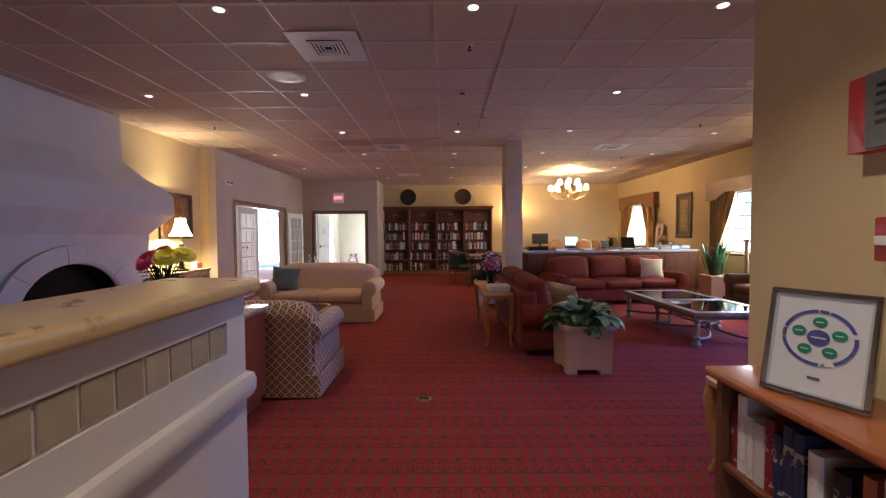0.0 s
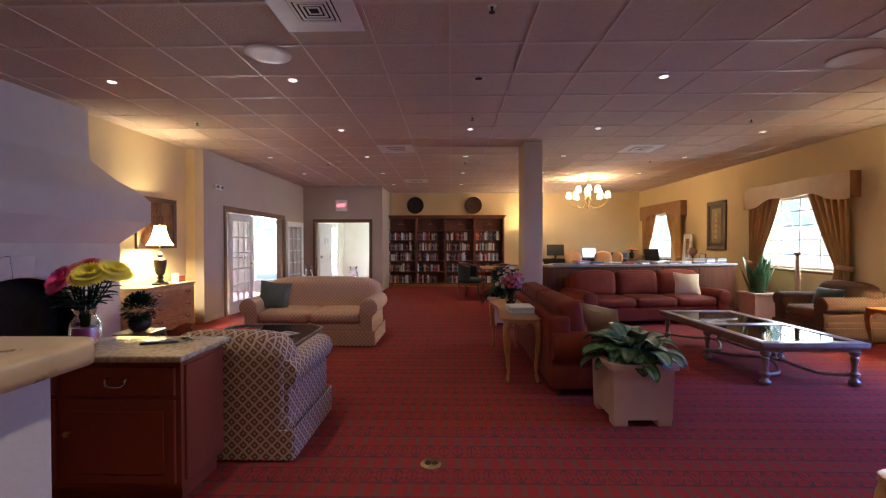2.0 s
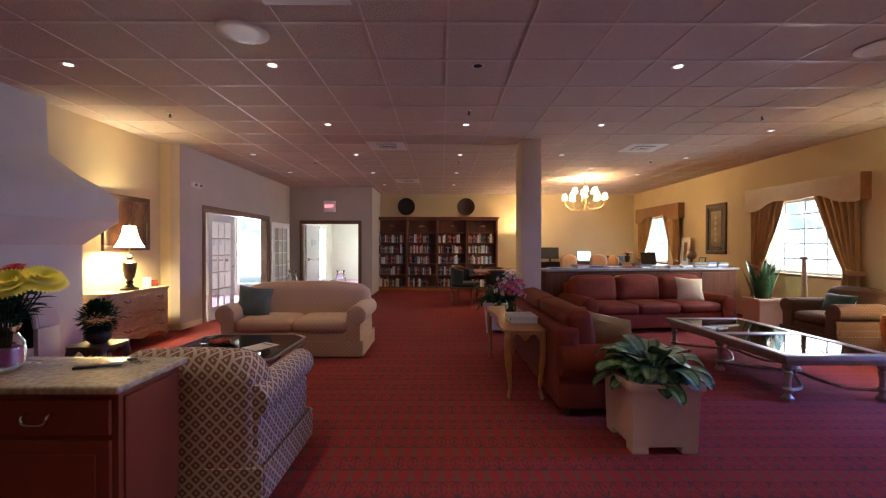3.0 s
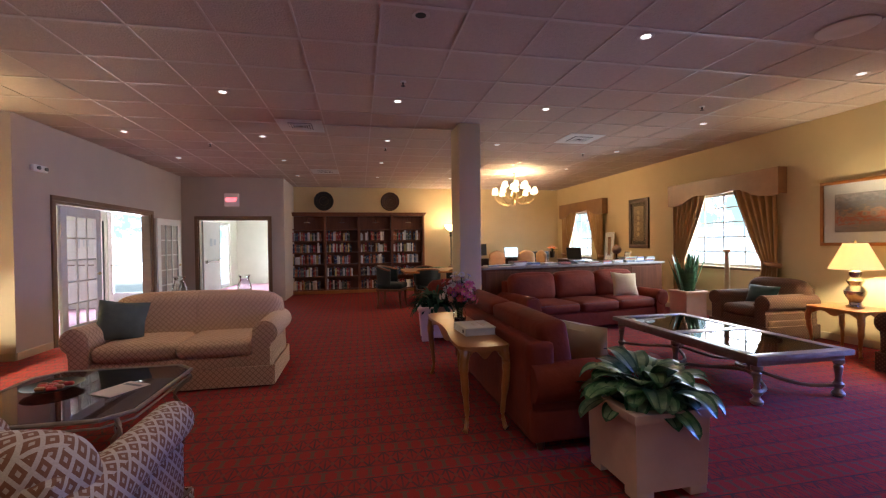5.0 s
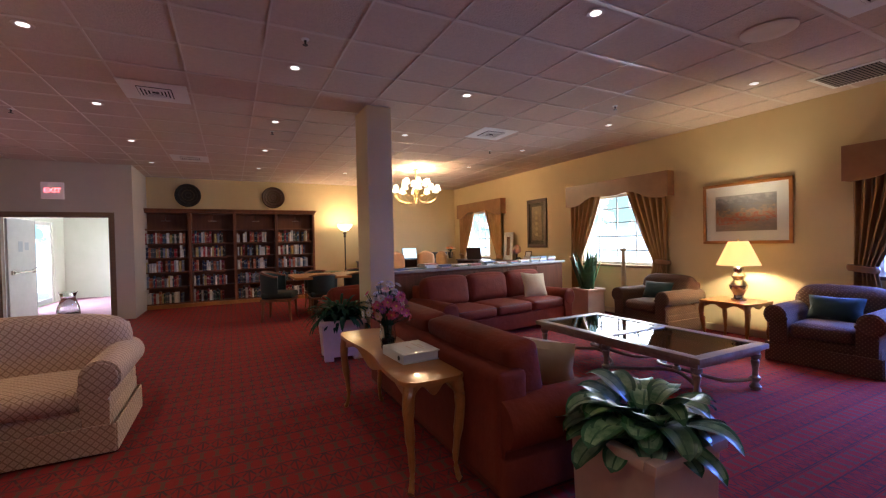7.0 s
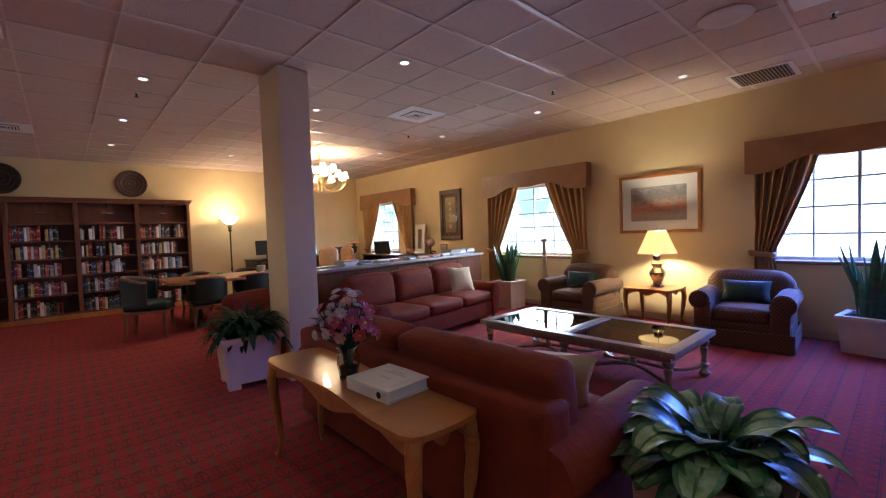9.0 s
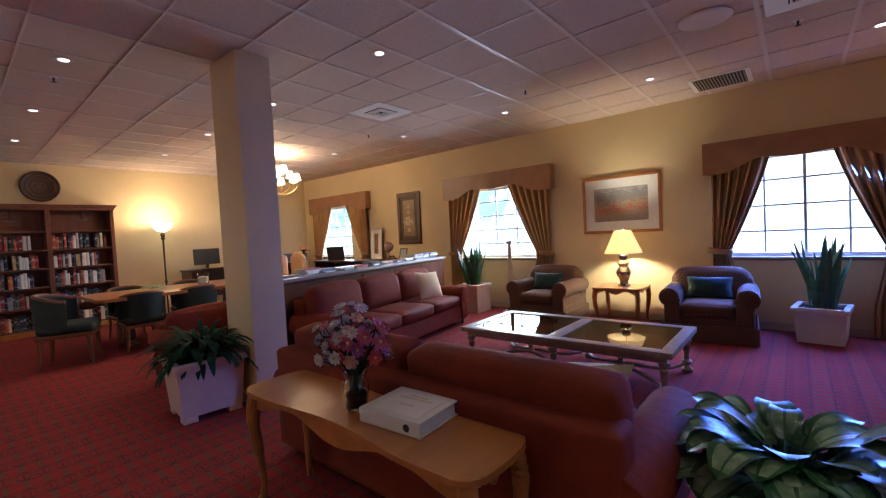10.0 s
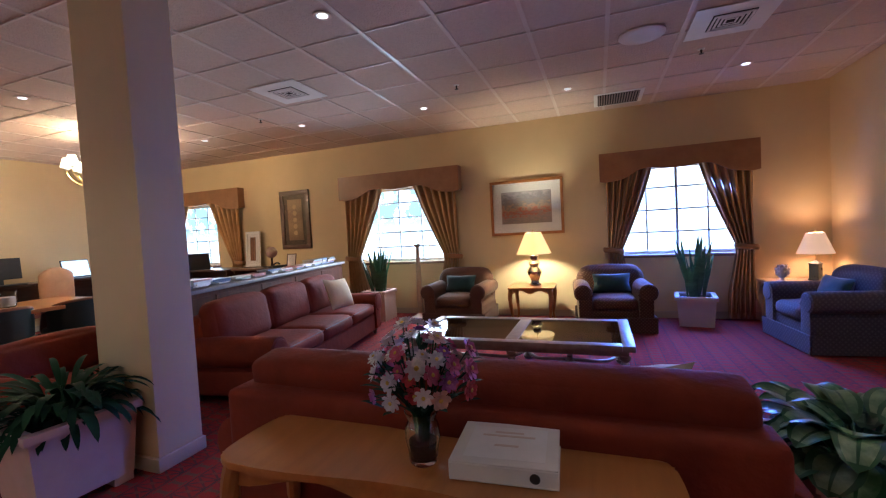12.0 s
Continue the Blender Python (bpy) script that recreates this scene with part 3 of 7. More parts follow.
# column between the seating group and the library
col = thing("column", pose(0, 0, 0), "square plastered column, warm on one side, bluish on another", "column", kind="structure")
part("shaft", box(B(), 1.274, 7.95, 0.09, 1.592, 8.47, CEIL, 0.012), M["tan_wall"], col, smooth=True)
part("plinth", box(B(), 1.26, 7.936, 0, 1.606, 8.484, 0.09, 0.008), M["trim"], col)

# skirting boards
for nm, b in (("baseboard", (XR - 0.016, 2.42, 0, XR, YF, 0.1)), ("baseboard", (1.85, YF - 0.016, 0, XR, YF, 0.1)), ("baseboard", (XL2, 11.98, 0, XL2 + 0.016, YD, 0.1)),
              ("baseboard", (XL2, 8.33, 0, XL2 + 0.016, 8.97, 0.1)), ("baseboard", (XL, 8.314, 0, XL2, 8.33, 0.1)), ("baseboard", (XL, 6.7, 0, XL + 0.016, 8.33, 0.1)),
              ("baseboard", (2.4, 2.42, 0, XR, 2.436, 0.1)), ("baseboard", (1.604, -4.0, 0, 1.62, 2.06, 0.1))):
    setting(nm, box(B(), *b, 0.004, 1), M["trim"], "beige painted skirting board", "baseboard")


# windows with muntins, curtains and valance
def sash_window(name, y0, y1, z0, z1, cols, rows, thick_mid, bar):
    w = thing(name, pose(XR, 0, 0), "white-framed window with a grid of panes against bright daylight", "window", kind="structure")
    d0, d1 = 0.08, 0.14
    bm = B()
    for a in ((d0, y0, z0, d1, y1, z0 + 0.05), (d0, y0, z1 - 0.05, d1, y1, z1), (d0, y0, z0 + 0.05, d1, y0 + 0.05, z1 - 0.05), (d0, y1 - 0.05, z0 + 0.05, d1, y1, z1 - 0.05)):
        box(bm, *a)
    part("window_frame", bm, M["white_metal"], w)
    if thick_mid:
        part("mullion", box(B(), d0, (y0 + y1) / 2 - 0.016, z0 + 0.05, d1, (y0 + y1) / 2 + 0.016, z1 - 0.05), M["bar_grey"], w)
    for i in range(1, cols):
        y = y0 + (y1 - y0) * i / cols
        if thick_mid and abs(y - (y0 + y1) / 2) < 0.05:
            continue
        part("glazing_bar", box(B(), d0 + 0.02, y - bar, z0 + 0.05, d1 - 0.02, y + bar, z1 - 0.05), M["bar_grey"], w)
    for i in range(1, rows):
        z = z0 + (z1 - z0) * i / rows
        part("glazing_bar", box(B(), d0 + 0.022, y0 + 0.05, z - bar, d1 - 0.022, y1 - 0.05, z + bar), M["bar_grey"], w)
    pane = part("pane", box(B(), 0.108, y0 + 0.05, z0 + 0.05, 0.112, y1 - 0.05, z1 - 0.05), M["pane"], w)
    pane.visible_shadow = False
    part("window_sill", box(B(), -0.03, y0 - 0.04, z0 - 0.045, 0.08, y1 + 0.04, z0 - 0.002, 0.006), M["brown_trim"], w)
    return w


def drape(bm, y_out, y_mid, z_top, z_tie, sway, depth=0.095, folds=6):
    """A gathered curtain: wide at the top, pulled in at the tie, falling to the floor below it."""
    n, rows = folds * 8, 26
    grid = []
    for r in range(rows + 1):
        z = z_top + (0.03 - z_top) * r / rows
        if z > z_tie:
            t = (z_top - z) / (z_top - z_tie)
            reach = 1 + (sway - 1) * (t ** 1.25)
        else:
            t = (z_tie - z) / z_tie
            reach = sway * (1 + 0.55 * min(1, t * 1.6))
        row = []
        for i in range(n + 1):
            s = i / n
            y = y_out + (y_mid - y_out) * s * reach
            x = -0.055 - depth * 0.5 * (1 + math.sin(s * folds * 2 * math.pi + 0.35 * math.sin(3 * z + 5 * s))) * (0.55 + 0.45 * reach)
            row.append(bm.verts.new((x, y, z)))
        grid.append(row)
    for a, b in zip(grid, grid[1:]):
        for i in range(n):
            bm.faces.new((a[i], a[i + 1], b[i + 1], b[i]))


def valance_board(bm, y0, y1, z0, z1, d=0.17, drop=0.14):
    """Box pelmet with a lower edge that dips at both ends."""
    prof = [(y0, z1), (y1, z1), (y1, z0)]
    w = y1 - y0
    for i in range(25):
        s = i / 24
        lift = drop * (0.5 - 0.5 * math.cos(min(1, max(0, (min(s, 1 - s) - 0.13) / 0.2)) * math.pi)) - 0.02 * math.cos(s * 4 * math.pi)
        if 0.02 < s < 0.98:
            prof.append((y1 - w * s, z0 + lift))
    prof.append((y0, z0))
    slab(bm, prof, -d, -d + 0.02, UPY)
    ends = [box(B(), -d + 0.02, y0, z0 + 0.01, -0.002, y0 + 0.02, z1 - 0.001), box(B(), -d + 0.02, y1 - 0.02, z0 + 0.01, -0.002, y1, z1 - 0.001)]
    return ends, box(B(), -d + 0.0205, y0 + 0.02, z1 - 0.022, -0.002, y1 - 0.02, z1 - 0.002)


for i, (wy0, wy1, wz0, wz1, cols, rows, mid, vy0, vy1, vz0, vz1) in enumerate((
        (3.38, 4.98, 0.94, 2.25, 4, 4, True, 3.22, 5.22, 2.05, 2.46),
        (7.80, 9.55, 0.94, 2.28, 4, 5, False, 7.42, 9.77, 2.12, 2.54),
        (13.02, 14.5, 0.98, 2.30, 4, 5, False, 12.2, 14.62, 2.16, 2.58))):
    sash_window("window_%d" % (i + 1), wy0, wy1, wz0, wz1, cols, rows, mid, 0.011)
    group = "window dressings"
    c = thing("curtain", pose(XR, 0, 0), "bronze satin curtains tied back at both sides of the window", "curtain", group)
    for name, out_y, mid_y in (("drape", vy0 + 0.08, (vy0 + vy1) / 2 - 0.25), ("drape", vy1 - 0.08, (vy0 + vy1) / 2 + 0.25)):
        bm = B()
        drape(bm, out_y, mid_y, vz1 - 0.05, 1.02, 0.30)
        ob = part(name, bm, M["curtain"], c, smooth=True, angle=180)
        sol = ob.modifiers.new("thick", "SOLIDIFY")
        sol.thickness = 0.004
    for y in (vy0 + 0.16, vy1 - 0.16):
        bm = B()
        lathe(bm, [(0.13, -0.035), (0.142, -0.01), (0.142, 0.02), (0.13, 0.04)], 0, 0, 0, 20)
        for v in bm.verts:
            v.co.x = v.co.x * 0.5 - 0.085
            v.co.y = v.co.y * 1.05 + y
            v.co.z += 1.02 + 0.1 * (v.co.y - y)
        part("tie_back", bm, M["valance"], c)
    bm = B()
    ends, lid = valance_board(bm, vy0, vy1, vz0, vz1)
    va_ = thing("valance", pose(XR, 0, 0), "bronze cloth-covered box valance above the window", "valance", group)
    part("front_panel", bm, M["valance"], va_, smooth=False)
    part("top_board", lid, M["valance"], va_)
    for e in ends:
        part("return_panel", e, M["valance"], va_)

# what lies outside the windows
setting("ground", box(B(), -60, -60, -0.4, 60, 60, -0.16), surface("pale_paving_outside", (0.52, 0.51, 0.48), (0.60, 0.59, 0.55), 2, 0.95), "pale sunlit paving outside the windows", "ground")


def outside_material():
    """Glowing backdrop, haze painted in: pale ground and sky, washed-out greenery further along."""
    m, nt, p = base_material("glowing_painted_haze")
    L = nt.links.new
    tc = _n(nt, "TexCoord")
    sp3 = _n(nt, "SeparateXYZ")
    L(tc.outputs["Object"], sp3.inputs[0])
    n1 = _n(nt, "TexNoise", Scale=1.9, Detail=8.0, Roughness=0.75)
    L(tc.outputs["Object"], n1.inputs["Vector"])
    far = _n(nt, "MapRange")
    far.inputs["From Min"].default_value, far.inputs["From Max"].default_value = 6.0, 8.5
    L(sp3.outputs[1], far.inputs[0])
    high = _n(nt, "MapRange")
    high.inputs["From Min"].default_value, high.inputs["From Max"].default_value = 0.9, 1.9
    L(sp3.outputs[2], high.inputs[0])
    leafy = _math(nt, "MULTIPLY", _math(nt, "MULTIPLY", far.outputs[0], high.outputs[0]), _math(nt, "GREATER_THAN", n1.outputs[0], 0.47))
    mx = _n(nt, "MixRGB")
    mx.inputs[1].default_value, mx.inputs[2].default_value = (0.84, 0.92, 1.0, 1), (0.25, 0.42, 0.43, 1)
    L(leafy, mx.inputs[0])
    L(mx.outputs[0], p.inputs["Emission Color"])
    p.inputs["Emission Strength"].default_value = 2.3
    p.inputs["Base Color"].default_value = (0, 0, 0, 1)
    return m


M["outside"] = outside_material()
setting("backdrop", box(B(), 9.0, -2, -0.3, 9.1, 22, 6), M["outside"], "glowing backdrop with garden haze painted on, beyond the windows", "backdrop")
setting("backdrop_north", box(B(), -13, 24, -0.3, -4.8, 24.1, 6), M["outside"], "glowing backdrop with painted haze beyond the glazed outer doors", "backdrop")
setting("backdrop_west", box(B(), -11.1, 2, -0.3, -11.0, 22, 6), M["outside"], "glowing backdrop with painted haze beyond the vestibule", "backdrop")


# casings and doors
def casing(bm, axis, at, a, b, top, w=0.075, d=0.03):
    for x0, x1, z0, z1 in ((a - w, a, 0, top), (b, b + w, 0, top), (a - w, b + w, top, top + w)):
        if axis == "x":
            box(bm, x0, at - d, z0, x1, at, z1, 0.004, 1)
        else:
            box(bm, at, x0, z0, at + d, x1, z1, 0.004, 1)


bm = B()
casing(bm, "x", YD, -4.04, -2.40, 2.09)
box(bm, -4.04, YD + 0.001, 0, -4.015, YD + 0.139, 2.09), box(bm, -2.425, YD + 0.001, 0, -2.40, YD + 0.139, 2.09), box(bm, -4.015, YD + 0.001, 2.065, -2.425, YD + 0.139, 2.09)
setting("trim_corridor_door", bm, M["brown_trim"], "brown stained door casing", "door frame")
bm = B()
casing(bm, "y", XL2, 9.06, 11.9, 2.1)
box(bm, XL2 - 0.159, 9.06, 0, XL2 - 0.001, 9.1, 2.1), box(bm, XL2 - 0.159, 11.86, 0, XL2 - 0.001, 11.9, 2.1), box(bm, XL2 - 0.159, 9.1, 2.06, XL2 - 0.001, 11.86, 2.1)
setting("trim_french_doors", bm, M["brown_trim"], "brown stained casing of the French doors", "door frame")


def french_leaf(name, m, width=0.92, height=2.03, cols=3, rows=5, label="white French door leaf with fifteen panes, standing open"):
    d = thing(name, m, label, "door", "French doors", "structure")
    st = 0.12
    part("stile", box(B(), 0, -0.02, 0.01, st, 0.02, height, 0.004, 1), M["white_metal"], d)
    part("stile", box(B(), width - st, -0.02, 0.01, width, 0.02, height, 0.004, 1), M["white_metal"], d)
    part("rail", box(B(), st, -0.019, 0.01, width - st, 0.019, 0.26, 0.004, 1), M["white_metal"], d)
    part("rail", box(B(), st, -0.019, height - 0.14, width - st, 0.019, height, 0.004, 1), M["white_metal"], d)
    for i in range(1, cols):
        x = st + (width - 2 * st) * i / cols
        part("glazing_bar", box(B(), x - 0.012, -0.014, 0.26, x + 0.012, 0.014, height - 0.14), M["white_metal"], d)
    for i in range(1, rows):
        z = 0.26 + (height - 0.40) * i / rows
        part("glazing_bar", box(B(), st, -0.013, z - 0.012, width - st, 0.013, z + 0.012), M["white_metal"], d)
    g = part("pane", box(B(), st, -0.003, 0.26, width - st, 0.003, height - 0.14), M["pane"], d)
    g.visible_shadow = False
    part("door_handle", tube(lathe(B(), [(0.026, 0), (0.026, 0.01)], 0, 0, 0, 12, m=pose(width - 0.06, -0.02, 1.0, 90)), [(width - 0.06, -0.05, 1.0), (width - 0.16, -0.05, 1.0)], 0.009), M["brass"], d)
    return d


def slab_door(name, m, width=0.82, label="white flush door with a push bar, standing open"):
    d = thing(name, m, label, "door", kind="structure")
    part("leaf", box(B(), 0, -0.022, 0.01, width, 0.022, 2.05, 0.004, 1), M["white_metal"], d)
    part("edge_seal", box(B(), width + 0.0005, -0.02, 0.02, width + 0.012, 0.02, 2.04), M["black"], d)
    for z0, z1, x0 in ((1.42, 1.62, 0.30), (1.45, 1.6, 0.48)):
        part("notice", box(B(), x0, -0.0245, z0, x0 + 0.12, -0.0222, z1), M["bar_grey"], d)
    part("push_bar", tube(box(box(B(), 0.06, -0.06, 0.98, 0.12, -0.022, 1.06, 0.004), width - 0.14, -0.06, 0.98, width - 0.06, -0.022, 1.06, 0.004), [(0.09, -0.07, 1.02), (width - 0.1, -0.07, 1.02)], 0.016), M["silver"], d)
    return d


french_leaf("door_1", pose(XL2 + 0.055, 9.07, 0.0, 0, 0, 89))
french_leaf("door_2", pose(XL2 + 0.075, 11.98, 0.0, 0, 0, 84))
slab_door("door_3", pose(-4.0, YD + 0.17, 0, 0, 0, 80))


def glazed_door(name, m, width, height, sill, label):
    """A wide pane in a white frame above a dark bottom rail, along x."""
    d = thing(name, m, label, "door", kind="structure")
    part("stile", box(B(), 0, -0.03, 0.03, 0.09, 0.03, height, 0.004, 1), M["white_metal"], d)
    part("stile", box(B(), width - 0.09, -0.03, 0.03, width, 0.03, height, 0.004, 1), M["white_metal"], d)
    part("rail", box(B(), 0.09, -0.029, height - 0.09, width - 0.09, 0.029, height, 0.004, 1), M["white_metal"], d)
    part("bottom_rail", box(B(), 0.09, -0.029, 0.03, width - 0.09, 0.029, sill, 0.004, 1), M["bar_grey"], d)
    part("push_bar", tube(B(), [(0.07, -0.06, 1.0), (width - 0.07, -0.06, 1.0)], 0.014, 8), M["silver"], d)
    g = part("pane", box(B(), 0.09, -0.004, sill, width - 0.09, 0.004, height - 0.09), M["pane"], d)
    g.visible_shadow = False
    return d


slab_door("door_4", pose(-6.88, 13.24, 0.0, 0, 0, 2), 0.86, "white flush inner door with a push bar, folded back to the wall")
glazed_door("door_5", pose(-5.945, 13.36, 0.0), 0.99, 2.29, 0.34, "white-framed glazed outer door with a dark bottom rail")
glazed_door("door_6", pose(-4.67, 18.09, 0.0, 0, 0, -90), 1.29, 2.19, 0.14, "white-framed glazed corridor door")
glazed_door("door_7", pose(-4.67, 16.79, 0.0, 0, 0, -90), 1.28, 2.19, 0.14, "white-framed glazed corridor door")


# ---- upholstered furniture ----
def scroll_arm(bm, x0, x1, depth, height, r, y0=None, out=1):
    """A padded arm with a rolled top that overhangs its outer side, running front to back."""
    y0 = -depth / 2 if y0 is None else y0
    cx, zc = roll_centre(x0, x1, height, r, out)
    inner, outer = (x0, x1 - 0.035) if out > 0 else (x1, x0 + 0.035)
    roll = [(cx + out * r * math.cos(radians(d)), zc + r * math.sin(radians(d))) for d in range(195, -76, -15)]
    prof = [(inner, 0.10), (inner, zc - r * 0.5)] + roll + [(outer, zc - r * 1.25), (outer - out * 0.004, 0.14), (outer - out * 0.015, 0.10)]
    slab(bm, prof, -(y0 + depth), -y0, UPX, bevel=0.016)
    return bm


def roll_centre(x0, x1, height, r, out):
    return (x0 + x1) / 2 + out * 0.012, height - r


def sofa(name, m, width, depth, seat_h, arm_h, back_h, seats, body, seat_mat, label, backs=None, arm_r=0.11, arm_w=0.2, skirt=False, camel=False, pipe=None, group="", category="sofa", back_rail=None, back_puff=0.26):
    """Faces -y, stands on the origin."""
    s = thing(name, m, label, category, group)
    hw, hd = width / 2, depth / 2
    iw = width - 2 * arm_w
    part("frame", box(box(B(), -hw + 0.03, -hd + 0.05, 0.07, hw - 0.03, hd - 0.01, seat_h - 0.15, 0.03, 3), -hw + 0.06, hd - 0.2, 0.09, hw - 0.06, hd, (back_rail or back_h - 0.1), 0.05, 4), body, s)
    part("arm", scroll_arm(B(), -hw, -hw + arm_w, depth - 0.04, arm_h, arm_r, out=-1), body, s)
    part("arm", scroll_arm(B(), hw - arm_w, hw, depth - 0.04, arm_h, arm_r, out=1), body, s)
    for x0, x1, out in ((-hw, -hw + arm_w, -1), (hw - arm_w, hw, 1)):
        cx, zc = roll_centre(x0, x1, arm_h, arm_r, out)
        face = lathe(B(), [(0.0, 0.013), (arm_r * 0.55, 0.012), (arm_r * 0.80, 0.008), (arm_r * 0.86, 0.0)], seg=20, m=pose(cx, -hd + 0.021, zc, 90))
        part("arm_face", face, body, s)
    cw = iw / seats
    for i in range(seats):
        cx = -iw / 2 + cw * (i + 0.5)
        c = part("seat_cushion", cushion(B(), cx, -0.09, seat_h - 0.075, cw - 0.012, depth - 0.24, 0.17, 0.065, 12, 0.20), seat_mat, s)
        if pipe:
            z = seat_h - 0.005
            q = [(cx - cw / 2 + 0.03, -hd + 0.045, z), (cx + cw / 2 - 0.03, -hd + 0.045, z)]
            part("piping", tube(B(), [(a, b - 0.002, c2 - 0.012) for a, b, c2 in q], 0.007, 6), pipe, c)
    nb = backs or seats
    bw = (iw + 1.1 * arm_w) / nb
    if camel:
        # one continuous tight back whose top line rises to the middle
        lean = Matrix.Translation((0, hd - 0.16, 0.3)) @ pose(0, 0, 0, -7) @ Matrix.Translation((0, -(hd - 0.16), -0.3))
        bm = cushion(B(), 0, hd - 0.19, (0.22 + back_h) / 2, width - 0.08, 0.27, back_h - 0.22, 0.125, 20, 0.09)
        for v in bm.verts:
            if v.co.z > seat_h:
                v.co.z -= 0.10 * (abs(v.co.x) / (width / 2)) ** 5 * (v.co.z - seat_h) / (back_h - seat_h)
        bmesh.ops.transform(bm, matrix=lean, verts=bm.verts)
        br = part("backrest", bm, body, s)
        if nb > 1:
            front = hd - 0.19 - 0.135 - 0.006
            line = [lean @ Vector((0, front, seat_h + 0.02)), lean @ Vector((0, front - 0.004, (seat_h + back_h) / 2)), lean @ Vector((0, front + 0.012, back_h - 0.09)), lean @ Vector((0, front + 0.06, back_h - 0.012)), lean @ Vector((0, front + 0.13, back_h + 0.008))]
            part("seam", tube(B(), curve_pts(line, 5), 0.005, 6), M["piping_tan"], br)
    else:
        for i in range(nb):
            cx = bw * (i + 0.5 - nb / 2)
            tilt = Matrix.Translation((0, hd - 0.25, seat_h)) @ pose(0, 0, 0, -9) @ Matrix.Translation((0, -(hd - 0.25), -seat_h))
            part("back_cushion", cushion(B(), cx, hd - 0.27, (seat_h + back_h) / 2, bw - 0.014, 0.22, back_h - seat_h + 0.03, 0.05 if back_puff < 0.2 else 0.085, 12, back_puff, tilt), body, s)
    if skirt:
        for a in ((-hw + 0.005, -hd - 0.002, hw - 0.005, -hd + 0.014), (-hw + 0.005, hd - 0.014, hw - 0.005, hd + 0.002), (-hw - 0.004, -hd + 0.016, -hw + 0.012, hd - 0.016), (hw - 0.012, -hd + 0.016, hw + 0.004, hd - 0.016)):
            part("skirt", box(B(), a[0], a[1], 0.012, a[2], a[3], 0.21, 0.005, 1), body, s)
    else:
        for x in (-hw + 0.1, hw - 0.1):
            for y in (-hd + 0.1, hd - 0.1):
                part("foot", lathe(B(), [(0.022, 0), (0.035, 0.07), (0.03, 0.09)], x, y, 0, 12), M["desk_wood"], s)
    return s


SOFA_A = pose(3.56, 8.60, 0, 0, 0, 9)
sofa("sofa", SOFA_A, 2.72, 0.98, 0.46, 0.60, 0.88, 3, M["red_leather"], M["red_leather"], "rust-red three-seat sofa in front of the low library counter", pipe=M["piping"], group="red sofas", arm_r=0.14, arm_w=0.22)
SOFA_B = pose(1.47, 5.86, 0, 0, 0, 90)
sofa("sofa", SOFA_B, 2.38, 1.02, 0.45, 0.60, 0.85, 2, M["red_leather"], M["red_leather"], "rust-red sofa with its back to the oak console table", pipe=M["piping"], group="red sofas", arm_r=0.14, arm_w=0.22, back_rail=0.74, back_puff=0.10)
SOFA_L = pose(-1.935, 7.06, 0, 0, 0, 0)
sofa("sofa", SOFA_L, 1.86, 0.95, 0.46, 0.66, 0.90, 2, M["sofa_weave"], M["sofa_weave"], "cream and tan lattice-weave sofa with rolled arms and a skirt", camel=True, skirt=True, arm_r=0.125, arm_w=0.2)
CHAIR_N = pose(-1.44, 3.96, 0, 0, 0, 180)
sofa("armchair", CHAIR_N, 0.94, 0.88, 0.45, 0.66, 0.82, 1, M["chair_weave"], M["chair_weave"], "armchair in cream and brown diamond weave seen from behind", camel=True, skirt=True, arm_r=0.10, arm_w=0.19, category="armchair")
for m, mt, lab in ((pose(5.78, 7.35, 0, 0, 0, -90), M["brown_weave"], "brown dotted club armchair beside the lit table lamp"), (pose(5.72, 5.12, 0, 0, 0, -86), M["brown_weave"], "brown dotted club armchair between end table and snake plant"), (pose(5.13, 2.92, 0, 0, 0, 186), M["blue_weave"], "grey-blue club armchair in the corner by the window")):
    sofa("armchair", m, 0.98, 0.92, 0.45, 0.64, 0.83, 1, mt, mt, lab, camel=True, skirt=True, arm_r=0.115, arm_w=0.21, category="armchair", group="club armchairs")


def pillow(name, m, w, h, material, label, group="cushions", t=0.16):
    bm = B()
    n = 12
    top, bot = [], []
    for i in range(n + 1):
        ra, rb = [], []
        for j in range(n + 1):
            u, v = 2 * i / n - 1, 2 * j / n - 1
            pinch = 1 - 0.10 * (1 - abs(u * v)) * max(abs(u), abs(v)) ** 3
            z = t / 2 * ((1 - u * u) * (1 - v * v)) ** 0.45
            z += 0.006 * noise.noise(Vector((u * 3, v * 3, w * 7)))
            edge = abs(u) > 0.999 or abs(v) > 0.999
            a = bm.verts.new((u * w / 2 * pinch, 0 if edge else -z, v * h / 2 * pinch))
            ra.append(a)
            rb.append(a if edge else bm.verts.new((u * w / 2 * pinch, z, v * h / 2 * pinch)))
        top.append(ra), bot.append(rb)
    for g, flip in ((top, False), (bot, True)):
        for i in range(n):
            for j in range(n):
                q = [g[i][j], g[i + 1][j], g[i + 1][j + 1], g[i][j + 1]]
                bm.faces.new(q[::-1] if flip else q)
    return single(name, bm, material, label, "cushion", m, group)


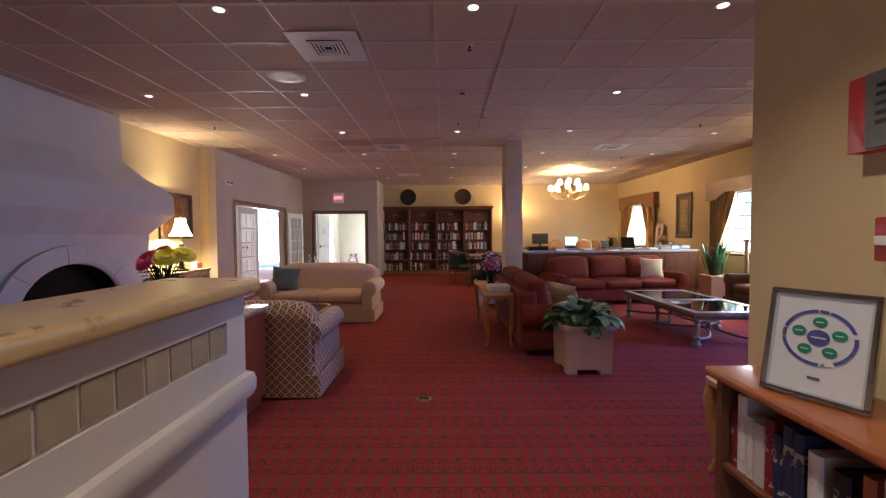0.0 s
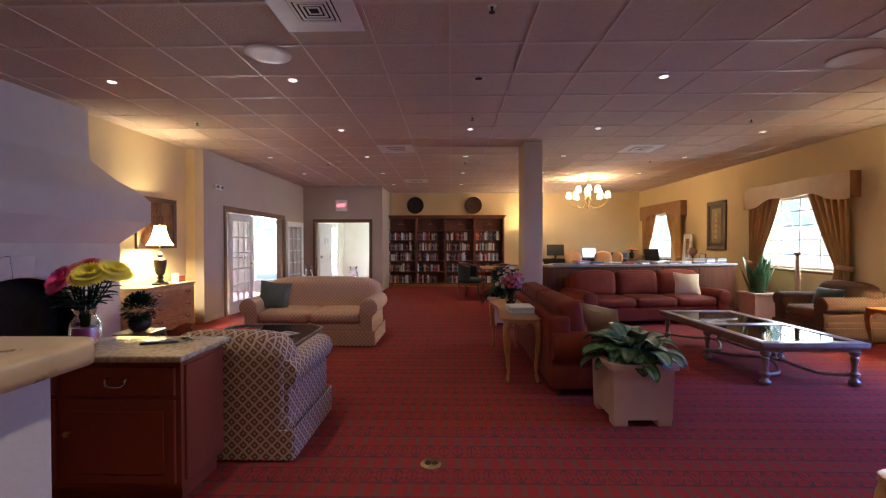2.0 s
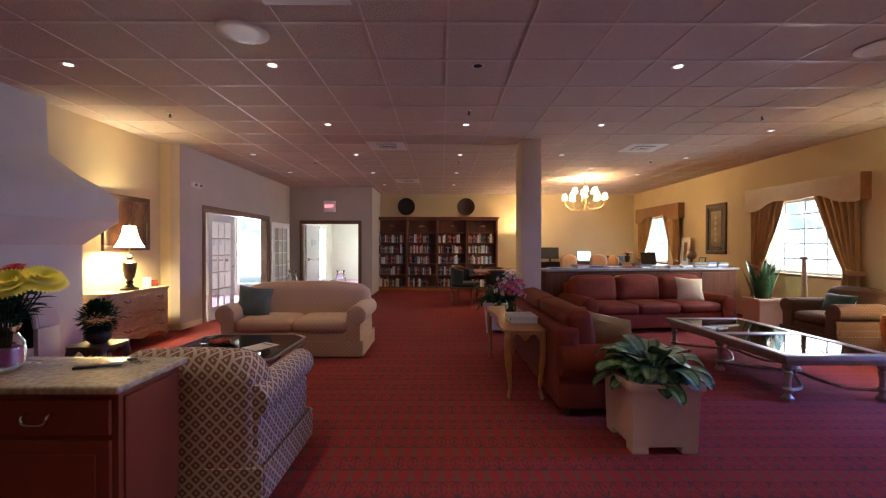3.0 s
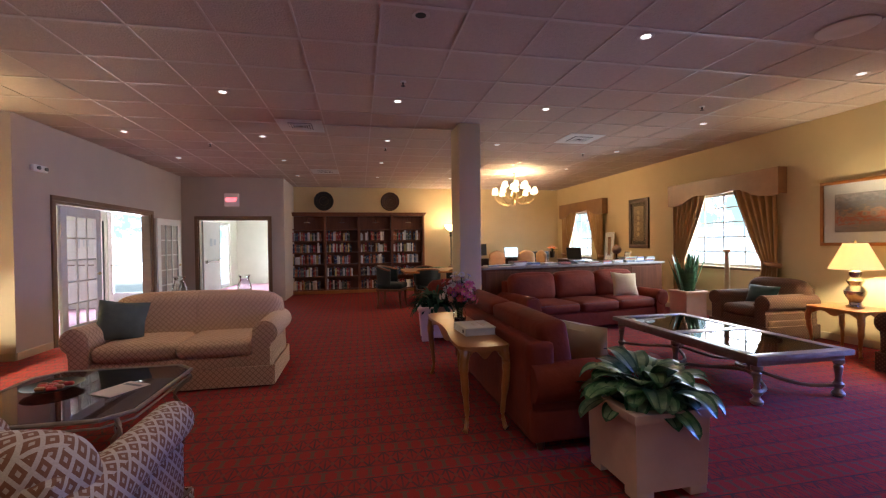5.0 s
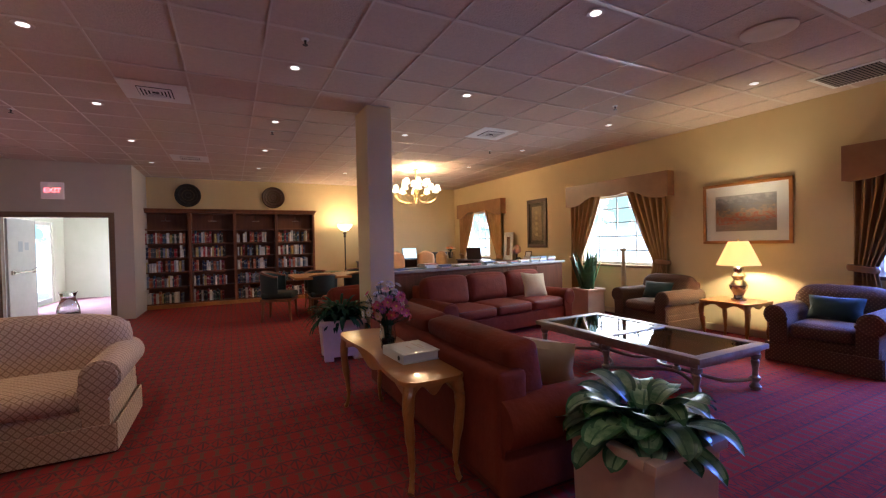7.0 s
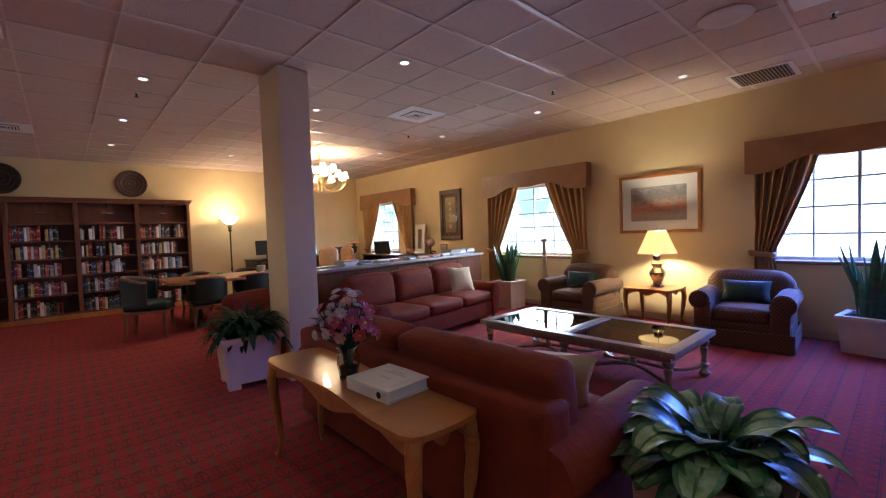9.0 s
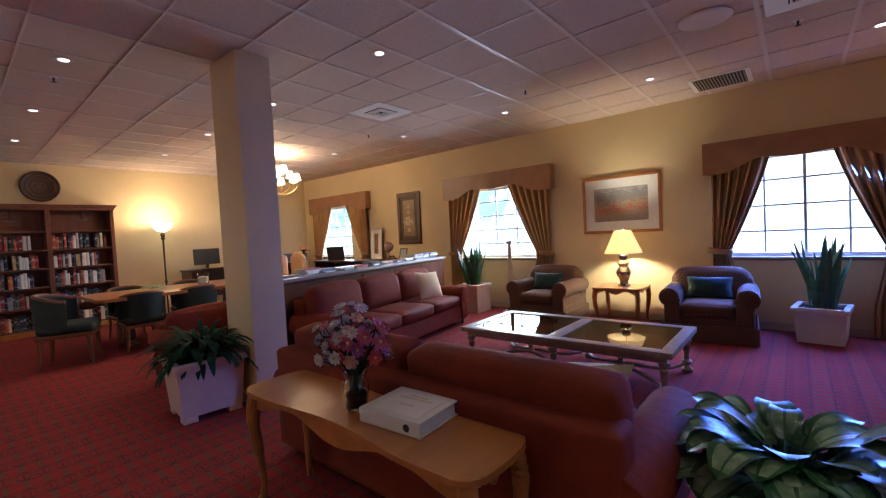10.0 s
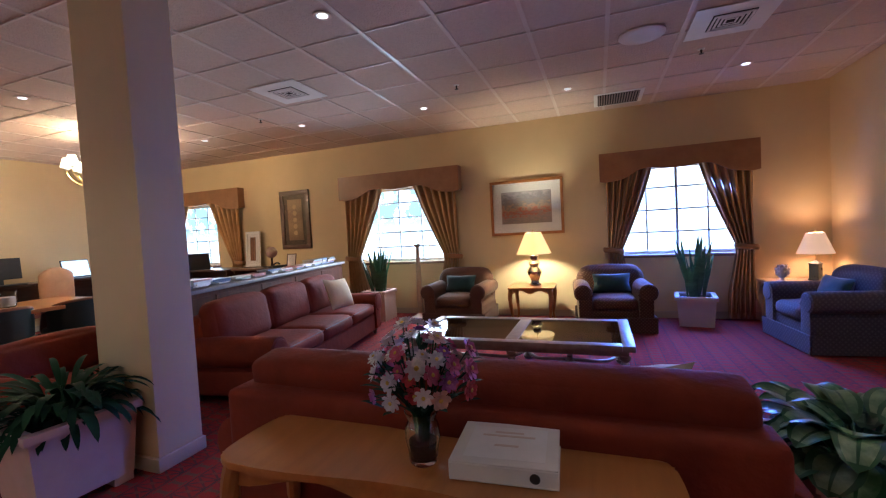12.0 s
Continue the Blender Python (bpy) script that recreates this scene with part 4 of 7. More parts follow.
pillow("cushion", SOFA_A @ pose(0.84, -0.06, 0.665, -24, 4, -16), 0.46, 0.44, M["cream_cloth"], "cream square cushion on the red sofa")
pillow("cushion", SOFA_B @ pose(-0.76, -0.10, 0.62, -26, -4, 38), 0.42, 0.40, M["cream_cloth"], "cream cushion leaning on the arm of the red sofa")
pillow("cushion", SOFA_L @ pose(-0.62, -0.08, 0.66, -20, 8, 18), 0.44, 0.42, M["grey_green"], "grey-green cushion in the corner of the cream sofa")
for m in (pose(5.78, 7.35, 0, 0, 0, -90), pose(5.72, 5.12, 0, 0, 0, -86), pose(5.13, 2.92, 0, 0, 0, 186)):
    pillow("cushion", m @ pose(0, 0.02, 0.60, -18), 0.5, 0.28, M["green_velvet"], "dark green velvet lumbar cushion in the armchair", "lumbar cushions")


# ---- tables ----
def cabriole(bm, x, y, h, dx, dy, r=0.034):
    """A curved leg whose knee and foot swing out towards (dx, dy)."""
    pts = [(0.0, h), (0.014, h * 0.86), (0.015, h * 0.7), (0.0, h * 0.42), (-0.01, h * 0.2), (0.002, h * 0.05), (0.012, 0.012)]
    rad = [r * 1.15, r * 1.1, r * 0.95, r * 0.66, r * 0.5, r * 0.55, r * 0.75]
    P3 = curve_pts([(x + o * dx, y + o * dy, z) for o, z in pts], 3)
    R3 = [rad[min(len(rad) - 1, i // 3)] for i in range(len(P3))]
    tube(bm, P3, R3, 10)
    return bm


def apron(bm, a, b, z1, drop, thick, axis, at):
    """A rail under the top with a scalloped lower edge."""
    n = 20
    low = [(a + (b - a) * i / n, z1 - drop * (0.62 + 0.38 * math.cos(i / n * 4 * math.pi))) for i in range(n + 1)]
    prof = [(a, z1)] + low + [(b, z1)]
    if axis == "x":
        slab(bm, prof, -at - thick / 2, -at + thick / 2, UPX)
    else:
        slab(bm, prof, at - thick / 2, at + thick / 2, UPY)
    return bm


def serpentine(hx, hy, k, n=40):
    """A rectangular outline with gently bowed edges and soft corners."""
    pts = []
    for i in range(n):
        t = i / n
        pts.append((-hx + 2 * hx * t, -hy - k * math.sin(math.pi * t) * math.cos(2 * math.pi * t)))
    for i in range(n):
        t = i / n
        pts.append((hx + k * 0.6 * math.sin(math.pi * t), -hy + 2 * hy * t))
    for i in range(n):
        t = i / n
        pts.append((hx - 2 * hx * t, hy + k * math.sin(math.pi * t) * math.cos(2 * math.pi * t)))
    for i in range(n):
        t = i / n
        pts.append((-hx - k * 0.6 * math.sin(math.pi * t), hy - 2 * hy * t))
    r, out = min(0.06, hy * 0.4), []
    for x, y in pts:
        dx, dy = abs(x) - (hx - r), abs(y) - (hy - r)
        if dx > 0 and dy > 0:
            q = math.hypot(dx, dy)
            x, y = math.copysign(hx - r + dx / q * min(q, r), x), math.copysign(hy - r + dy / q * min(q, r), y)
        out.append((x, y))
    return out


def leg_table(name, m, lx, ly, h, material, label, category="table", top_t=0.026, drop=0.07, k=0.018, r=0.032):
    """A small cabriole-legged table, its long side along x."""
    t = thing(name, m, label, category)
    hx, hy = lx / 2, ly / 2
    part("tabletop", slab(B(), serpentine(hx, hy, k), h - top_t, h, bevel=0.008), material, t)
    ix, iy = hx - 0.05, hy - 0.05
    bm = B()
    apron(bm, -ix, ix, h - top_t - 0.001, drop, 0.02, "x", -iy), apron(bm, -ix, ix, h - top_t - 0.001, drop, 0.02, "x", iy)
    apron(bm, -iy, iy, h - top_t - 0.002, drop * 0.9, 0.02, "y", -ix), apron(bm, -iy, iy, h - top_t - 0.002, drop * 0.9, 0.02, "y", ix)
    part("apron", bm, material, t)
    for sx in (-1, 1):
        for sy in (-1, 1):
            part("leg", cabriole(B(), sx * ix, sy * iy, h - top_t - 0.002, sx, sy, r), material, t)
    return t


leg_table("console_table", pose(0.775, 5.85, 0, 0, 0, 90), 1.56, 0.40, 0.655, M["oak"], "honey oak console table with curved legs behind the red sofa", drop=0.09, k=0.034)
leg_table("end_table", pose(5.86, 6.23, 0, 0, 0, 90), 0.66, 0.62, 0.56, M["oak"], "orange-brown oak end table between the two armchairs")
leg_table("end_table", pose(6.0, 2.98, 0, 0, 0, 0), 0.56, 0.6, 0.58, M["pale_oak"], "pale end table with the corner lamp", top_t=0.03)
leg_table("side_table", pose(1.94, 2.27, 0, 0, 0, 0), 0.64, 0.34, 0.565, M["pale_oak2"], "small oak side table with curved legs at the wall end", drop=0.12)
leg_table("low_table", pose(-3.35, 5.35, 0, 0, 0, 0), 0.38, 0.38, 0.47, M["desk_wood"], "dark low table that carries the topiary pot", top_t=0.03)

# large coffee table: two glass panels in a carved silvered frame
ct = thing("coffee_table", pose(3.635, 6.045, 0), "large silvered coffee table with two inset glass panels and turned legs", "coffee table")
hx, hy, h = 0.52, 1.03, 0.435
bm = B()
for a in ((-hx, -hy, hx, -hy + 0.10), (-hx, hy - 0.10, hx, hy), (-hx, -hy + 0.10, -hx + 0.10, hy - 0.10), (hx - 0.10, -hy + 0.10, hx, hy - 0.10), (-hx + 0.10, -0.06, hx - 0.10, 0.06)):
    box(bm, a[0], a[1], h - 0.05, a[2], a[3], h, 0.008)
part("top_frame", bm, M["silver_wood"], ct)
bm = B()
for a in ((-hx + 0.05, -hy + 0.05, hx - 0.05, -hy + 0.075), (-hx + 0.05, hy - 0.075, hx - 0.05, hy - 0.05), (-hx + 0.05, -hy + 0.075, -hx + 0.075, hy - 0.075), (hx - 0.075, -hy + 0.075, hx - 0.05, hy - 0.075)):
    box(bm, a[0], a[1], h - 0.10, a[2], a[3], h - 0.05)
part("apron", bm, M["silver_wood"], ct)
for y0, y1 in ((-hy + 0.10, -0.06), (0.06, hy - 0.10)):
    part("glass_panel", box(B(), -hx + 0.1, y0, h - 0.018, hx - 0.1, y1, h - 0.008), M["smoked"], ct)
leg_prof = [(0.03, 0), (0.048, 0.015), (0.05, 0.035), (0.03, 0.055), (0.026, 0.075), (0.042, 0.095), (0.045, 0.115), (0.026, 0.135), (0.022, 0.18), (0.032, 0.24), (0.036, 0.27), (0.026, 0.285), (0.045, 0.305), (0.045, 0.337)]
for x in (-hx + 0.08, hx - 0.08):
    for y in (-hy + 0.08, 0.0, hy - 0.08):
        part("leg", lathe(B(), leg_prof, x, y, 0, 16), M["silver_wood"], ct)
for y0, y1 in ((-hy + 0.08, 0.0), (0.0, hy - 0.08)):
    for sx in (-1, 1):
        x = sx * (hx - 0.08)
        part("stretcher", tube(B(), curve_pts([(x, y0, 0.10), (x * 0.45, y0 + 0.14, 0.085), (x * 0.12, (y0 + y1) / 2, 0.13), (x * 0.45, y1 - 0.14, 0.085), (x, y1, 0.10)], 6), 0.017, 8), M["silver_wood"], ct)
    part("finial", lathe(B(), [(0.03, 0), (0.042, 0.02), (0.022, 0.05), (0.03, 0.07), (0.0, 0.10)], 0, (y0 + y1) / 2, 0.12, 14), M["silver_wood"], ct)

# glass coffee table with cut corners in front of the cream sofa
gt = thing("coffee_table", pose(-2.07, 5.44, 0), "smoked glass coffee table with cut corners on an iron base", "coffee table")
gx2, gy2, gc = 0.56, 0.57, 0.13
octo = [(-gx2 + gc, -gy2), (gx2 - gc, -gy2), (gx2, -gy2 + gc), (gx2, gy2 - gc), (gx2 - gc, gy2), (-gx2 + gc, gy2), (-gx2, gy2 - gc), (-gx2, -gy2 + gc)]
part("glass_top", slab(B(), [(x * 0.96, y * 0.96) for x, y in octo], 0.405, 0.417), M["smoked"], gt)
bm = B()
tube(bm, [(x, y, 0.41) for x, y in octo + octo[:1]], 0.014, 8)
tube(bm, [(x * 0.98, y * 0.98, 0.36) for x, y in octo + octo[:1]], 0.007, 6)
part("rim", bm, M["silver_wood"], gt)
for sx in (-1, 1):
    for sy in (-1, 1):
        bm = B()
        x, y = sx * (gx2 - 0.1), sy * (gy2 - 0.1)
        tube(bm, curve_pts([(x, y, 0.40), (x + sx * 0.05, y + sy * 0.05, 0.33), (x - sx * 0.03, y - sy * 0.03, 0.22), (x + sx * 0.01, y + sy * 0.01, 0.1), (x + sx * 0.05, y + sy * 0.05, 0.01)], 5), 0.014, 8)
        ring = [(x + sx * 0.03 + 0.035 * math.cos(a) * sx, y + sy * 0.03 + 0.035 * math.cos(a) * sy, 0.32 + 0.035 * math.sin(a)) for a in [i * math.pi / 6 for i in range(13)]]
        tube(bm, ring, 0.007, 6)
        part("leg", bm, M["silver_wood"], gt)

# ---- planters ----
def planter(m, top, base, h, material, label, feet=True):
    p = thing("planter", m, label, "planter", "square planters")
    bm = B()
    n = 4
    ft, fb = top / 2 - 0.025, base / 2
    zs = 0.05 if feet else 0.0
    rings = [[bm.verts.new((sx * w, sy * w, z)) for sx, sy in ((-1, -1), (1, -1), (1, 1), (-1, 1))] for w, z in ((fb, zs), (ft, h - 0.05), (ft - 0.03, h - 0.05), (ft - 0.05, h - 0.12))]
    for a, b in zip(rings, rings[1:]):
        for i in range(4):
            bm.faces.new((a[i], a[(i + 1) % 4], b[(i + 1) % 4], b[i]))
    bm.faces.new(rings[0][::-1])
    bm.faces.new(rings[-1]).material_index = 0
    part("body", bm, material, p, smooth=False)
    bm = B()
    o, i2 = top / 2, top / 2 - 0.06
    for a in ((-o, -o, o, -i2), (-o, i2, o, o), (-o, -i2, -i2, i2), (i2, -i2, o, i2)):
        box(bm, a[0], a[1], h - 0.05, a[2], a[3], h, 0.008)
    part("rim", bm, material, p)
    if feet:
        for sx in (-1, 1):
            for sy in (-1, 1):
                x, y = sx * (fb - 0.055), sy * (fb - 0.055)
                part("foot", box(B(), x - 0.055, y - 0.055, 0, x + 0.055, y + 0.055, zs + 0.003, 0.01), material, p)
    part("soil", box(B(), -i2 + 0.004, -i2 + 0.004, h - 0.09, i2 - 0.004, i2 - 0.004, h - 0.035), M["soil"], p)
    return p


PL_F, PL_C, PL_W, PL_S = pose(1.53, 4.32, 0, 0, 0, 1), pose(0.98, 8.31, 0, 0, 0, -5.5), pose(5.82, 8.84, 0, 0, 0, 0), pose(5.98, 4.06, 0, 0, 0, -8)
planter(PL_F, 0.52, 0.45, 0.49, M["pink_pot"], "pinkish square planter with arched feet beside the red sofa")
planter(PL_C, 0.57, 0.46, 0.50, M["pink_pot"], "pinkish limed square planter at the foot of the column")
planter(PL_W, 0.46, 0.42, 0.50, M["pink_pot"], "pinkish square planter under the window", False)
planter(PL_S, 0.50, 0.40, 0.40, M["white_pot"], "low whitewashed planter below the end window", False)


def broad_leaf(bm, base, direction, length, width, droop, fold, n=9):
    """A broad pointed leaf: dark rim and midrib (material 0), pale blotched blade (material 1)."""
    d = Vector(direction).normalized()
    side = d.cross(Vector((0, 0, 1)))
    if side.length < 0.05:
        side = Vector((1, 0, 0))
    side.normalize()
    p, rows = Vector(base), []
    for i in range(n + 1):
        t = i / n
        w = width * 0.5 * (math.sin(math.pi * min(1, 0.05 + t * 0.95)) ** 0.62)
        up = side.cross(d).normalized()
        wave = 0.10 * w * math.sin(t * 9 + length * 40)
        rows.append([bm.verts.new(p + side * w * s + up * (w * fold * abs(s) ** 1.4 - wave * abs(s) ** 3)) for s in (-1, -0.72, -0.08, 0.08, 0.72, 1)])
        p = p + d * (length / n)
        d = (d + Vector((0, 0, -droop / n * (0.5 + t)))).normalized()
    for k, (a, b) in enumerate(zip(rows, rows[1:])):
        for i in range(5):
            f = bm.faces.new((a[i], a[i + 1], b[i + 1], b[i]))
            f.material_index = 1 if i in (1, 3) and 0 < k < n - 1 else 0


def broad_plant(m, n, length, width, material, label, spread=1.0, seed=3, name="potted_plant", z0=0.45, droop=1.1):
    rnd = random.Random(seed)
    p = thing(name, m, label, "plant")
    for i in range(n):
        a = i * 2.399 + rnd.uniform(-0.3, 0.3)
        lift = rnd.uniform(0.05, 0.6) if i < n * 0.3 else (rnd.uniform(0.4, 1.5) if i < n * 0.78 else rnd.uniform(1.5, 3.0))
        L = length * rnd.uniform(0.7, 1.15)
        bm = B()
        r0 = 0.09 * rnd.random() * spread
        d = Vector((math.cos(a), math.sin(a), lift)).normalized()
        base = Vector((r0 * math.cos(a), r0 * math.sin(a), z0))
        mid = base + d * L * 0.45
        tube(bm, [base, base + d * L * 0.25, mid], [0.007, 0.006, 0.005], 5)
        go, wide_, sag = d + Vector((0.25 * math.cos(a), 0.25 * math.sin(a), -0.15)), width * rnd.uniform(0.75, 1.15), droop * rnd.uniform(0.7, 1.5)
        if width > 0.08:
            broad_leaf(bm, mid, go, L * 0.75, wide_, sag, 0.2)
        else:
            leaf_blade(bm, mid, go, L * 0.75, wide_, sag, 0.18, 9)
        part("leaf", bm, material, p, smooth=True, angle=180)
    return p


broad_plant(PL_F, 66, 0.325, 0.148, [M["leaf_rim"], M["leaf"]], "leafy variegated plant spilling over the pinkish planter", seed=5, z0=0.46, droop=1.9)
broad_plant(PL_C, 170, 0.36, 0.05, M["dark_leaf"], "dark green fern-like plant in the planter by the column", seed=8, z0=0.46, droop=1.9)


def sword_plant(m, n, hmin, hmax, z0, seed, label):
    rnd = random.Random(seed)
    p = thing("snake_plant", m, label, "plant", "snake plants")
    for i in range(n):
        a, r = rnd.uniform(0, 6.28), rnd.uniform(0.0, 0.14)
        h = rnd.uniform(hmin, hmax)
        lean = rnd.uniform(0.05, 0.38)
        d = Vector((math.cos(a) * lean, math.sin(a) * lean, 1))
        bm = B()
        leaf_blade(bm, (r * math.cos(a), r * math.sin(a), z0), d, h, rnd.uniform(0.06, 0.09), -0.1, 0.45, 9, rnd.uniform(0, 3.1))
        part("leaf", bm, M["snake_leaf"], p, smooth=True, angle=180)
    return p


sword_plant(PL_W, 44, 0.40, 0.82, 0.46, 4, "upright green snake plant in the planter under the window")
sword_plant(PL_S, 34, 0.40, 0.88, 0.36, 7, "tall green snake plant below the end window")


# ---- half wall at the entry ----
hw = thing("half_wall", pose(0, 0, 0), "pale plastered half wall with a gold stone cap and a band of tiles", "half wall", kind="structure")
bm = B()
X1, X0, YE, ZT = -0.655, -0.93, 1.56, 1.19
box(bm, X0, -4.0, 0, X1 - 0.02, YE, ZT)
box(bm, X1 - 0.02, -4.0, 0, X1, YE, 0.995), box(bm, X1 - 0.02, -4.0, 1.105, X1, YE, ZT), box(bm, X1 - 0.02, 1.43, 0.995, X1, YE, 1.105)
part("wall_body", bm, M["stucco"], hw, smooth=False)
part("cap", box(B(), X0 - 0.045, -3.99, ZT, X1 + 0.045, YE + 0.05, ZT + 0.055, 0.016, 3), M["cap_stone"], hw)
bm = B()
prof = [(X1 - 0.002, 0.80), (X1 + 0.022, 0.80), (X1 + 0.034, 0.825), (X1 + 0.036, 0.86), (X1 + 0.026, 0.885), (X1 - 0.002, 0.89)]
slab(bm, prof, -YE - 0.012, 3.99, UPX)
part("moulding", bm, M["stucco"], hw)
part("grout", box(B(), X1 - 0.0199, -0.34, 0.9955, X1 - 0.011, 1.429, 1.1045), M["stucco"], hw)
for i in range(18):
    y = 1.425 - 0.097 * (i + 1)
    part("tile", box(B(), X1 - 0.0108, y + 0.005, 1.0, X1 - 0.006, y + 0.092, 1.10, 0.003, 1), M["beige_tile"], hw)

# ---- cherry cabinet with granite top ----
cb = thing("cabinet", pose(0, 0, 0), "cherry cabinet with drawers and panelled doors behind the half wall", "cabinet")
CX0, CX1, CY0, CY1, CH = -2.72, -1.41, 3.05, 3.49, 0.785
part("body", box(box(B(), CX0, CY0 + 0.02, 0.09, CX1, CY1, CH), CX0 + 0.03, CY0 + 0.07, 0, CX1 - 0.03, CY1 - 0.03, 0.09), M["cherry"], cb)


def raised_panel(bm, x0, z0, x1, z1, y, d=0.018):
    box(bm, x0, y - d, z0, x1, y, z1, 0.004, 1)
    box(bm, x0 + 0.055, y - d - 0.008, z0 + 0.055, x1 - 0.055, y - d + 0.002, z1 - 0.055, 0.006, 1)


w2 = (CX1 - CX0) / 2
for i in range(2):
    x0 = CX0 + w2 * i
    dr = part("drawer", box(B(), x0 + 0.025, CY0 + 0.002, 0.60, x0 + w2 - 0.025, CY0 + 0.02, CH - 0.03, 0.005, 1), M["cherry"], cb)
    xc = x0 + w2 / 2
    part("drawer_pull", tube(B(), curve_pts([(xc - 0.055, CY0 + 0.002, 0.695), (xc - 0.055, CY0 - 0.02, 0.69), (xc - 0.042, CY0 - 0.026, 0.658), (xc + 0.042, CY0 - 0.026, 0.658), (xc + 0.055, CY0 - 0.02, 0.69), (xc + 0.055, CY0 + 0.002, 0.695)], 3), 0.007, 8), M["silver"], dr, "bright metal bail pull")
    bm = B()
    raised_panel(bm, x0 + 0.025, 0.12, x0 + w2 - 0.025, 0.575, CY0 + 0.02)
    d = part("door", bm, M["cherry"], cb)
    part("knob", lathe(B(), [(0.008, 0), (0.008, 0.012), (0.016, 0.02), (0.014, 0.03), (0, 0.034)], 0, 0, 0, 12, m=pose(x0 + 0.06 if i else x0 + w2 - 0.06, CY0 - 0.002, 0.4, 90)), M["brass"], d, "brass knob")
bm = B()
box(bm, CX1, CY0 + 0.05, 0.12, CX1 + 0.012, CY1 - 0.03, CH - 0.03, 0.005, 1)
part("side_panel", bm, M["cherry"], cb)
single("countertop", box(B(), CX0 - 0.02, CY0 - 0.03, CH + 0.001, CX1 + 0.035, CY1 + 0.03, CH + 0.037, 0.012, 3), M["granite"], "polished speckled gold granite top on the cherry cabinet", "countertop")

# ---- fireplace with flared hood ----
fp = thing("fireplace", pose(0, 0, 0), "pale stucco fireplace with an arched stone surround and a flared hood", "fireplace", kind="structure")
YC = 5.12
XB = -4.46


def arch_pts(r, base, n=20, flat=0.72):
    return [(YC + r, base)] + [(YC + r * math.cos(a), base + 0.22 + r * flat * math.sin(a)) for a in [math.pi * i / n for i in range(n + 1)]] + [(YC - r, base)]


bm = B()
hole = arch_pts(0.72, 0.30, flat=0.79)
outer_lo, outer_hi = YC - 1.35, YC + 1.35
# body around the firebox, in three blocks and an arched lintel
box(bm, XL, outer_lo, 0, XB, YC - 0.72, 1.43), box(bm, XL, YC + 0.72, 0, XB, outer_hi, 1.43), box(bm, XL, YC - 0.72, 0, XB, YC + 0.72, 0.30)
lint = [(YC + 0.72, 1.43)] + hole[1:-1] + [(YC - 0.72, 1.43)]
slab(bm, lint, XL, XB, UPY)
part("body", bm, M["stucco"], fp, smooth=False)
part("firebox", box(B(), XL, YC - 0.719, 0.301, XL + 0.03, YC + 0.719, 1.25), M["soot"], fp, "sooty black firebox")
prof_r = [(1.43, 1.35, XB), (1.73, 1.70, -4.28), (2.02, 1.70, -4.28), (2.12, 1.60, -4.33), (2.28, 1.34, -4.48), (2.48, 1.10, -4.60), (2.52, 1.07, -4.62), (CEIL, 1.06, -4.63)]
bm = B()
rings = [[bm.verts.new((XL, YC - hwid, z)), bm.verts.new((xf, YC - hwid, z)), bm.verts.new((xf, YC + hwid, z)), bm.verts.new((XL, YC + hwid, z))] for z, hwid, xf in prof_r]
for a, b in zip(rings, rings[1:]):
    for i in range(4):
        bm.faces.new((a[i], a[(i + 1) % 4], b[(i + 1) % 4], b[i]))
bm.faces.new(rings[0][::-1]), bm.faces.new(rings[-1])
part("hood", bm, M["stucco"], fp, smooth=True, angle=28)
lining = arch_pts(0.718, 0.305, flat=0.788)
ring_in = arch_pts(0.70, 0.305, flat=0.78)
part("firebox_lining", slab(box(B(), XL + 0.031, YC - 0.70, 0.3005, XB - 0.03, YC + 0.70, 0.312), lining + ring_in[::-1], XL + 0.031, XB - 0.004, UPY), M["soot"], fp, "soot-black lining of the fire opening")
for d0, d1 in ((0, 38), (38, 83), (97, 142), (142, 180)):
    a0, a1 = radians(d0) + 0.004, radians(d1) - 0.004
    aa = [a0 + (a1 - a0) * k / 5 for k in range(6)]
    pts = [(YC + 0.735 * math.cos(a), 0.52 + 0.582 * math.sin(a)) for a in aa] + [(YC + 0.98 * math.cos(a), 0.52 + 0.78 * math.sin(a)) for a in aa[::-1]]
    part("arch_stone", slab(B(), pts, XB, XB + 0.05, UPY, bevel=0.004), M["stucco"], fp)
part("keystone", slab(B(), [(YC - 0.10, 1.075), (YC + 0.10, 1.075), (YC + 0.13, 1.30), (YC - 0.13, 1.30)], XB, XB + 0.058, UPY, bevel=0.008), M["stucco"], fp)
part("arch_moulding", tube(B(), [(XB + 0.012, YC + 0.728 * math.cos(math.pi * k / 24), 0.52 + 0.575 * math.sin(math.pi * k / 24)) for k in range(25)], 0.03, 8), M["stucco"], fp)
for sy in (-1, 1):
    part("jamb_stone", box(B(), XB, min(YC + sy * 0.72, YC + sy * 0.98), 0.0, XB + 0.05, max(YC + sy * 0.72, YC + sy * 0.98), 0.51, 0.008), M["stucco"], fp)

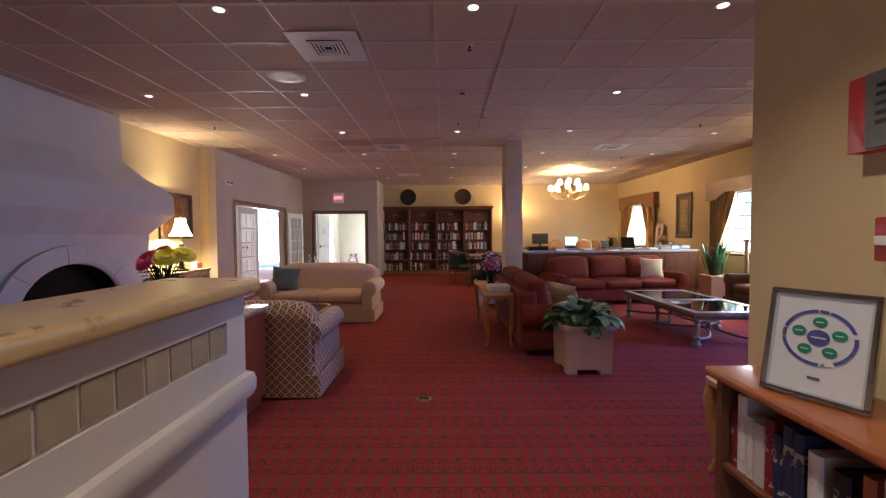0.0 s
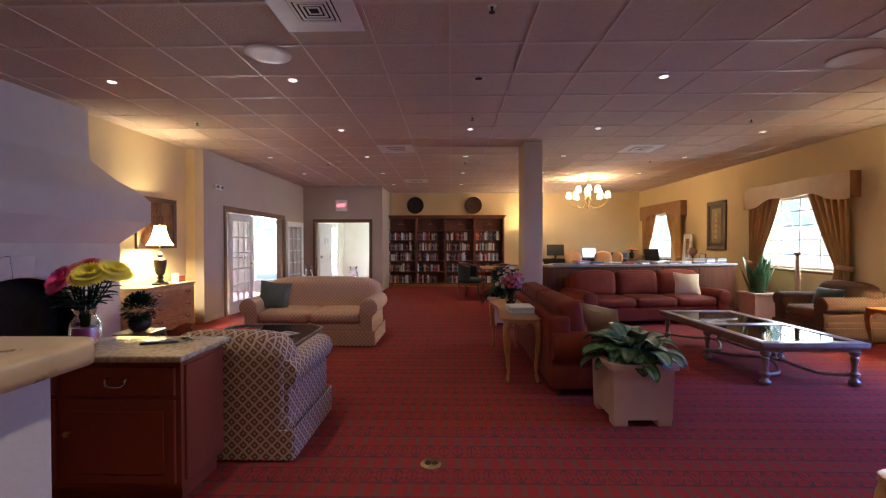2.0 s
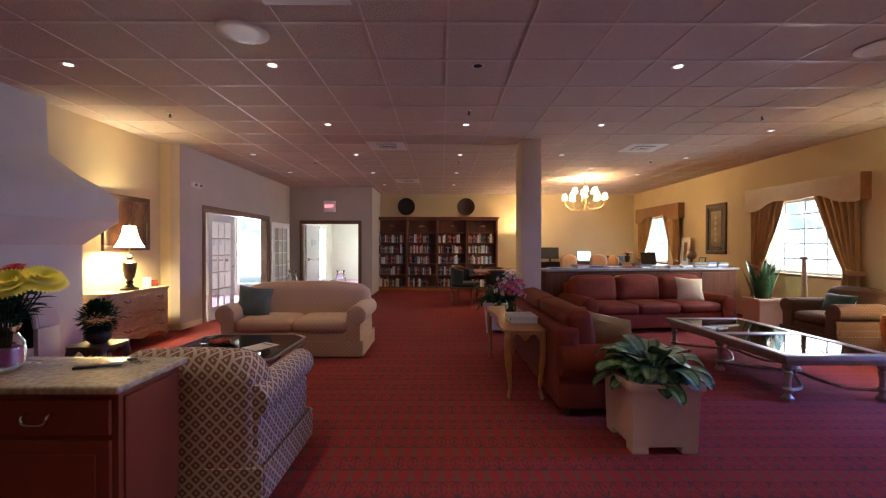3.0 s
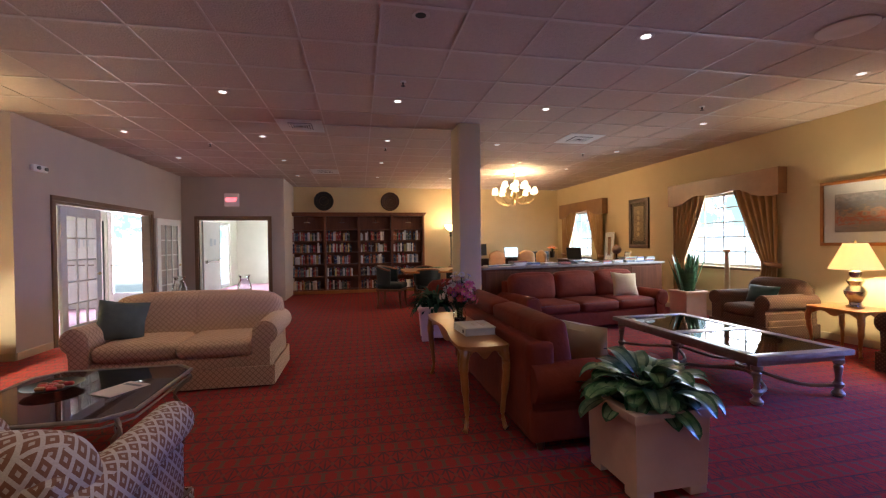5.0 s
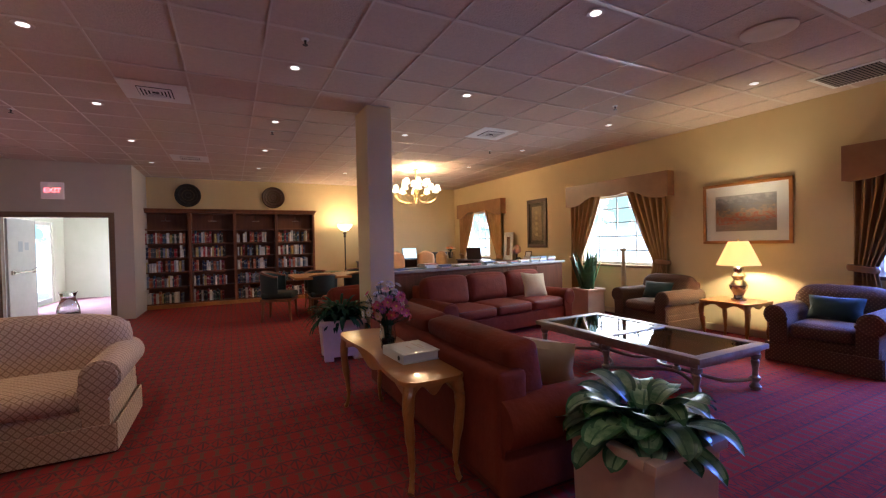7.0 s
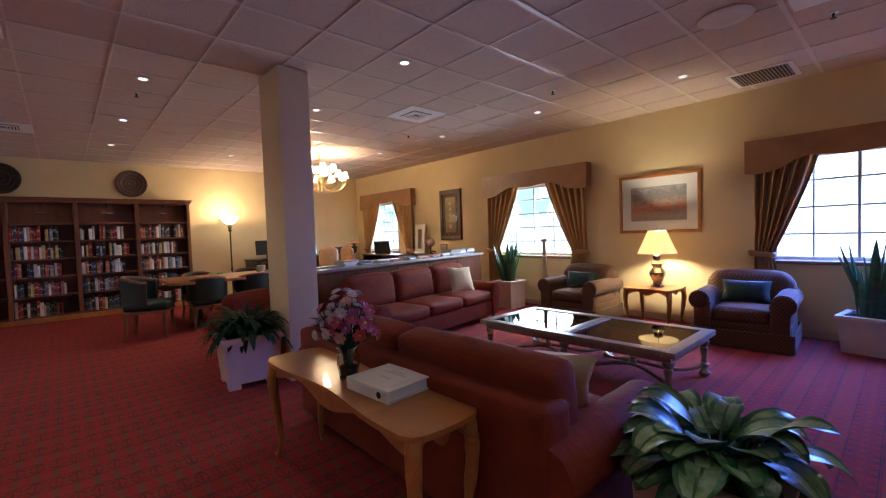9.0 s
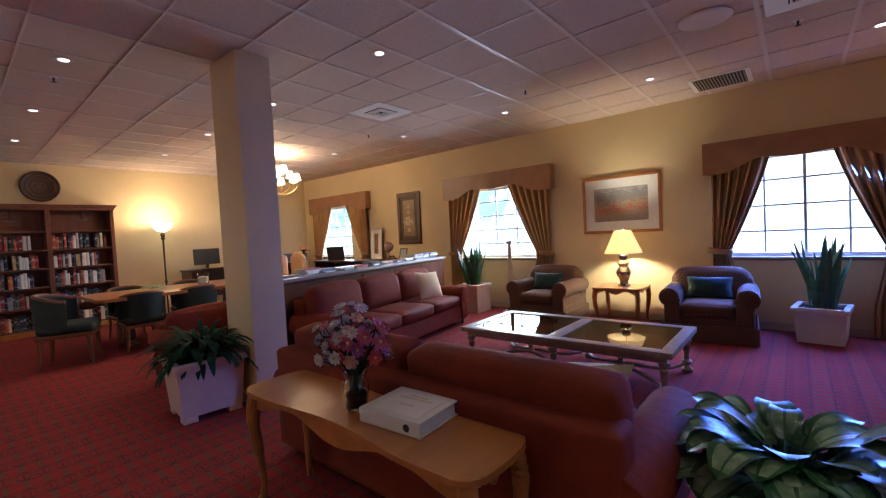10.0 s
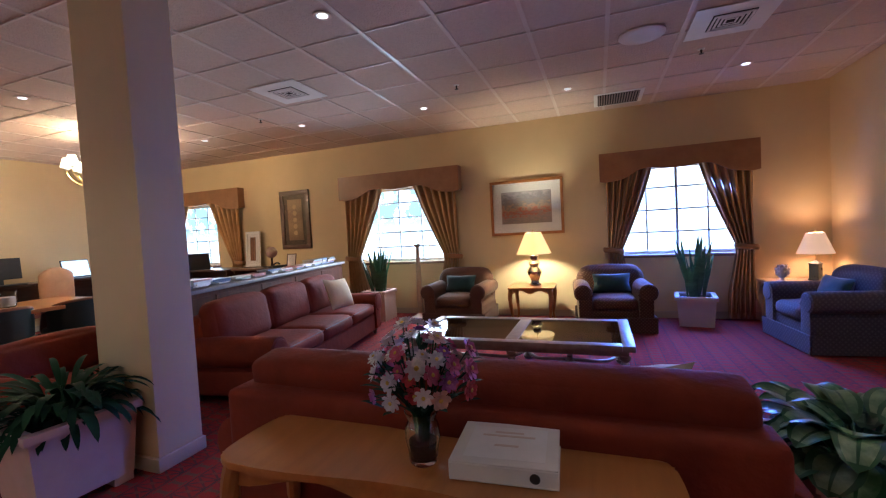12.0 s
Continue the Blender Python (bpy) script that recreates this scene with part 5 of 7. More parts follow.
# ---- library counter behind the red sofa ----
CN = pose(3.86, 9.24, 0, 0, 0, 10.2)
cn = thing("library_counter", CN, "long dark cherry counter with a pale top, behind the red sofa", "counter")
part("body", box(B(), -2.0, 0.0, 0.0, 2.06, 0.36, 0.965), M["counter_wood"], cn)
part("plinth", box(B(), -2.0, -0.008, 0, 2.06, -0.0005, 0.09), M["desk_wood"], cn)
for i in range(5):
    x0 = -1.96 + i * 0.8
    part("front_panel", box(B(), x0, -0.012, 0.14, x0 + 0.74, -0.0005, 0.92, 0.004, 1), M["counter_wood"], cn)
part("worktop", box(B(), -2.02, -0.05, 0.966, 2.09, 0.41, 1.008, 0.008), M["counter_top"], cn)

# ---- bookcase ----
BX0, BX1, BYF, BH = -2.10, 1.80, 14.72, 2.36
bc = thing("bookcase", pose(0, 0, 0), "wide reddish-brown bookcase of four bays full of books", "bookcase")
part("back_panel", box(B(), BX0 + 0.03, YF - 0.03, 0.1, BX1 - 0.03, YF - 0.005, BH - 0.1), M["bookcase_wood"], bc)
BW = (BX1 - BX0) / 4
for i in range(5):
    x = BX0 + BW * i
    part("upright", box(B(), x - 0.035 if i else x, BYF, 0.09, x + 0.035 if i < 4 else x, YF - 0.031, BH - 0.10, 0.004, 1) if 0 < i < 4 else box(B(), x - (0.06 if i else 0), BYF, 0.09, x + (0 if i else 0.06), YF - 0.031, BH - 0.10, 0.004, 1), M["bookcase_wood"], bc)
part("plinth", box(B(), BX0, BYF - 0.015, 0, BX1, YF - 0.031, 0.09, 0.005, 1), M["oak"], bc)
bm = B()
for z0, z1, o in ((BH - 0.10, BH - 0.055, 0.015), (BH - 0.055, BH - 0.02, 0.04), (BH - 0.02, BH, 0.06)):
    box(bm, BX0 - o, BYF - o, z0, BX1 + o, YF - 0.004, z1, 0.006, 1)
part("cornice", bm, M["bookcase_wood"], bc)
SH = [0.12, 0.50, 0.86, 1.20, 1.54, 1.88]
for i in range(4):
    x0, x1 = BX0 + BW * i + 0.061 if i == 0 else BX0 + BW * i + 0.036, BX0 + BW * (i + 1) - (0.061 if i == 3 else 0.036)
    for z in SH:
        part("shelf", box(B(), x0, BYF + 0.02, z - 0.03, x1, YF - 0.031, z, 0.003, 1), M["bookcase_wood"], bc)
    xc = (x0 + x1) / 2
    lm = part("shelf_light", tube(box(B(), xc - 0.09, BYF - 0.055, 2.055, xc + 0.09, BYF - 0.02, 2.075, 0.006), [(xc, BYF - 0.03, 2.07), (xc, BYF + 0.0, 2.16), (xc, BYF + 0.06, 2.258)], 0.006), M["silver"], bc, "small bright metal picture light")


# ---- lamps ----
def shade_cone(bm, r0, r1, z0, z1, seg=28, scallop=0.0, thick=0.003):
    rings = []
    for z, r, off in ((z0, r0, 0), (z1, r1, 0), (z1, r1, -thick), (z0, r0, -thick)):
        rings.append([bm.verts.new(((r + off) * math.cos(a) * (1 + scallop * math.cos(8 * a)), (r + off) * math.sin(a) * (1 + scallop * math.cos(8 * a)), z)) for a in [2 * math.pi * i / seg for i in range(seg)]])
    for a, b in zip(rings, rings[1:] + rings[:1]):
        for i in range(seg):
            bm.faces.new((a[i], a[(i + 1) % seg], b[(i + 1) % seg], b[i]))
    return bm


def table_lamp(m, prof, z_shade, r0, r1, z_top, body, shade, label, flare=False, seg=24):
    t = thing("table_lamp", m, label, "lamp")
    part("base", lathe(B(), prof, seg=seg), body, t, angle=35 if seg > 8 else 20)
    part("stem", tube(B(), [(0, 0, prof[-1][1] - 0.01), (0, 0, z_top - 0.02)], 0.007, 8), M["brass"], t)
    if flare:
        bm = B()
        zs = [(z_shade + (z_top - z_shade) * k / 8, r1 + (r0 - r1) * ((1 - k / 8) ** 1.9)) for k in range(9)]
        rings = [[bm.verts.new((r * math.cos(a), r * math.sin(a), z)) for a in [2 * math.pi * i / 28 for i in range(28)]] for z, r in zs]
        for a, b in zip(rings, rings[1:]):
            for i in range(28):
                bm.faces.new((a[i], a[(i + 1) % 28], b[(i + 1) % 28], b[i]))
        part("shade", bm, shade, t, "lit cloth shade", angle=180)
    else:
        part("shade", shade_cone(B(), r0, r1, z_shade, z_top), shade, t, "lit cloth shade")
    part("finial", lathe(B(), [(0.008, 0), (0.014, 0.012), (0.006, 0.024), (0.012, 0.036), (0, 0.05)], 0, 0, z_top - 0.01, 12), M["brass"], t)
    return t


table_lamp(pose(5.87, 6.19, 0.56), [(0.085, 0), (0.09, 0.02), (0.06, 0.04), (0.055, 0.07), (0.075, 0.11), (0.105, 0.17), (0.11, 0.21), (0.08, 0.255), (0.06, 0.28), (0.075, 0.31), (0.09, 0.335), (0.07, 0.36), (0.045, 0.38), (0.06, 0.41), (0.06, 0.45), (0.02, 0.47)], 0.48, 0.255, 0.115, 0.80, M["silver"], M["shade"], "lit table lamp with a mottled silver gourd base and cream shade")
table_lamp(pose(-4.42, 7.2, 0.80), [(0.11, 0), (0.115, 0.02), (0.06, 0.04), (0.035, 0.08), (0.05, 0.11), (0.03, 0.13), (0.06, 0.17), (0.085, 0.3), (0.09, 0.38), (0.06, 0.40), (0.03, 0.43), (0.045, 0.46), (0.02, 0.5)], 0.60, 0.18, 0.078, 0.90, M["bronze"], M["white_shade"], "lit lamp with dark urn base and white flared shade", True)
table_lamp(pose(6.02, 2.72, 0.58), [(0.075, 0), (0.08, 0.015), (0.07, 0.03), (0.07, 0.20), (0.08, 0.215), (0.05, 0.23), (0.015, 0.25)], 0.34, 0.19, 0.09, 0.60, M["teal_glaze"], M["pink_shade"], "lit lamp with a dark teal square base and pinkish pleated shade", seg=4)

fl = thing("floor_lamp", pose(2.60, 14.62, 0), "lit bronze torchiere with a frosted bowl by the end wall", "floor lamp")
part("base", lathe(B(), [(0.15, 0), (0.155, 0.015), (0.10, 0.035), (0.03, 0.06)], seg=24), M["bronze"], fl)
part("pole", lathe(B(), [(0.016, 0.05), (0.016, 0.7), (0.03, 0.74), (0.016, 0.78), (0.018, 1.62), (0.045, 1.66), (0.03, 1.70), (0.05, 1.74), (0.02, 1.80)], seg=14), M["bronze"], fl)
part("bowl", lathe(B(), [(0.03, 1.80), (0.10, 1.83), (0.17, 1.90), (0.20, 1.98), (0.196, 1.98), (0.165, 1.905), (0.095, 1.836), (0.0, 1.81)], seg=26), M["bowl_glass"], fl, "lit frosted glass bowl")

ch = thing("chandelier", pose(3.62, 11.9, 0), "lit brass chandelier with two tiers of small white shades", "chandelier")
part("canopy", lathe(B(), [(0.07, CEIL - 0.03), (0.06, CEIL - 0.012), (0.02, CEIL)], seg=18), M["brass"], ch)
part("stem", lathe(B(), [(0.012, CEIL - 0.02), (0.012, 2.86), (0.03, 2.82), (0.02, 2.72), (0.05, 2.64), (0.06, 2.56), (0.03, 2.48), (0.02, 2.40), (0.035, 2.36), (0, 2.32)], seg=14), M["brass"], ch)
for tier, (n, r, z, off) in enumerate(((10, 0.50, 2.60, 0.0), (6, 0.28, 2.76, 0.3))):
    for i in range(n):
        a = 2 * math.pi * i / n + off
        c, s = math.cos(a), math.sin(a)
        arm = part("arm", tube(B(), curve_pts([(0.03 * c, 0.03 * s, z - 0.10), (r * 0.4 * c, r * 0.4 * s, z - 0.24), (r * 0.8 * c, r * 0.8 * s, z - 0.20), (r * c, r * s, z - 0.08), (r * c, r * s, z)], 4), 0.0048, 6), M["brass"], ch)
        bm = B()
        shade_cone(bm, 0.078, 0.045, z + 0.02, z + 0.15, 14)
        bmesh.ops.translate(bm, verts=bm.verts, vec=(r * c, r * s, 0))
        part("shade", bm, M["white_shade"], arm, "lit white shade")
        part("candle", lathe(B(), [(0.028, -0.012), (0.03, 0.0), (0.012, 0.004), (0.012, 0.05), (0, 0.052)], r * c, r * s, z, 10), M["white"], arm)

# ---- ceiling fittings ----
for i, (x, y) in enumerate([(x, y) for y in (1.30, 3.26, 5.24, 7.18, 9.14, 11.07, 13.0) for x in (-3.54, -1.61, 0.34, 2.25)] + [(5.03, 5.56), (4.86, 7.44), (4.72, 9.36), (5.16, 3.65), (4.66, 11.25)]):
    if x < -3 and (6.5 < y < 8 or y > 12):
        continue
    d = thing("downlight", pose(x, y, CEIL - 0.004), "small recessed round downlight in the ceiling", "downlight", "downlights")
    part("trim_ring", lathe(B(), [(0.042, 0.0), (0.066, -0.003), (0.070, 0.001), (0.042, 0.002)], seg=20), M["grid"], d)
    if (x, y) == (0.34, 5.24):
        part("lens", lathe(B(), [(0.0, -0.0015), (0.041, -0.001), (0.041, 0.001)], seg=20), M["dark_slot"], d, "unlit dark lens")
    else:
        part("lens", lathe(B(), [(0.0, -0.0015), (0.041, -0.001), (0.041, 0.001)], seg=20), M["downlight"], d, "lit lens")


def supply_vent(x, y, s=0.62, core=0.3):
    v = thing("ceiling_vent", pose(x, y, CEIL - 0.004), "white square supply vent set in a ceiling panel", "vent", "ceiling vents")
    part("panel", box(B(), -s / 2, -s / 2, -0.006, s / 2, s / 2, 0.0, 0.002, 1), M["white_metal"], v)
    part("opening", box(B(), -core / 2 - 0.01, -core / 2 - 0.01, -0.009, core / 2 + 0.01, core / 2 + 0.01, -0.0062), M["dark_slot"], v)
    for k in range(4):
        o = core / 2 - k * core / 9
        i2 = o - core / 18
        bm = B()
        for a in ((-o, -o, o, -i2), (-o, i2, o, o), (-o, -i2, -i2, i2), (i2, -i2, o, i2)):
            box(bm, a[0], a[1], -0.02 + 0.003 * k, a[2], a[3], -0.010)
        part("louvre", bm, M["white_metal"], v)


for x, y in ((-0.95, 3.92), (-0.94, 8.43), (3.48, 8.54), (3.83, 4.13), (-0.90, 12.3)):
    supply_vent(x, y)
v = thing("ceiling_vent", pose(5.78, 4.95, CEIL - 0.004), "slatted return air grille beside the window wall", "vent", "ceiling vents")
part("frame", box(B(), -0.31, -0.31, -0.006, 0.31, 0.31, 0, 0.002, 1), M["white_metal"], v)
part("opening", box(B(), -0.26, -0.26, -0.009, 0.26, 0.26, -0.0062), M["dark_slot"], v)
for k in range(16):
    part("slat", box(B(), -0.26, -0.255 + k * 0.0325, -0.014, 0.26, -0.24 + k * 0.0325, -0.0092), M["slat_brown"], v)
for x, y in ((-1.60, 4.62), (3.79, 4.83), (-1.55, 0.58)):
    sp_ = thing("ceiling_speaker", pose(x, y, CEIL - 0.004), "round white ceiling loudspeaker", "speaker", "ceiling speakers")
    part("rim", lathe(B(), [(0.12, -0.006), (0.19, -0.010), (0.2, -0.004), (0.2, 0.0), (0.12, 0.0)], seg=32), M["grid"], sp_)
    part("grille", lathe(B(), [(0.0, -0.004), (0.12, -0.005), (0.12, -0.001)], seg=32), M["white_metal"], sp_)
for x, y in ((0.35, 3.90), (0.34, 6.55), (-3.52, 6.70), (4.20, 6.75), (4.43, 4.23), (0.34, 9.66), (4.15, 9.60), (-2.56, 9.75)):
    s = thing("sprinkler", pose(x, y, CEIL - 0.004), "small fire sprinkler head in the ceiling", "sprinkler", "sprinklers")
    part("escutcheon", lathe(B(), [(0.035, 0), (0.03, -0.008), (0.014, -0.010)][::-1], seg=14), M["white_metal"], s)
    part("head", lathe(B(), [(0.022, -0.05), (0.024, -0.047), (0.006, -0.042), (0.010, -0.02), (0.012, -0.009)], seg=10), M["iron"], s)

# ---- wall pieces ----
def framed(name, m, w, h, fw, frame_mat, label, mat_w=0.0, art=None, depth=0.03, mat_mat=None):
    """Flat in the x-z plane, facing -y, centred on the origin."""
    f = thing(name, m, label, "picture")
    bm = B()
    for a in ((-w / 2, -h / 2, w / 2, -h / 2 + fw), (-w / 2, h / 2 - fw, w / 2, h / 2), (-w / 2, -h / 2 + fw, -w / 2 + fw, h / 2 - fw), (w / 2 - fw, -h / 2 + fw, w / 2, h / 2 - fw)):
        box(bm, a[0], -depth, a[1], a[2], 0, a[3], 0.006, 2)
    part("frame", bm, frame_mat, f)
    if mat_w:
        part("mat", box(B(), -w / 2 + fw, -depth * 0.5, -h / 2 + fw, w / 2 - fw, -0.004, h / 2 - fw), mat_mat or M["white"], f)
    part("art", box(B(), -w / 2 + fw + mat_w, -depth * 0.5 - 0.003, -h / 2 + fw + mat_w, w / 2 - fw - mat_w, -0.003 if not mat_w else -depth * 0.5 - 0.0005, h / 2 - fw - mat_w), art, f)
    g = part("glazing", box(B(), -w / 2 + fw, -depth * 0.5 - 0.008, -h / 2 + fw, w / 2 - fw, -depth * 0.5 - 0.006, h / 2 - fw), M["pane2"], f)
    g.visible_shadow = False
    return f


def painted(name, stops, scale=(1, 1, 3), nscale=3.0, axis=2, rot=0.0):
    """A loose landscape: bands of colour along one direction, broken by noise."""
    m, nt, p = base_material(name)
    L = nt.links.new
    tc = _n(nt, "TexCoord")
    mp = _n(nt, "Mapping")
    L(tc.outputs["Generated"], mp.inputs["Vector"])
    n1 = _n(nt, "TexNoise", Scale=nscale, Detail=6.0, Roughness=0.65)
    mp.inputs["Scale"].default_value = scale
    L(mp.outputs[0], n1.inputs["Vector"])
    sp2 = _n(nt, "SeparateXYZ")
    L(tc.outputs["Generated"], sp2.inputs[0])
    t = _math(nt, "ADD", _math(nt, "ADD", sp2.outputs[axis], _math(nt, "MULTIPLY", sp2.outputs[0], rot)), _math(nt, "MULTIPLY", _math(nt, "SUBTRACT", n1.outputs[0], 0.5), 1.1))
    r = _n(nt, "ValToRGB")
    r.color_ramp.elements[0].position, r.color_ramp.elements[0].color = stops[0][0], (*stops[0][1], 1)
    r.color_ramp.elements[1].position, r.color_ramp.elements[1].color = stops[-1][0], (*stops[-1][1], 1)
    for pos, c in stops[1:-1]:
        e = r.color_ramp.elements.new(pos)
        e.color = (*c, 1)
    L(t, r.inputs[0]), L(r.outputs[0], p.inputs["Base Color"])
    p.inputs["Roughness"].default_value = 0.6
    return m


M["pane2"] = thin_glass("picture_glazing", (0.97, 0.97, 0.97), 0.0)
ART1 = painted("painted_red_marsh", [(0.0, (0.30, 0.25, 0.23)), (0.2, (0.40, 0.29, 0.25)), (0.32, (0.50, 0.15, 0.08)), (0.42, (0.48, 0.32, 0.22)), (0.55, (0.27, 0.23, 0.21)), (0.75, (0.24, 0.23, 0.25)), (1.0, (0.44, 0.40, 0.40))], (3, 1, 4), 3.2, 2, -0.1)
ART2 = painted("painted_brown_arches", [(0.0, (0.10, 0.04, 0.02)), (0.35, (0.28, 0.11, 0.05)), (0.55, (0.12, 0.05, 0.03)), (0.75, (0.35, 0.16, 0.08)), (1.0, (0.14, 0.07, 0.04))], (6, 1, 2), 2.0, 0)
ART3 = painted("woven_gold_panel", [(0.0, (0.16, 0.10, 0.05)), (0.4, (0.28, 0.19, 0.09)), (0.6, (0.20, 0.12, 0.06)), (1.0, (0.34, 0.25, 0.13))], (9, 1, 14), 3.0, 2)
framed("painting", pose(XR, 6.345, 1.765, 0, 0, -90), 1.17, 0.89, 0.045, M["oak"], "red marsh landscape painting in a light wood frame", 0.14, ART1)
M["limed_gold"] = surface("dull_gold_leaf", (0.34, 0.24, 0.11), (0.44, 0.32, 0.16), 20, 0.45, 0.4, bump=0.1)
tf = framed("wall_panel", pose(XR, 10.91, 1.835, 0, 0, -90), 0.70, 1.16, 0.085, M["desk_wood"], "tall woven panel in a wide dark frame", 0.09, ART3, 0.04, M["bronze"])
for k in range(5):
    part("motif", lathe(B(), [(0.0, -0.004), (0.05, -0.003), (0.05, 0.0)], 0, 0, 0, 6, m=pose(0, -0.032, -0.26 + k * 0.13, 90)), M["limed_gold"], tf)
fm = framed("painting", pose(XL, 7.56, 1.76, 0, 0, 90), 0.92, 0.82, 0.075, M["desk_wood"], "brown painting of arches in a wide dark frame above the dresser", 0.0, ART2, 0.045)

for x, mt, lab in ((-1.16, M["iron"], "dark round woven basket hung above the bookcase"), (0.80, M["desk_wood"], "reddish round woven basket hung above the bookcase")):
    b = thing("wall_basket", pose(x, YF - 0.002, 2.72, 90), lab, "basket", "wall baskets")
    part("bowl", lathe(B(), [(0.02, 0.025), (0.12, 0.03), (0.20, 0.06), (0.27, 0.075), (0.285, 0.06), (0.27, 0.045), (0.1, 0.005)][::-1], seg=32), mt, b)
    for r, z in ((0.06, 0.034), (0.13, 0.04), (0.2, 0.066), (0.265, 0.08)):
        part("coil", tube(B(), [(r * math.cos(a), r * math.sin(a), z) for a in [i * math.pi / 14 for i in range(29)]], 0.010, 6), M["bronze"] if r in (0.13,) else mt, b)

ex = thing("exit_sign", pose(-3.25, YD, 2.57), "lit red exit sign above the corridor door", "exit sign")
part("housing", box(B(), -0.17, -0.05, -0.16, 0.17, 0, 0.16, 0.01), M["exit_face"], ex)
cu = bpy.data.curves.new("letters", "FONT")
cu.body, cu.size, cu.align_x, cu.align_y, cu.extrude = "EXIT", 0.125, "CENTER", "CENTER", 0.002
tmp = new("letters", cu)
deps = bpy.context.evaluated_depsgraph_get()
me = bpy.data.meshes.new_from_object(tmp.evaluated_get(deps))
bpy.data.objects.remove(tmp)
me.materials.clear()
me.materials.append(M["exit_red"])
lt = new("letters", me)
lt.parent = ex
lt.matrix_local = pose(0, -0.053, 0.0, 90)
tagged(lt, "lit red letters")

em = thing("emergency_light", pose(XL2, 8.75, 2.50), "white twin-head emergency light on the grey wall", "light")
part("case", box(B(), 0, -0.13, -0.045, 0.06, 0.13, 0.045, 0.02, 3), M["white"], em)
for y in (-0.07, 0.07):
    part("lamp_head", lathe(B(), [(0.018, 0), (0.028, 0.02), (0.025, 0.026), (0, 0.027)], 0, 0, 0, 14, m=pose(0.06, y, 0, 0, 90, 0)), M["grey_plastic"], em, "dark round lamp head")

fa = thing("fire_alarm", pose(1.62, 1.33, 1.81), "red and grey fire alarm horn on the tan wall", "alarm")
part("back_box", box(B(), -0.07, -0.14, -0.13, 0, 0.17, 0.13, 0.006), M["red_plastic"], fa)
part("face", box(B(), -0.09, -0.14, -0.125, -0.0702, 0.09, 0.125, 0.006), M["grey_plastic"], fa)
for k in range(5):
    part("slot", box(B(), -0.093, -0.08, -0.05 + k * 0.03, -0.0905, 0.05, -0.038 + k * 0.03), M["black"], fa)
ps = thing("fire_alarm_pull", pose(1.62, 1.36, 1.38), "small red fire alarm pull station on the tan wall", "alarm")
part("case", box(B(), -0.045, -0.06, -0.075, 0, 0.06, 0.075, 0.008), M["red_plastic"], ps)
part("pull_handle", box(B(), -0.062, -0.045, -0.02, -0.0455, 0.045, 0.012, 0.004), M["white"], ps, "white pull bar")

# ---- low bookshelf by the entry ----
ls = thing("low_bookshelf", pose(0, 0, 0), "low reddish wooden bookshelf full of books against the tan wall", "bookshelf")
LX0, LX1, LY0, LY1 = 1.125, 1.43, -0.75, 1.54
part("top", box(B(), LX0 - 0.03, LY0 - 0.02, 0.865, LX1, LY1 + 0.03, 0.90, 0.012, 3), M["cherry2"], ls)
for y in (LY0, 0.38, LY1 - 0.03):
    part("side", box(B(), LX0, y, 0, LX1, y + 0.03, 0.864, 0.003, 1), M["bookcase_wood"], ls)
part("back_panel", box(B(), LX1 - 0.015, LY0 + 0.03, 0.05, LX1, LY1 - 0.03, 0.86), M["bookcase_wood"], ls)
for z in (0.06, 0.555):
    for y0, y1 in ((LY0 + 0.031, 0.379), (0.411, LY1 - 0.031)):
        part("shelf", box(B(), LX0 + 0.005, y0, z - 0.022, LX1 - 0.016, y1, z, 0.003, 1), M["bookcase_wood"], ls)
sg = thing("framed_sign", pose(1.20, 1.22, 0.902, -12, 0, -64), "white sign with green and blue circles in a silver frame", "sign")
SW, SHh = 0.27, 0.33
bm = B()
for a in ((-SW / 2, 0, SW / 2, 0.016), (-SW / 2, SHh - 0.016, SW / 2, SHh), (-SW / 2, 0.016, -SW / 2 + 0.016, SHh - 0.016), (SW / 2 - 0.016, 0.016, SW / 2, SHh - 0.016)):
    box(bm, a[0], -0.015, a[1], a[2], 0.005, a[3], 0.004, 2)
part("frame", bm, M["silver"], sg)
bm = B()
for a in ((-SW / 2 + 0.0165, 0.0165, SW / 2 - 0.0165, 0.022), (-SW / 2 + 0.0165, SHh - 0.022, SW / 2 - 0.0165, SHh - 0.0165), (-SW / 2 + 0.0165, 0.022, -SW / 2 + 0.022, SHh - 0.022), (SW / 2 - 0.022, 0.022, SW / 2 - 0.0165, SHh - 0.022)):
    box(bm, a[0], -0.010, a[1], a[2], -0.0005, a[3])
part("inner_bead", bm, M["bar_grey"], sg)
part("sheet", box(B(), -SW / 2 + 0.022, -0.006, 0.022, SW / 2 - 0.022, 0.0, SHh - 0.022), M["white"], sg)
M["sign_green"] = surface("printed_green", (0.02, 0.24, 0.14), (0.03, 0.27, 0.16), 5, 0.5, bump=0)
M["sign_blue"] = surface("printed_violet_blue", (0.09, 0.08, 0.30), (0.11, 0.10, 0.34), 5, 0.5, bump=0)
CZ = SHh * 0.57


def disc(r, x, z, y, material, name, ry=None):
    part(name, slab(B(), arc(x, z, r, 0, 345, 23, ry), -y, -y + 0.0015, UPX), material, sg)


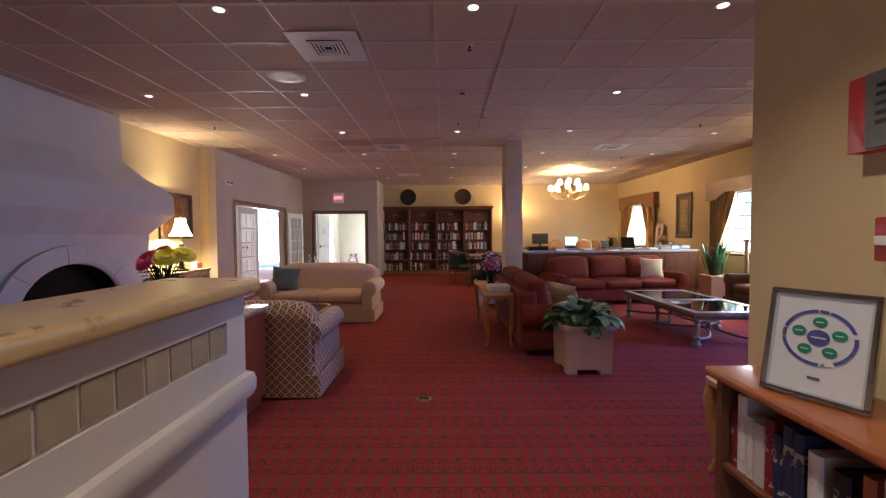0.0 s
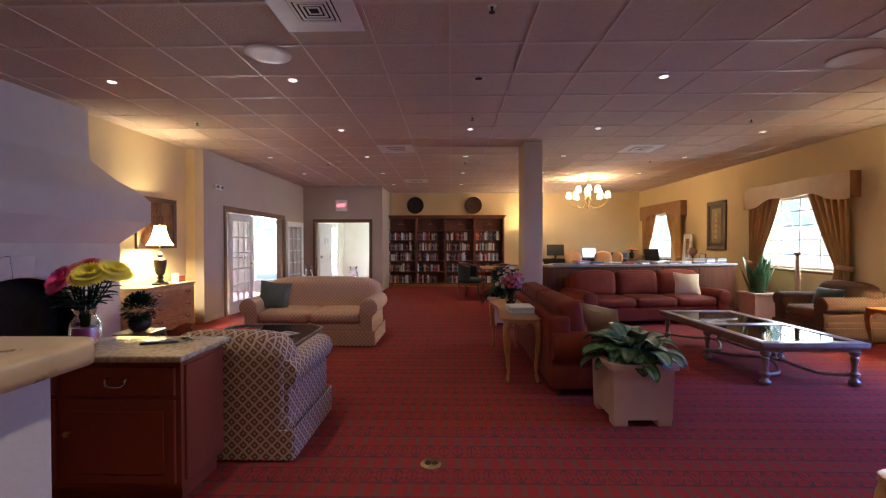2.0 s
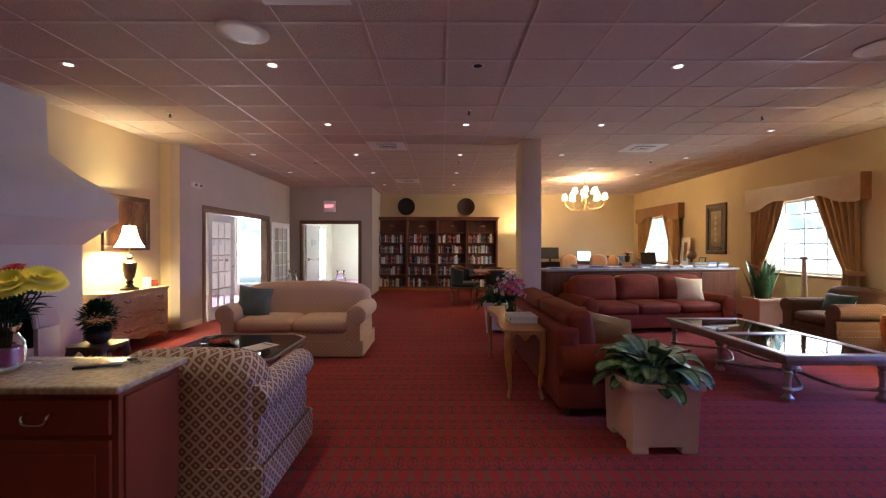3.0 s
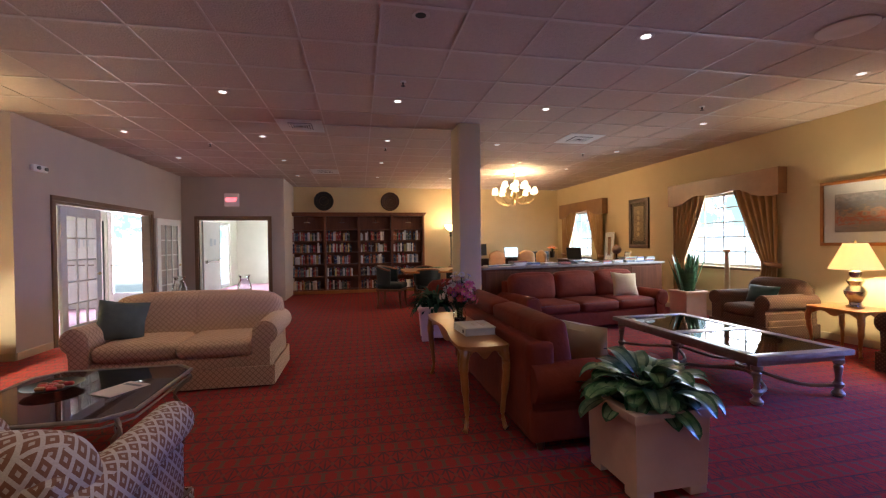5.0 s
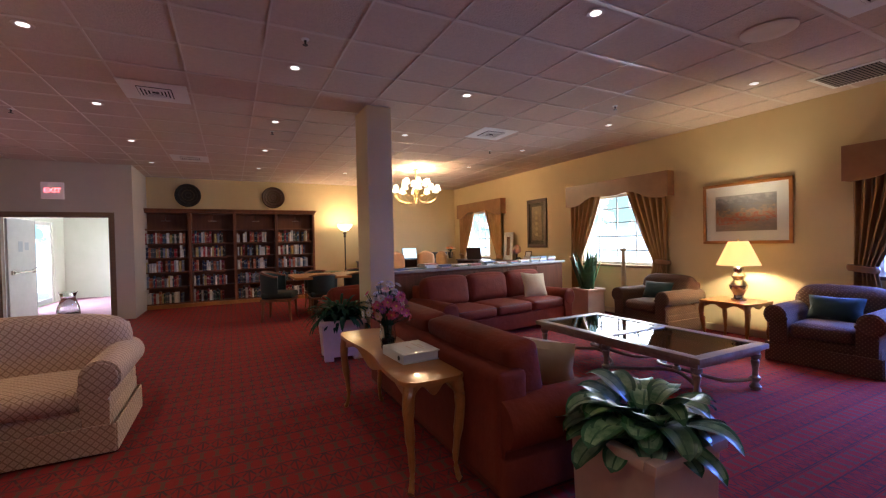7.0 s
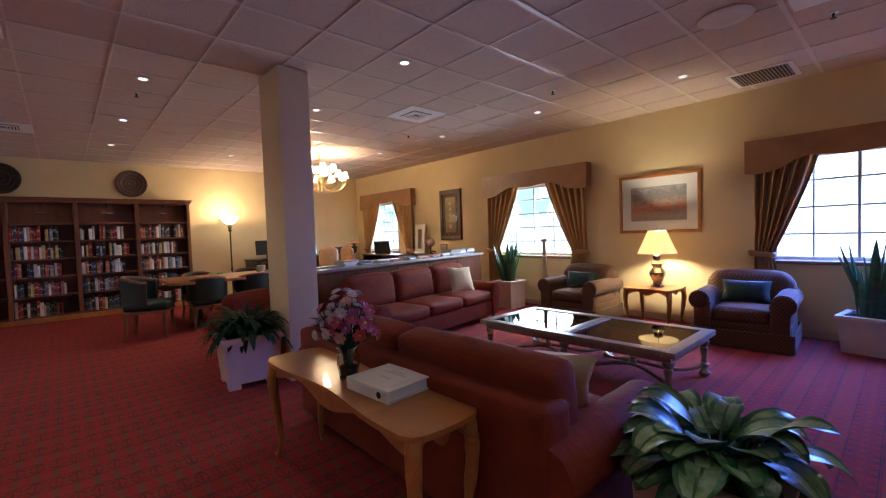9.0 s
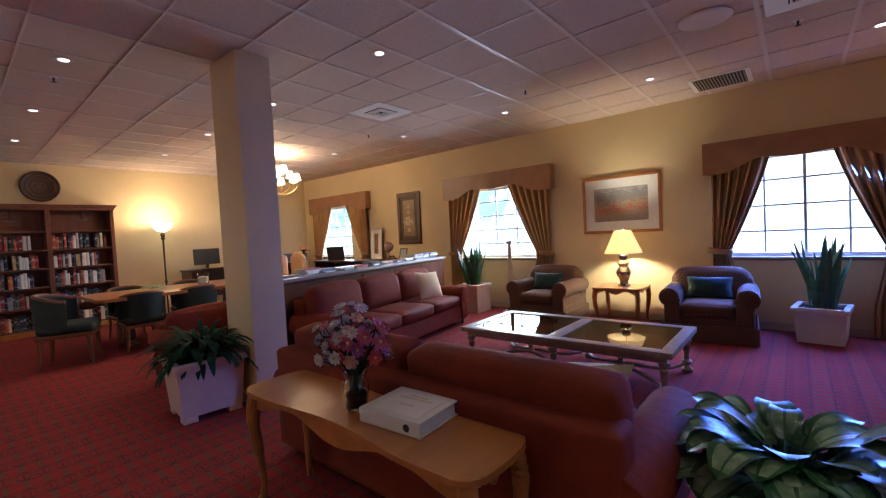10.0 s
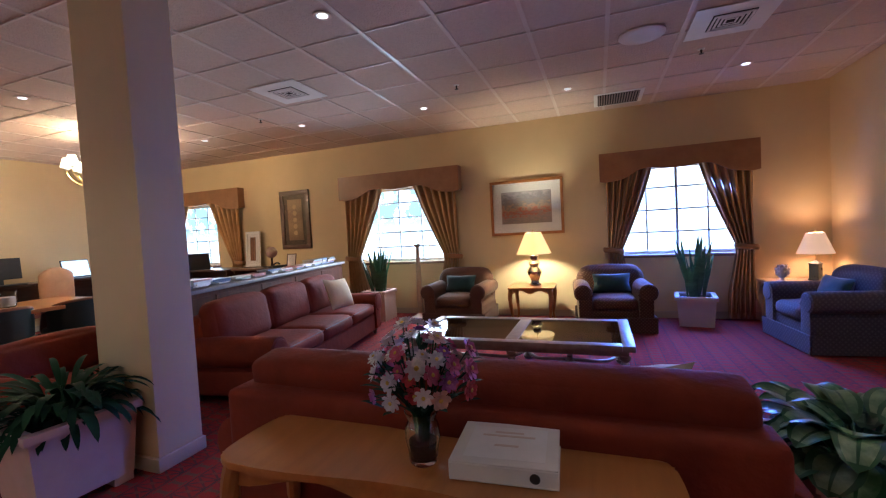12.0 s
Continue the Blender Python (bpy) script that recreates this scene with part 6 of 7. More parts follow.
for a0, a1, mt in ((95, 165, "sign_blue"), (20, 75, "sign_blue"), (-60, 10, "sign_blue"), (190, 285, "sign_blue"), (-85, -65, "white"), (78, 92, "grey_plastic"), (168, 187, "grey_plastic")):
    pts = arc(0, CZ, 0.092, a0, a1, 14, 0.084) + arc(0, CZ, 0.083, a1, a0, 14, 0.075)
    part("ring_segment", slab(B(), pts, 0.0075, 0.009, UPX), M[mt], sg)
disc(0.028, 0, CZ, -0.0075, M["sign_blue"], "disc", 0.024)
for k in range(5):
    a = radians(90 + 72 * k)
    disc(0.018, 0.052 * math.cos(a), CZ + 0.047 * math.sin(a), -0.0075, M["sign_green"], "disc", 0.015)
    part("text_bar", box(B(), 0.052 * math.cos(a) - 0.009, -0.0105, CZ + 0.047 * math.sin(a) - 0.0015, 0.052 * math.cos(a) + 0.009, -0.0092, CZ + 0.047 * math.sin(a) + 0.0015), M["white"], sg)
part("text_bar", box(B(), -0.018, -0.0105, CZ - 0.002, 0.018, -0.0092, CZ + 0.002), M["white"], sg)
part("text_bar", box(B(), -0.015, -0.0085, 0.062, 0.015, -0.0065, 0.070), M["grey_plastic"], sg)

# ---- dresser and what stands on it ----
dr = thing("dresser", pose(-4.45, 7.22, 0, 0, 0, 90), "limed wooden dresser with three carved bombe drawers", "dresser")
DW, DD, DH = 1.2, 0.44, 0.80
M["limed"] = wood("limed_pinkish_wood", (0.34, 0.20, 0.12), (0.46, 0.30, 0.20), 0.5, 4, (3, 3, 3))
part("body", box(B(), -DW / 2 + 0.03, -DD / 2 + 0.03, 0.14, DW / 2 - 0.03, DD / 2, DH - 0.03, 0.01), M["limed"], dr)
part("top", slab(B(), serpentine(DW / 2, DD / 2, 0.02), DH - 0.03, DH, bevel=0.008), M["limed"], dr)
for k in range(3):
    z0 = 0.17 + k * 0.20
    bm = B()
    n = 14
    prof = [(-DW / 2 + 0.05 + (DW - 0.1) * i / n, -DD / 2 + 0.03 - 0.028 * math.sin(math.pi * i / n) - 0.014 * math.sin(3 * math.pi * i / n)) for i in range(n + 1)] + [(DW / 2 - 0.05, -DD / 2 + 0.032), (-DW / 2 + 0.05, -DD / 2 + 0.032)]
    slab(bm, prof, z0, z0 + 0.185, bevel=0.006)
    d = part("drawer", bm, M["limed"], dr)
    for q in range(3):
        part("carved_ridge", tube(B(), [(-DW / 2 + 0.06 + (DW - 0.12) * i / 40, -DD / 2 + 0.026 - 0.028 * math.sin(math.pi * i / 40) - 0.014 * math.sin(3 * math.pi * i / 40), z0 + 0.035 + 0.056 * q + 0.012 * math.sin(i * 0.75 + q)) for i in range(41)], 0.011, 6), M["limed"], d)
    for x in (-0.33, 0.33):
        part("drawer_pull", tube(B(), curve_pts([(x - 0.05, -DD / 2 - 0.0, z0 + 0.11), (x - 0.03, -DD / 2 - 0.035, z0 + 0.085), (x + 0.03, -DD / 2 - 0.035, z0 + 0.085), (x + 0.05, -DD / 2 - 0.0, z0 + 0.11)], 3), 0.006, 6), M["bronze"], d)
for x in (-DW / 2 + 0.06, DW / 2 - 0.06):
    for y in (-DD / 2 + 0.06, DD / 2 - 0.06):
        part("leg", cabriole(B(), x, y, 0.16, 1 if x > 0 else -1, 1 if y > 0 else -1, 0.03), M["limed"], dr)
part("apron", apron(B(), -DW / 2 + 0.06, DW / 2 - 0.06, 0.17, 0.07, 0.02, "x", -DD / 2 + 0.04), M["limed"], dr)
for y, w, hh, mt in ((7.55, 0.10, 0.15, "white"), (7.68, 0.14, 0.10, "cherry")):
    gc = thing("greeting_card", pose(-4.42, y, 0.801, 0, 0, 70), "small standing card on the dresser", "card", "cards on the dresser")
    part("front", box(B(), -w / 2, -0.02, 0, w / 2, -0.018, hh), M[mt], gc)
    part("back", box(B(), -w / 2, 0.018, 0, w / 2, 0.02, hh), M["white"], gc)

# ---- topiary on the low table ----
tp = thing("potted_topiary", pose(-3.35, 5.35, 0.471), "small dark clipped shrub in a round black pot", "plant")
part("pot", lathe(B(), [(0.06, 0), (0.10, 0.04), (0.11, 0.08), (0.10, 0.11), (0.085, 0.13), (0.09, 0.14), (0.08, 0.135), (0.0, 0.12)], seg=22), M["iron"], tp)
bm = B()
rnd = random.Random(2)
for i in range(800):
    v = Vector((rnd.gauss(0, 1), rnd.gauss(0, 1), rnd.gauss(0, 1))).normalized()
    p = Vector((0, 0, 0.25)) + Vector((v.x * 0.16, v.y * 0.16, v.z * 0.16)) * rnd.uniform(0.55, 1.0)
    leaf_blade(bm, p, v + Vector((0, 0, 0.3)), 0.05, 0.03, 0.5, 0.2, 2)
part("foliage", bm, M["dark_leaf"], tp, angle=180)


# ---- flowers ----
def flower(bm, at, d, r, petals, layers, mats, droop=0.2, width=0.5):
    """A blossom of single petals round a button; mats are indices of petal and button."""
    d = Vector(d).normalized()
    s = d.cross(Vector((0.3, 0.2, 1)))
    s.normalize()
    t = s.cross(d)
    at = Vector(at)
    for k in range(layers):
        rr = r * (1 - 0.17 * k)
        for i in range(petals):
            a = 2 * math.pi * (i + 0.5 * k) / petals
            o = (math.cos(a) * s + math.sin(a) * t)
            side = d.cross(o).normalized() * rr * width * 0.5
            up = d * (0.2 + 0.42 * k)
            p0, p1, p2 = at, at + (o + up * 0.6).normalized() * rr * 0.6, at + (o + up - Vector((0, 0, droop))).normalized() * rr
            vs = [bm.verts.new(p0), bm.verts.new(p1 - side), bm.verts.new(p1 + (p2 - p1) * 0.7 - side * 0.8), bm.verts.new(p2), bm.verts.new(p1 + (p2 - p1) * 0.7 + side * 0.8), bm.verts.new(p1 + side)]
            f = bm.faces.new(vs)
            f.material_index = mats[0]
    c = [bm.verts.new(at + d * 0.012 + (math.cos(a) * s + math.sin(a) * t) * r * 0.2) for a in [i * math.pi / 4 for i in range(8)]]
    tip = bm.verts.new(at + d * (0.012 + r * 0.12))
    for i in range(8):
        bm.faces.new((c[i], c[(i + 1) % 8], tip)).material_index = mats[1]


def petal_mat(name, a, b):
    return surface(name, a, b, 20, 0.6, bump=0.05, sheen=0.2)


PET = {k: petal_mat(k + "_petal", a, b) for k, a, b in (("white", (0.75, 0.68, 0.66), (0.8, 0.74, 0.72)), ("pink", (0.58, 0.08, 0.17), (0.68, 0.16, 0.25)), ("coral", (0.60, 0.045, 0.06), (0.68, 0.09, 0.09)), ("mauve", (0.34, 0.07, 0.30), (0.44, 0.14, 0.40)), ("peach", (0.72, 0.40, 0.30), (0.78, 0.48, 0.36)),
                                                          ("yellow", (0.85, 0.70, 0.03), (0.9, 0.78, 0.08)), ("magenta", (0.80, 0.02, 0.22), (0.85, 0.05, 0.30)), ("orange", (0.85, 0.22, 0.04), (0.88, 0.32, 0.08)), ("red", (0.55, 0.015, 0.04), (0.62, 0.03, 0.06)), ("button", (0.65, 0.45, 0.06), (0.7, 0.5, 0.1)))}
STEM = M["dark_leaf"]

va = thing("vase_of_flowers", pose(0.76, 5.86, 0.656), "glass vase of pink, white and red silk flowers on the console", "flowers")
part("vase", lathe(B(), [(0.045, 0), (0.050, 0.008), (0.052, 0.04), (0.062, 0.09), (0.058, 0.125), (0.048, 0.15), (0.060, 0.18), (0.057, 0.18), (0.045, 0.15), (0.054, 0.125), (0.058, 0.09), (0.047, 0.03), (0.0, 0.015)], seg=24), M["clear"], va)
part("filling", lathe(B(), [(0.042, 0.017), (0.045, 0.045), (0.050, 0.075), (0, 0.078)], seg=16), M["soil"], va)
rnd = random.Random(11)
N_BLOOM = 62
for i in range(N_BLOOM):
    z = 1 - 1.5 * (i + 0.5) / N_BLOOM
    a = i * 2.39996
    rr = math.sqrt(1 - z * z)
    v = Vector((rr * math.cos(a), rr * math.sin(a), z))
    at = Vector((0, 0, 0.315)) + Vector((v.x * 0.155, v.y * 0.17, v.z * 0.155)) * rnd.uniform(0.62, 1.2)
    kind = rnd.choice(["white", "white", "white", "white", "pink", "pink", "coral", "peach", "mauve", "pink"])
    bm = B()
    flower(bm, at, v + Vector((rnd.uniform(-0.4, 0.4), rnd.uniform(-0.4, 0.4), 0.2)), rnd.uniform(0.028, 0.042), 8 if kind in ("white", "mauve") else 6, 3, (0, 1), 0.1, 0.44 if kind in ("white", "mauve") else 0.62)
    part("blossom", bm, [PET[kind], PET["button"]], va, smooth=False)
    bm = B()
    tube(bm, curve_pts([(0.02 * math.cos(a), 0.02 * math.sin(a), 0.03), (0.03 * math.cos(a), 0.03 * math.sin(a), 0.17), tuple(at)], 3), 0.0025, 4)
    leaf_blade(bm, at * 0.82, (math.cos(a), math.sin(a), 0.5), 0.085, 0.026, 0.6, 0.2, 4)
    part("stem", bm, STEM, va, angle=180)

vb = thing("vase_of_flowers", pose(-2.11, 3.27, 0.823), "pink-tinted glass vase with bright yellow, magenta and orange blooms", "flowers")
part("vase", lathe(B(), [(0.05, 0), (0.068, 0.02), (0.077, 0.08), (0.072, 0.13), (0.047, 0.175), (0.05, 0.2), (0.064, 0.215), (0.06, 0.213), (0.044, 0.177), (0.068, 0.128), (0.070, 0.03), (0, 0.02)], seg=24), M["clear"], vb)
part("coloured_water", lathe(B(), [(0.062, 0.026), (0.066, 0.06), (0.062, 0.105), (0, 0.106)], seg=22), M["ruby"], vb)
for kind, at, d, r, n, lay in (("yellow", (0.07, -0.05, 0.34), (0.2, -0.5, 0.8), 0.115, 26, 5), ("yellow", (0.15, 0.03, 0.355), (0.5, -0.2, 0.9), 0.115, 26, 5), ("magenta", (-0.06, -0.08, 0.315), (-0.3, -0.8, 0.7), 0.11, 24, 5), ("orange", (-0.10, 0.03, 0.35), (-0.4, -0.3, 0.9), 0.115, 24, 5), ("red", (-0.02, 0.06, 0.40), (0, -0.3, 1), 0.075, 18, 5), ("white", (0.03, 0.12, 0.34), (0.1, 0.5, 0.8), 0.06, 16, 2)):
    bm = B()
    flower(bm, (at[0], at[1], at[2] + 0.075), d, r * 0.95, n + 10, lay + 1, (0, 1), 0.28, 0.15)
    part("blossom", bm, [PET[kind], PET["button"] if kind != "yellow" else PET["yellow"]], vb, smooth=False)
bm = B()
for i in range(46):
    a = i * 2.4
    r = 0.13 * (i % 4 + 1) / 4
    if i % 2:
        tube(bm, curve_pts([(0.015 * math.cos(a), 0.015 * math.sin(a), 0.03), (0.025 * math.cos(a), 0.025 * math.sin(a), 0.17), (r * math.cos(a), r * math.sin(a), 0.36)], 3), 0.004, 5)
    leaf_blade(bm, (r * 0.6 * math.cos(a), r * 0.6 * math.sin(a), 0.23 + 0.03 * (i % 5)), (math.cos(a), math.sin(a), 0.35), 0.12, 0.05, 0.9, 0.2, 5)
part("greenery", bm, STEM, vb, angle=180)

# ---- small things on the tables ----
bi = thing("ring_binder", pose(0.83, 5.58, 0.657, 0, 0, 4), "thick white ring binder lying on the console table", "binder")
part("cover", box(B(), -0.14, -0.17, 0, 0.14, 0.17, 0.006, 0.002, 1), M["binder"], bi)
part("cover", box(B(), -0.14, -0.17, 0.056, 0.14, 0.17, 0.062, 0.002, 1), M["binder"], bi)
part("spine", box(B(), -0.1405, -0.17, 0.0062, -0.1345, 0.17, 0.0558, 0.002, 1), M["binder"], bi)
part("pages", box(B(), -0.13, -0.155, 0.0065, 0.125, 0.155, 0.05), M["white"], bi)
part("label_sheet", box(B(), -0.105, -0.13, 0.0622, 0.105, 0.13, 0.0632), M["white"], bi)
for k, (w, y) in enumerate(((0.05, 0.07), (0.09, 0.045), (0.04, -0.02))):
    part("text_bar", box(B(), -0.004 + y - 0.004, -w, 0.0633, 0.004 + y, w, 0.0637), M["grid"], bi)
part("finger_ring", lathe(B(), [(0.010, -0.001), (0.016, -0.002), (0.016, 0.001)], seg=14, m=pose(-0.141, -0.10, 0.031, 0, 90, 0)), M["iron"], bi)

ph = thing("mobile_phone", pose(-1.74, 3.30, 0.8235, 0, 0, 20), "dark folding phone lying open on the granite top", "phone")
part("body", box(B(), -0.05, -0.03, 0, 0.05, 0.03, 0.012, 0.005, 2), M["black"], ph)
part("lid", box(B(), 0.052, -0.03, 0.002, 0.15, 0.03, 0.012, 0.005, 2), M["grey_plastic"], ph)
ky = thing("bunch_of_keys", pose(-1.58, 3.40, 0.8235, 0, 0, -20), "bunch of keys on a ring on the granite top", "keys")
part("key_ring", tube(B(), [(0.02 * math.cos(a), 0.02 * math.sin(a), 0.004) for a in [i * math.pi / 8 for i in range(17)]], 0.0015, 5), M["silver"], ky)
for k in range(4):
    a = -1.2 + 0.5 * k
    c, s = math.cos(a), math.sin(a)
    bm = B()
    slab(bm, arc(0.032, 0, 0.012, 25, 335, 10), 0.001, 0.003)
    box(bm, 0.043, -0.0035, 0.001, 0.078, 0.0035, 0.003)
    bmesh.ops.rotate(bm, verts=bm.verts, cent=(0, 0, 0), matrix=Matrix.Rotation(a, 3, "Z"))
    part("key", bm, M["silver"], ky)
part("fob", box(B(), -0.06, 0.0, 0, -0.02, 0.03, 0.014, 0.006), M["black"], ky)

bw = thing("decorative_bowl", pose(-2.27, 5.52, 0.419), "shallow dark bowl with red pods on the glass table", "bowl")
part("dish", lathe(B(), [(0.06, 0), (0.10, 0.008), (0.17, 0.035), (0.175, 0.04), (0.165, 0.036), (0.09, 0.014), (0, 0.01)], seg=28), M["iron"], bw)
for i in range(11):
    a, r = i * 2.4, 0.03 * math.sqrt(i)
    part("pod", cushion(B(), r * math.cos(a), r * math.sin(a), 0.032, 0.06, 0.035, 0.03, 0.014, 4, 0.1, None), M["cherry"] if i % 2 else M["red_plastic"], bw)
mg = thing("magazine", pose(-1.80, 5.42, 0.419, 0, 0, -30), "pale magazine lying on the glass table", "magazine")
part("cover", box(B(), -0.105, -0.14, 0, 0.105, 0.14, 0.006, 0.002, 1), M["grid"], mg)
part("title_bar", box(B(), -0.08, 0.07, 0.006, 0.08, 0.10, 0.0068), M["grey_plastic"], mg)
bp_ = thing("floor_box_cover", pose(-0.08, 3.52, 0.0), "round brass floor outlet cover set in the carpet", "floor outlet")
part("plate", lathe(B(), [(0.0, 0.006), (0.062, 0.006), (0.068, 0.002), (0.068, 0.0)][::-1], seg=28), M["brass"], bp_)
part("cap", lathe(B(), [(0.0, 0.010), (0.02, 0.010), (0.021, 0.006)][::-1], -0.02, 0, 0, 16), M["bronze"], bp_)
part("cap", lathe(B(), [(0.0, 0.010), (0.02, 0.010), (0.021, 0.006)][::-1], 0.026, 0, 0, 16), M["bronze"], bp_)

pd = thing("pedestal", pose(5.98, 8.15, 0), "slender pale turned pedestal in front of the window", "pedestal")
part("base", lathe(B(), [(0.15, 0), (0.155, 0.02), (0.12, 0.035), (0.07, 0.06), (0.045, 0.09)], seg=22), M["pale_oak"], pd)
part("shaft", lathe(B(), [(0.042, 0.085), (0.05, 0.3), (0.045, 0.7), (0.034, 1.05), (0.03, 1.2)], seg=18), M["pale_oak"], pd)
part("cap", lathe(B(), [(0.03, 1.2), (0.055, 1.225), (0.058, 1.25), (0.05, 1.262), (0, 1.264)], seg=18), M["pale_oak"], pd)

fi = thing("finial_ornament", pose(5.86, 3.12, 0.581), "pale carved artichoke ornament on the end table", "ornament")
part("foot", lathe(B(), [(0.05, 0), (0.052, 0.015), (0.025, 0.03), (0.02, 0.05)], seg=16), M["white_pot"], fi)
part("bud", lathe(B(), [(0.02, 0.05), (0.06, 0.09), (0.07, 0.13), (0.055, 0.18), (0.025, 0.215), (0, 0.225)], seg=18), M["white_pot"], fi)
for k in range(4):
    for i in range(8):
        a = 2 * math.pi * (i + 0.5 * (k % 2)) / 8
        r = (0.06, 0.072, 0.064, 0.044)[k]
        bm = B()
        leaf_blade(bm, (r * 0.92 * math.cos(a), r * 0.92 * math.sin(a), 0.075 + 0.034 * k), (math.cos(a) * 0.4, math.sin(a) * 0.4, 1), 0.05, 0.04, 0.0, -0.3, 4)
        part("scale", bm, M["white_pot"], fi, angle=180)

# ---- table and jars behind the cream sofa ----
leg_table("sofa_table", pose(-2.02, 8.16, 0), 1.5, 0.36, 0.72, M["oak"], "oak sofa table behind the cream sofa", drop=0.06)
for x in (-2.45, -1.66):
    j = thing("candle_jar", pose(x, 8.14, 0.721), "clear glass hurricane jar with dark fruit inside", "jar", "jars behind the sofa")
    part("glass", lathe(B(), [(0.055, 0), (0.06, 0.01), (0.09, 0.09), (0.085, 0.16), (0.055, 0.25), (0.06, 0.29), (0.074, 0.31), (0.071, 0.31), (0.052, 0.25), (0.082, 0.155), (0.086, 0.09), (0.05, 0.014), (0, 0.012)], seg=24), M["clear"], j)
    for i in range(9):
        a, r = i * 2.4, 0.019 * math.sqrt(i)
        part("fruit", cushion(B(), r * math.cos(a), r * math.sin(a), 0.062 + 0.016 * (i % 3), 0.046, 0.046, 0.042, 0.02, 4, 0.1), M["desk_wood"], j)

# ---- library: meeting table with chairs ----
mt_ = thing("meeting_table", pose(2.08, 12.15, 0), "long oak meeting table with rounded corners on two pedestals", "table")
tw, td = 1.22, 0.66
top = arc(tw - 0.12, td - 0.12, 0.12, 0, 90, 5) + arc(-tw + 0.12, td - 0.12, 0.12, 90, 180, 5) + arc(-tw + 0.12, -td + 0.12, 0.12, 180, 270, 5) + arc(tw - 0.12, -td + 0.12, 0.12, 270, 360, 5)
part("tabletop", slab(B(), top, 0.745, 0.79, bevel=0.01), M["oak"], mt_)
for x in (-0.75, 0.75):
    part("pedestal", lathe(B(), [(0.05, 0.05), (0.09, 0.12), (0.07, 0.25), (0.10, 0.45), (0.07, 0.65), (0.14, 0.744)], x, 0, 0, 18), M["desk_wood"], mt_)
    part("foot", box(B(), x - 0.05, -0.42, 0, x + 0.05, 0.42, 0.07, 0.02), M["desk_wood"], mt_)


def barrel_chair(m, leather, label, group, frame_mat):
    """Low barrel-backed chair, facing -y."""
    c = thing("tub_chair", m, label, "chair", group)
    part("seat", cushion(B(), 0, -0.02, 0.43, 0.5, 0.5, 0.11, 0.045, 8, 0.15), leather, c)
    bm = B()
    n = 22
    rows = []
    for z in (0.46, 0.56, 0.66, 0.76, 0.80):
        row = []
        for i in range(n + 1):
            a = math.pi * (-0.06 + 1.12 * i / n)
            top_ = 1 - 0.22 * (1 - math.sin(max(0, min(math.pi, a)))) ** 1.2
            zz = 0.46 + (z - 0.46) * top_
            r = 0.285 + 0.03 * (z - 0.46)
            row.append((r * math.cos(a), 0.0 + r * math.sin(a), zz))
        rows.append(row)
    outer = [[bm.verts.new(p) for p in r] for r in rows]
    inner = [[bm.verts.new((p[0] * 0.82, p[1] * 0.82, p[2])) for p in r] for r in rows]
    for g, fl_ in ((outer, 0), (inner, 1)):
        for a, b in zip(g, g[1:]):
            for i in range(n):
                q = (a[i], a[i + 1], b[i + 1], b[i])
                bm.faces.new(q[::-1] if fl_ else q)
    for i in range(n):
        bm.faces.new((outer[-1][i], outer[-1][i + 1], inner[-1][i + 1], inner[-1][i]))
        bm.faces.new((outer[0][i + 1], outer[0][i], inner[0][i], inner[0][i + 1]))
    for i in (0, n):
        for k in range(len(rows) - 1):
            bm.faces.new((outer[k][i], outer[k + 1][i], inner[k + 1][i], inner[k][i]))
    part("backrest", bm, leather, c, angle=60)
    part("top_rail", tube(B(), [((p[0] * 0.91), p[1] * 0.91, p[2] + 0.008) for p in rows[-1]], 0.024, 8), frame_mat, c)
    part("seat_frame", box(B(), -0.25, -0.26, 0.33, 0.25, 0.24, 0.375, 0.01), frame_mat, c)
    for x in (-0.22, 0.22):
        for y in (-0.22, 0.2):
            part("leg", tube(B(), [(x, y, 0.335), (x * 1.02, y * 1.02, 0.15), (x * 1.1, y * 1.12, 0.0)], [0.026, 0.022, 0.015], 8), frame_mat, c)
    return c


M["green_leather"] = surface("dark_green_leather", (0.007, 0.018, 0.016), (0.011, 0.026, 0.023), 8, 0.55, bump=0.2)
M["tan_leather"] = surface("tan_leather", (0.42, 0.24, 0.12), (0.50, 0.30, 0.16), 8, 0.5, bump=0.15)
base_chair = barrel_chair(pose(0.56, 11.62, 0, 0, 0, 70) @ Matrix.Scale(1.14, 4), M["green_leather"], "dark green leather tub chair at the meeting table", "meeting chairs", M["bookcase_wood"])
for m in (pose(1.4, 11.70, 0, 0, 0, 178), pose(2.15, 11.72, 0, 0, 0, 184), pose(2.9, 11.70, 0, 0, 0, 180), pose(1.5, 12.75, 0, 0, 0, 2), pose(2.4, 12.75, 0, 0, 0, -4)):
    copy_thing(base_chair, m @ Matrix.Scale(0.90, 4))
tj = thing("glass_jar", pose(2.45, 12.2, 0.791), "clear glass jar with wrapped sweets on the meeting table", "jar")
part("glass", lathe(B(), [(0.07, 0), (0.085, 0.02), (0.095, 0.10), (0.09, 0.17), (0.10, 0.2), (0.096, 0.2), (0.085, 0.17), (0.088, 0.1), (0.075, 0.02), (0, 0.015)], seg=22), M["clear"], tj)
part("filling", lathe(B(), [(0.07, 0.02), (0.082, 0.06), (0.08, 0.13), (0, 0.14)], seg=18), M["white"], tj)
gl = thing("trailing_plant", pose(1.75, 12.35, 0.791), "small green trailing plant lying on the table", "plant")
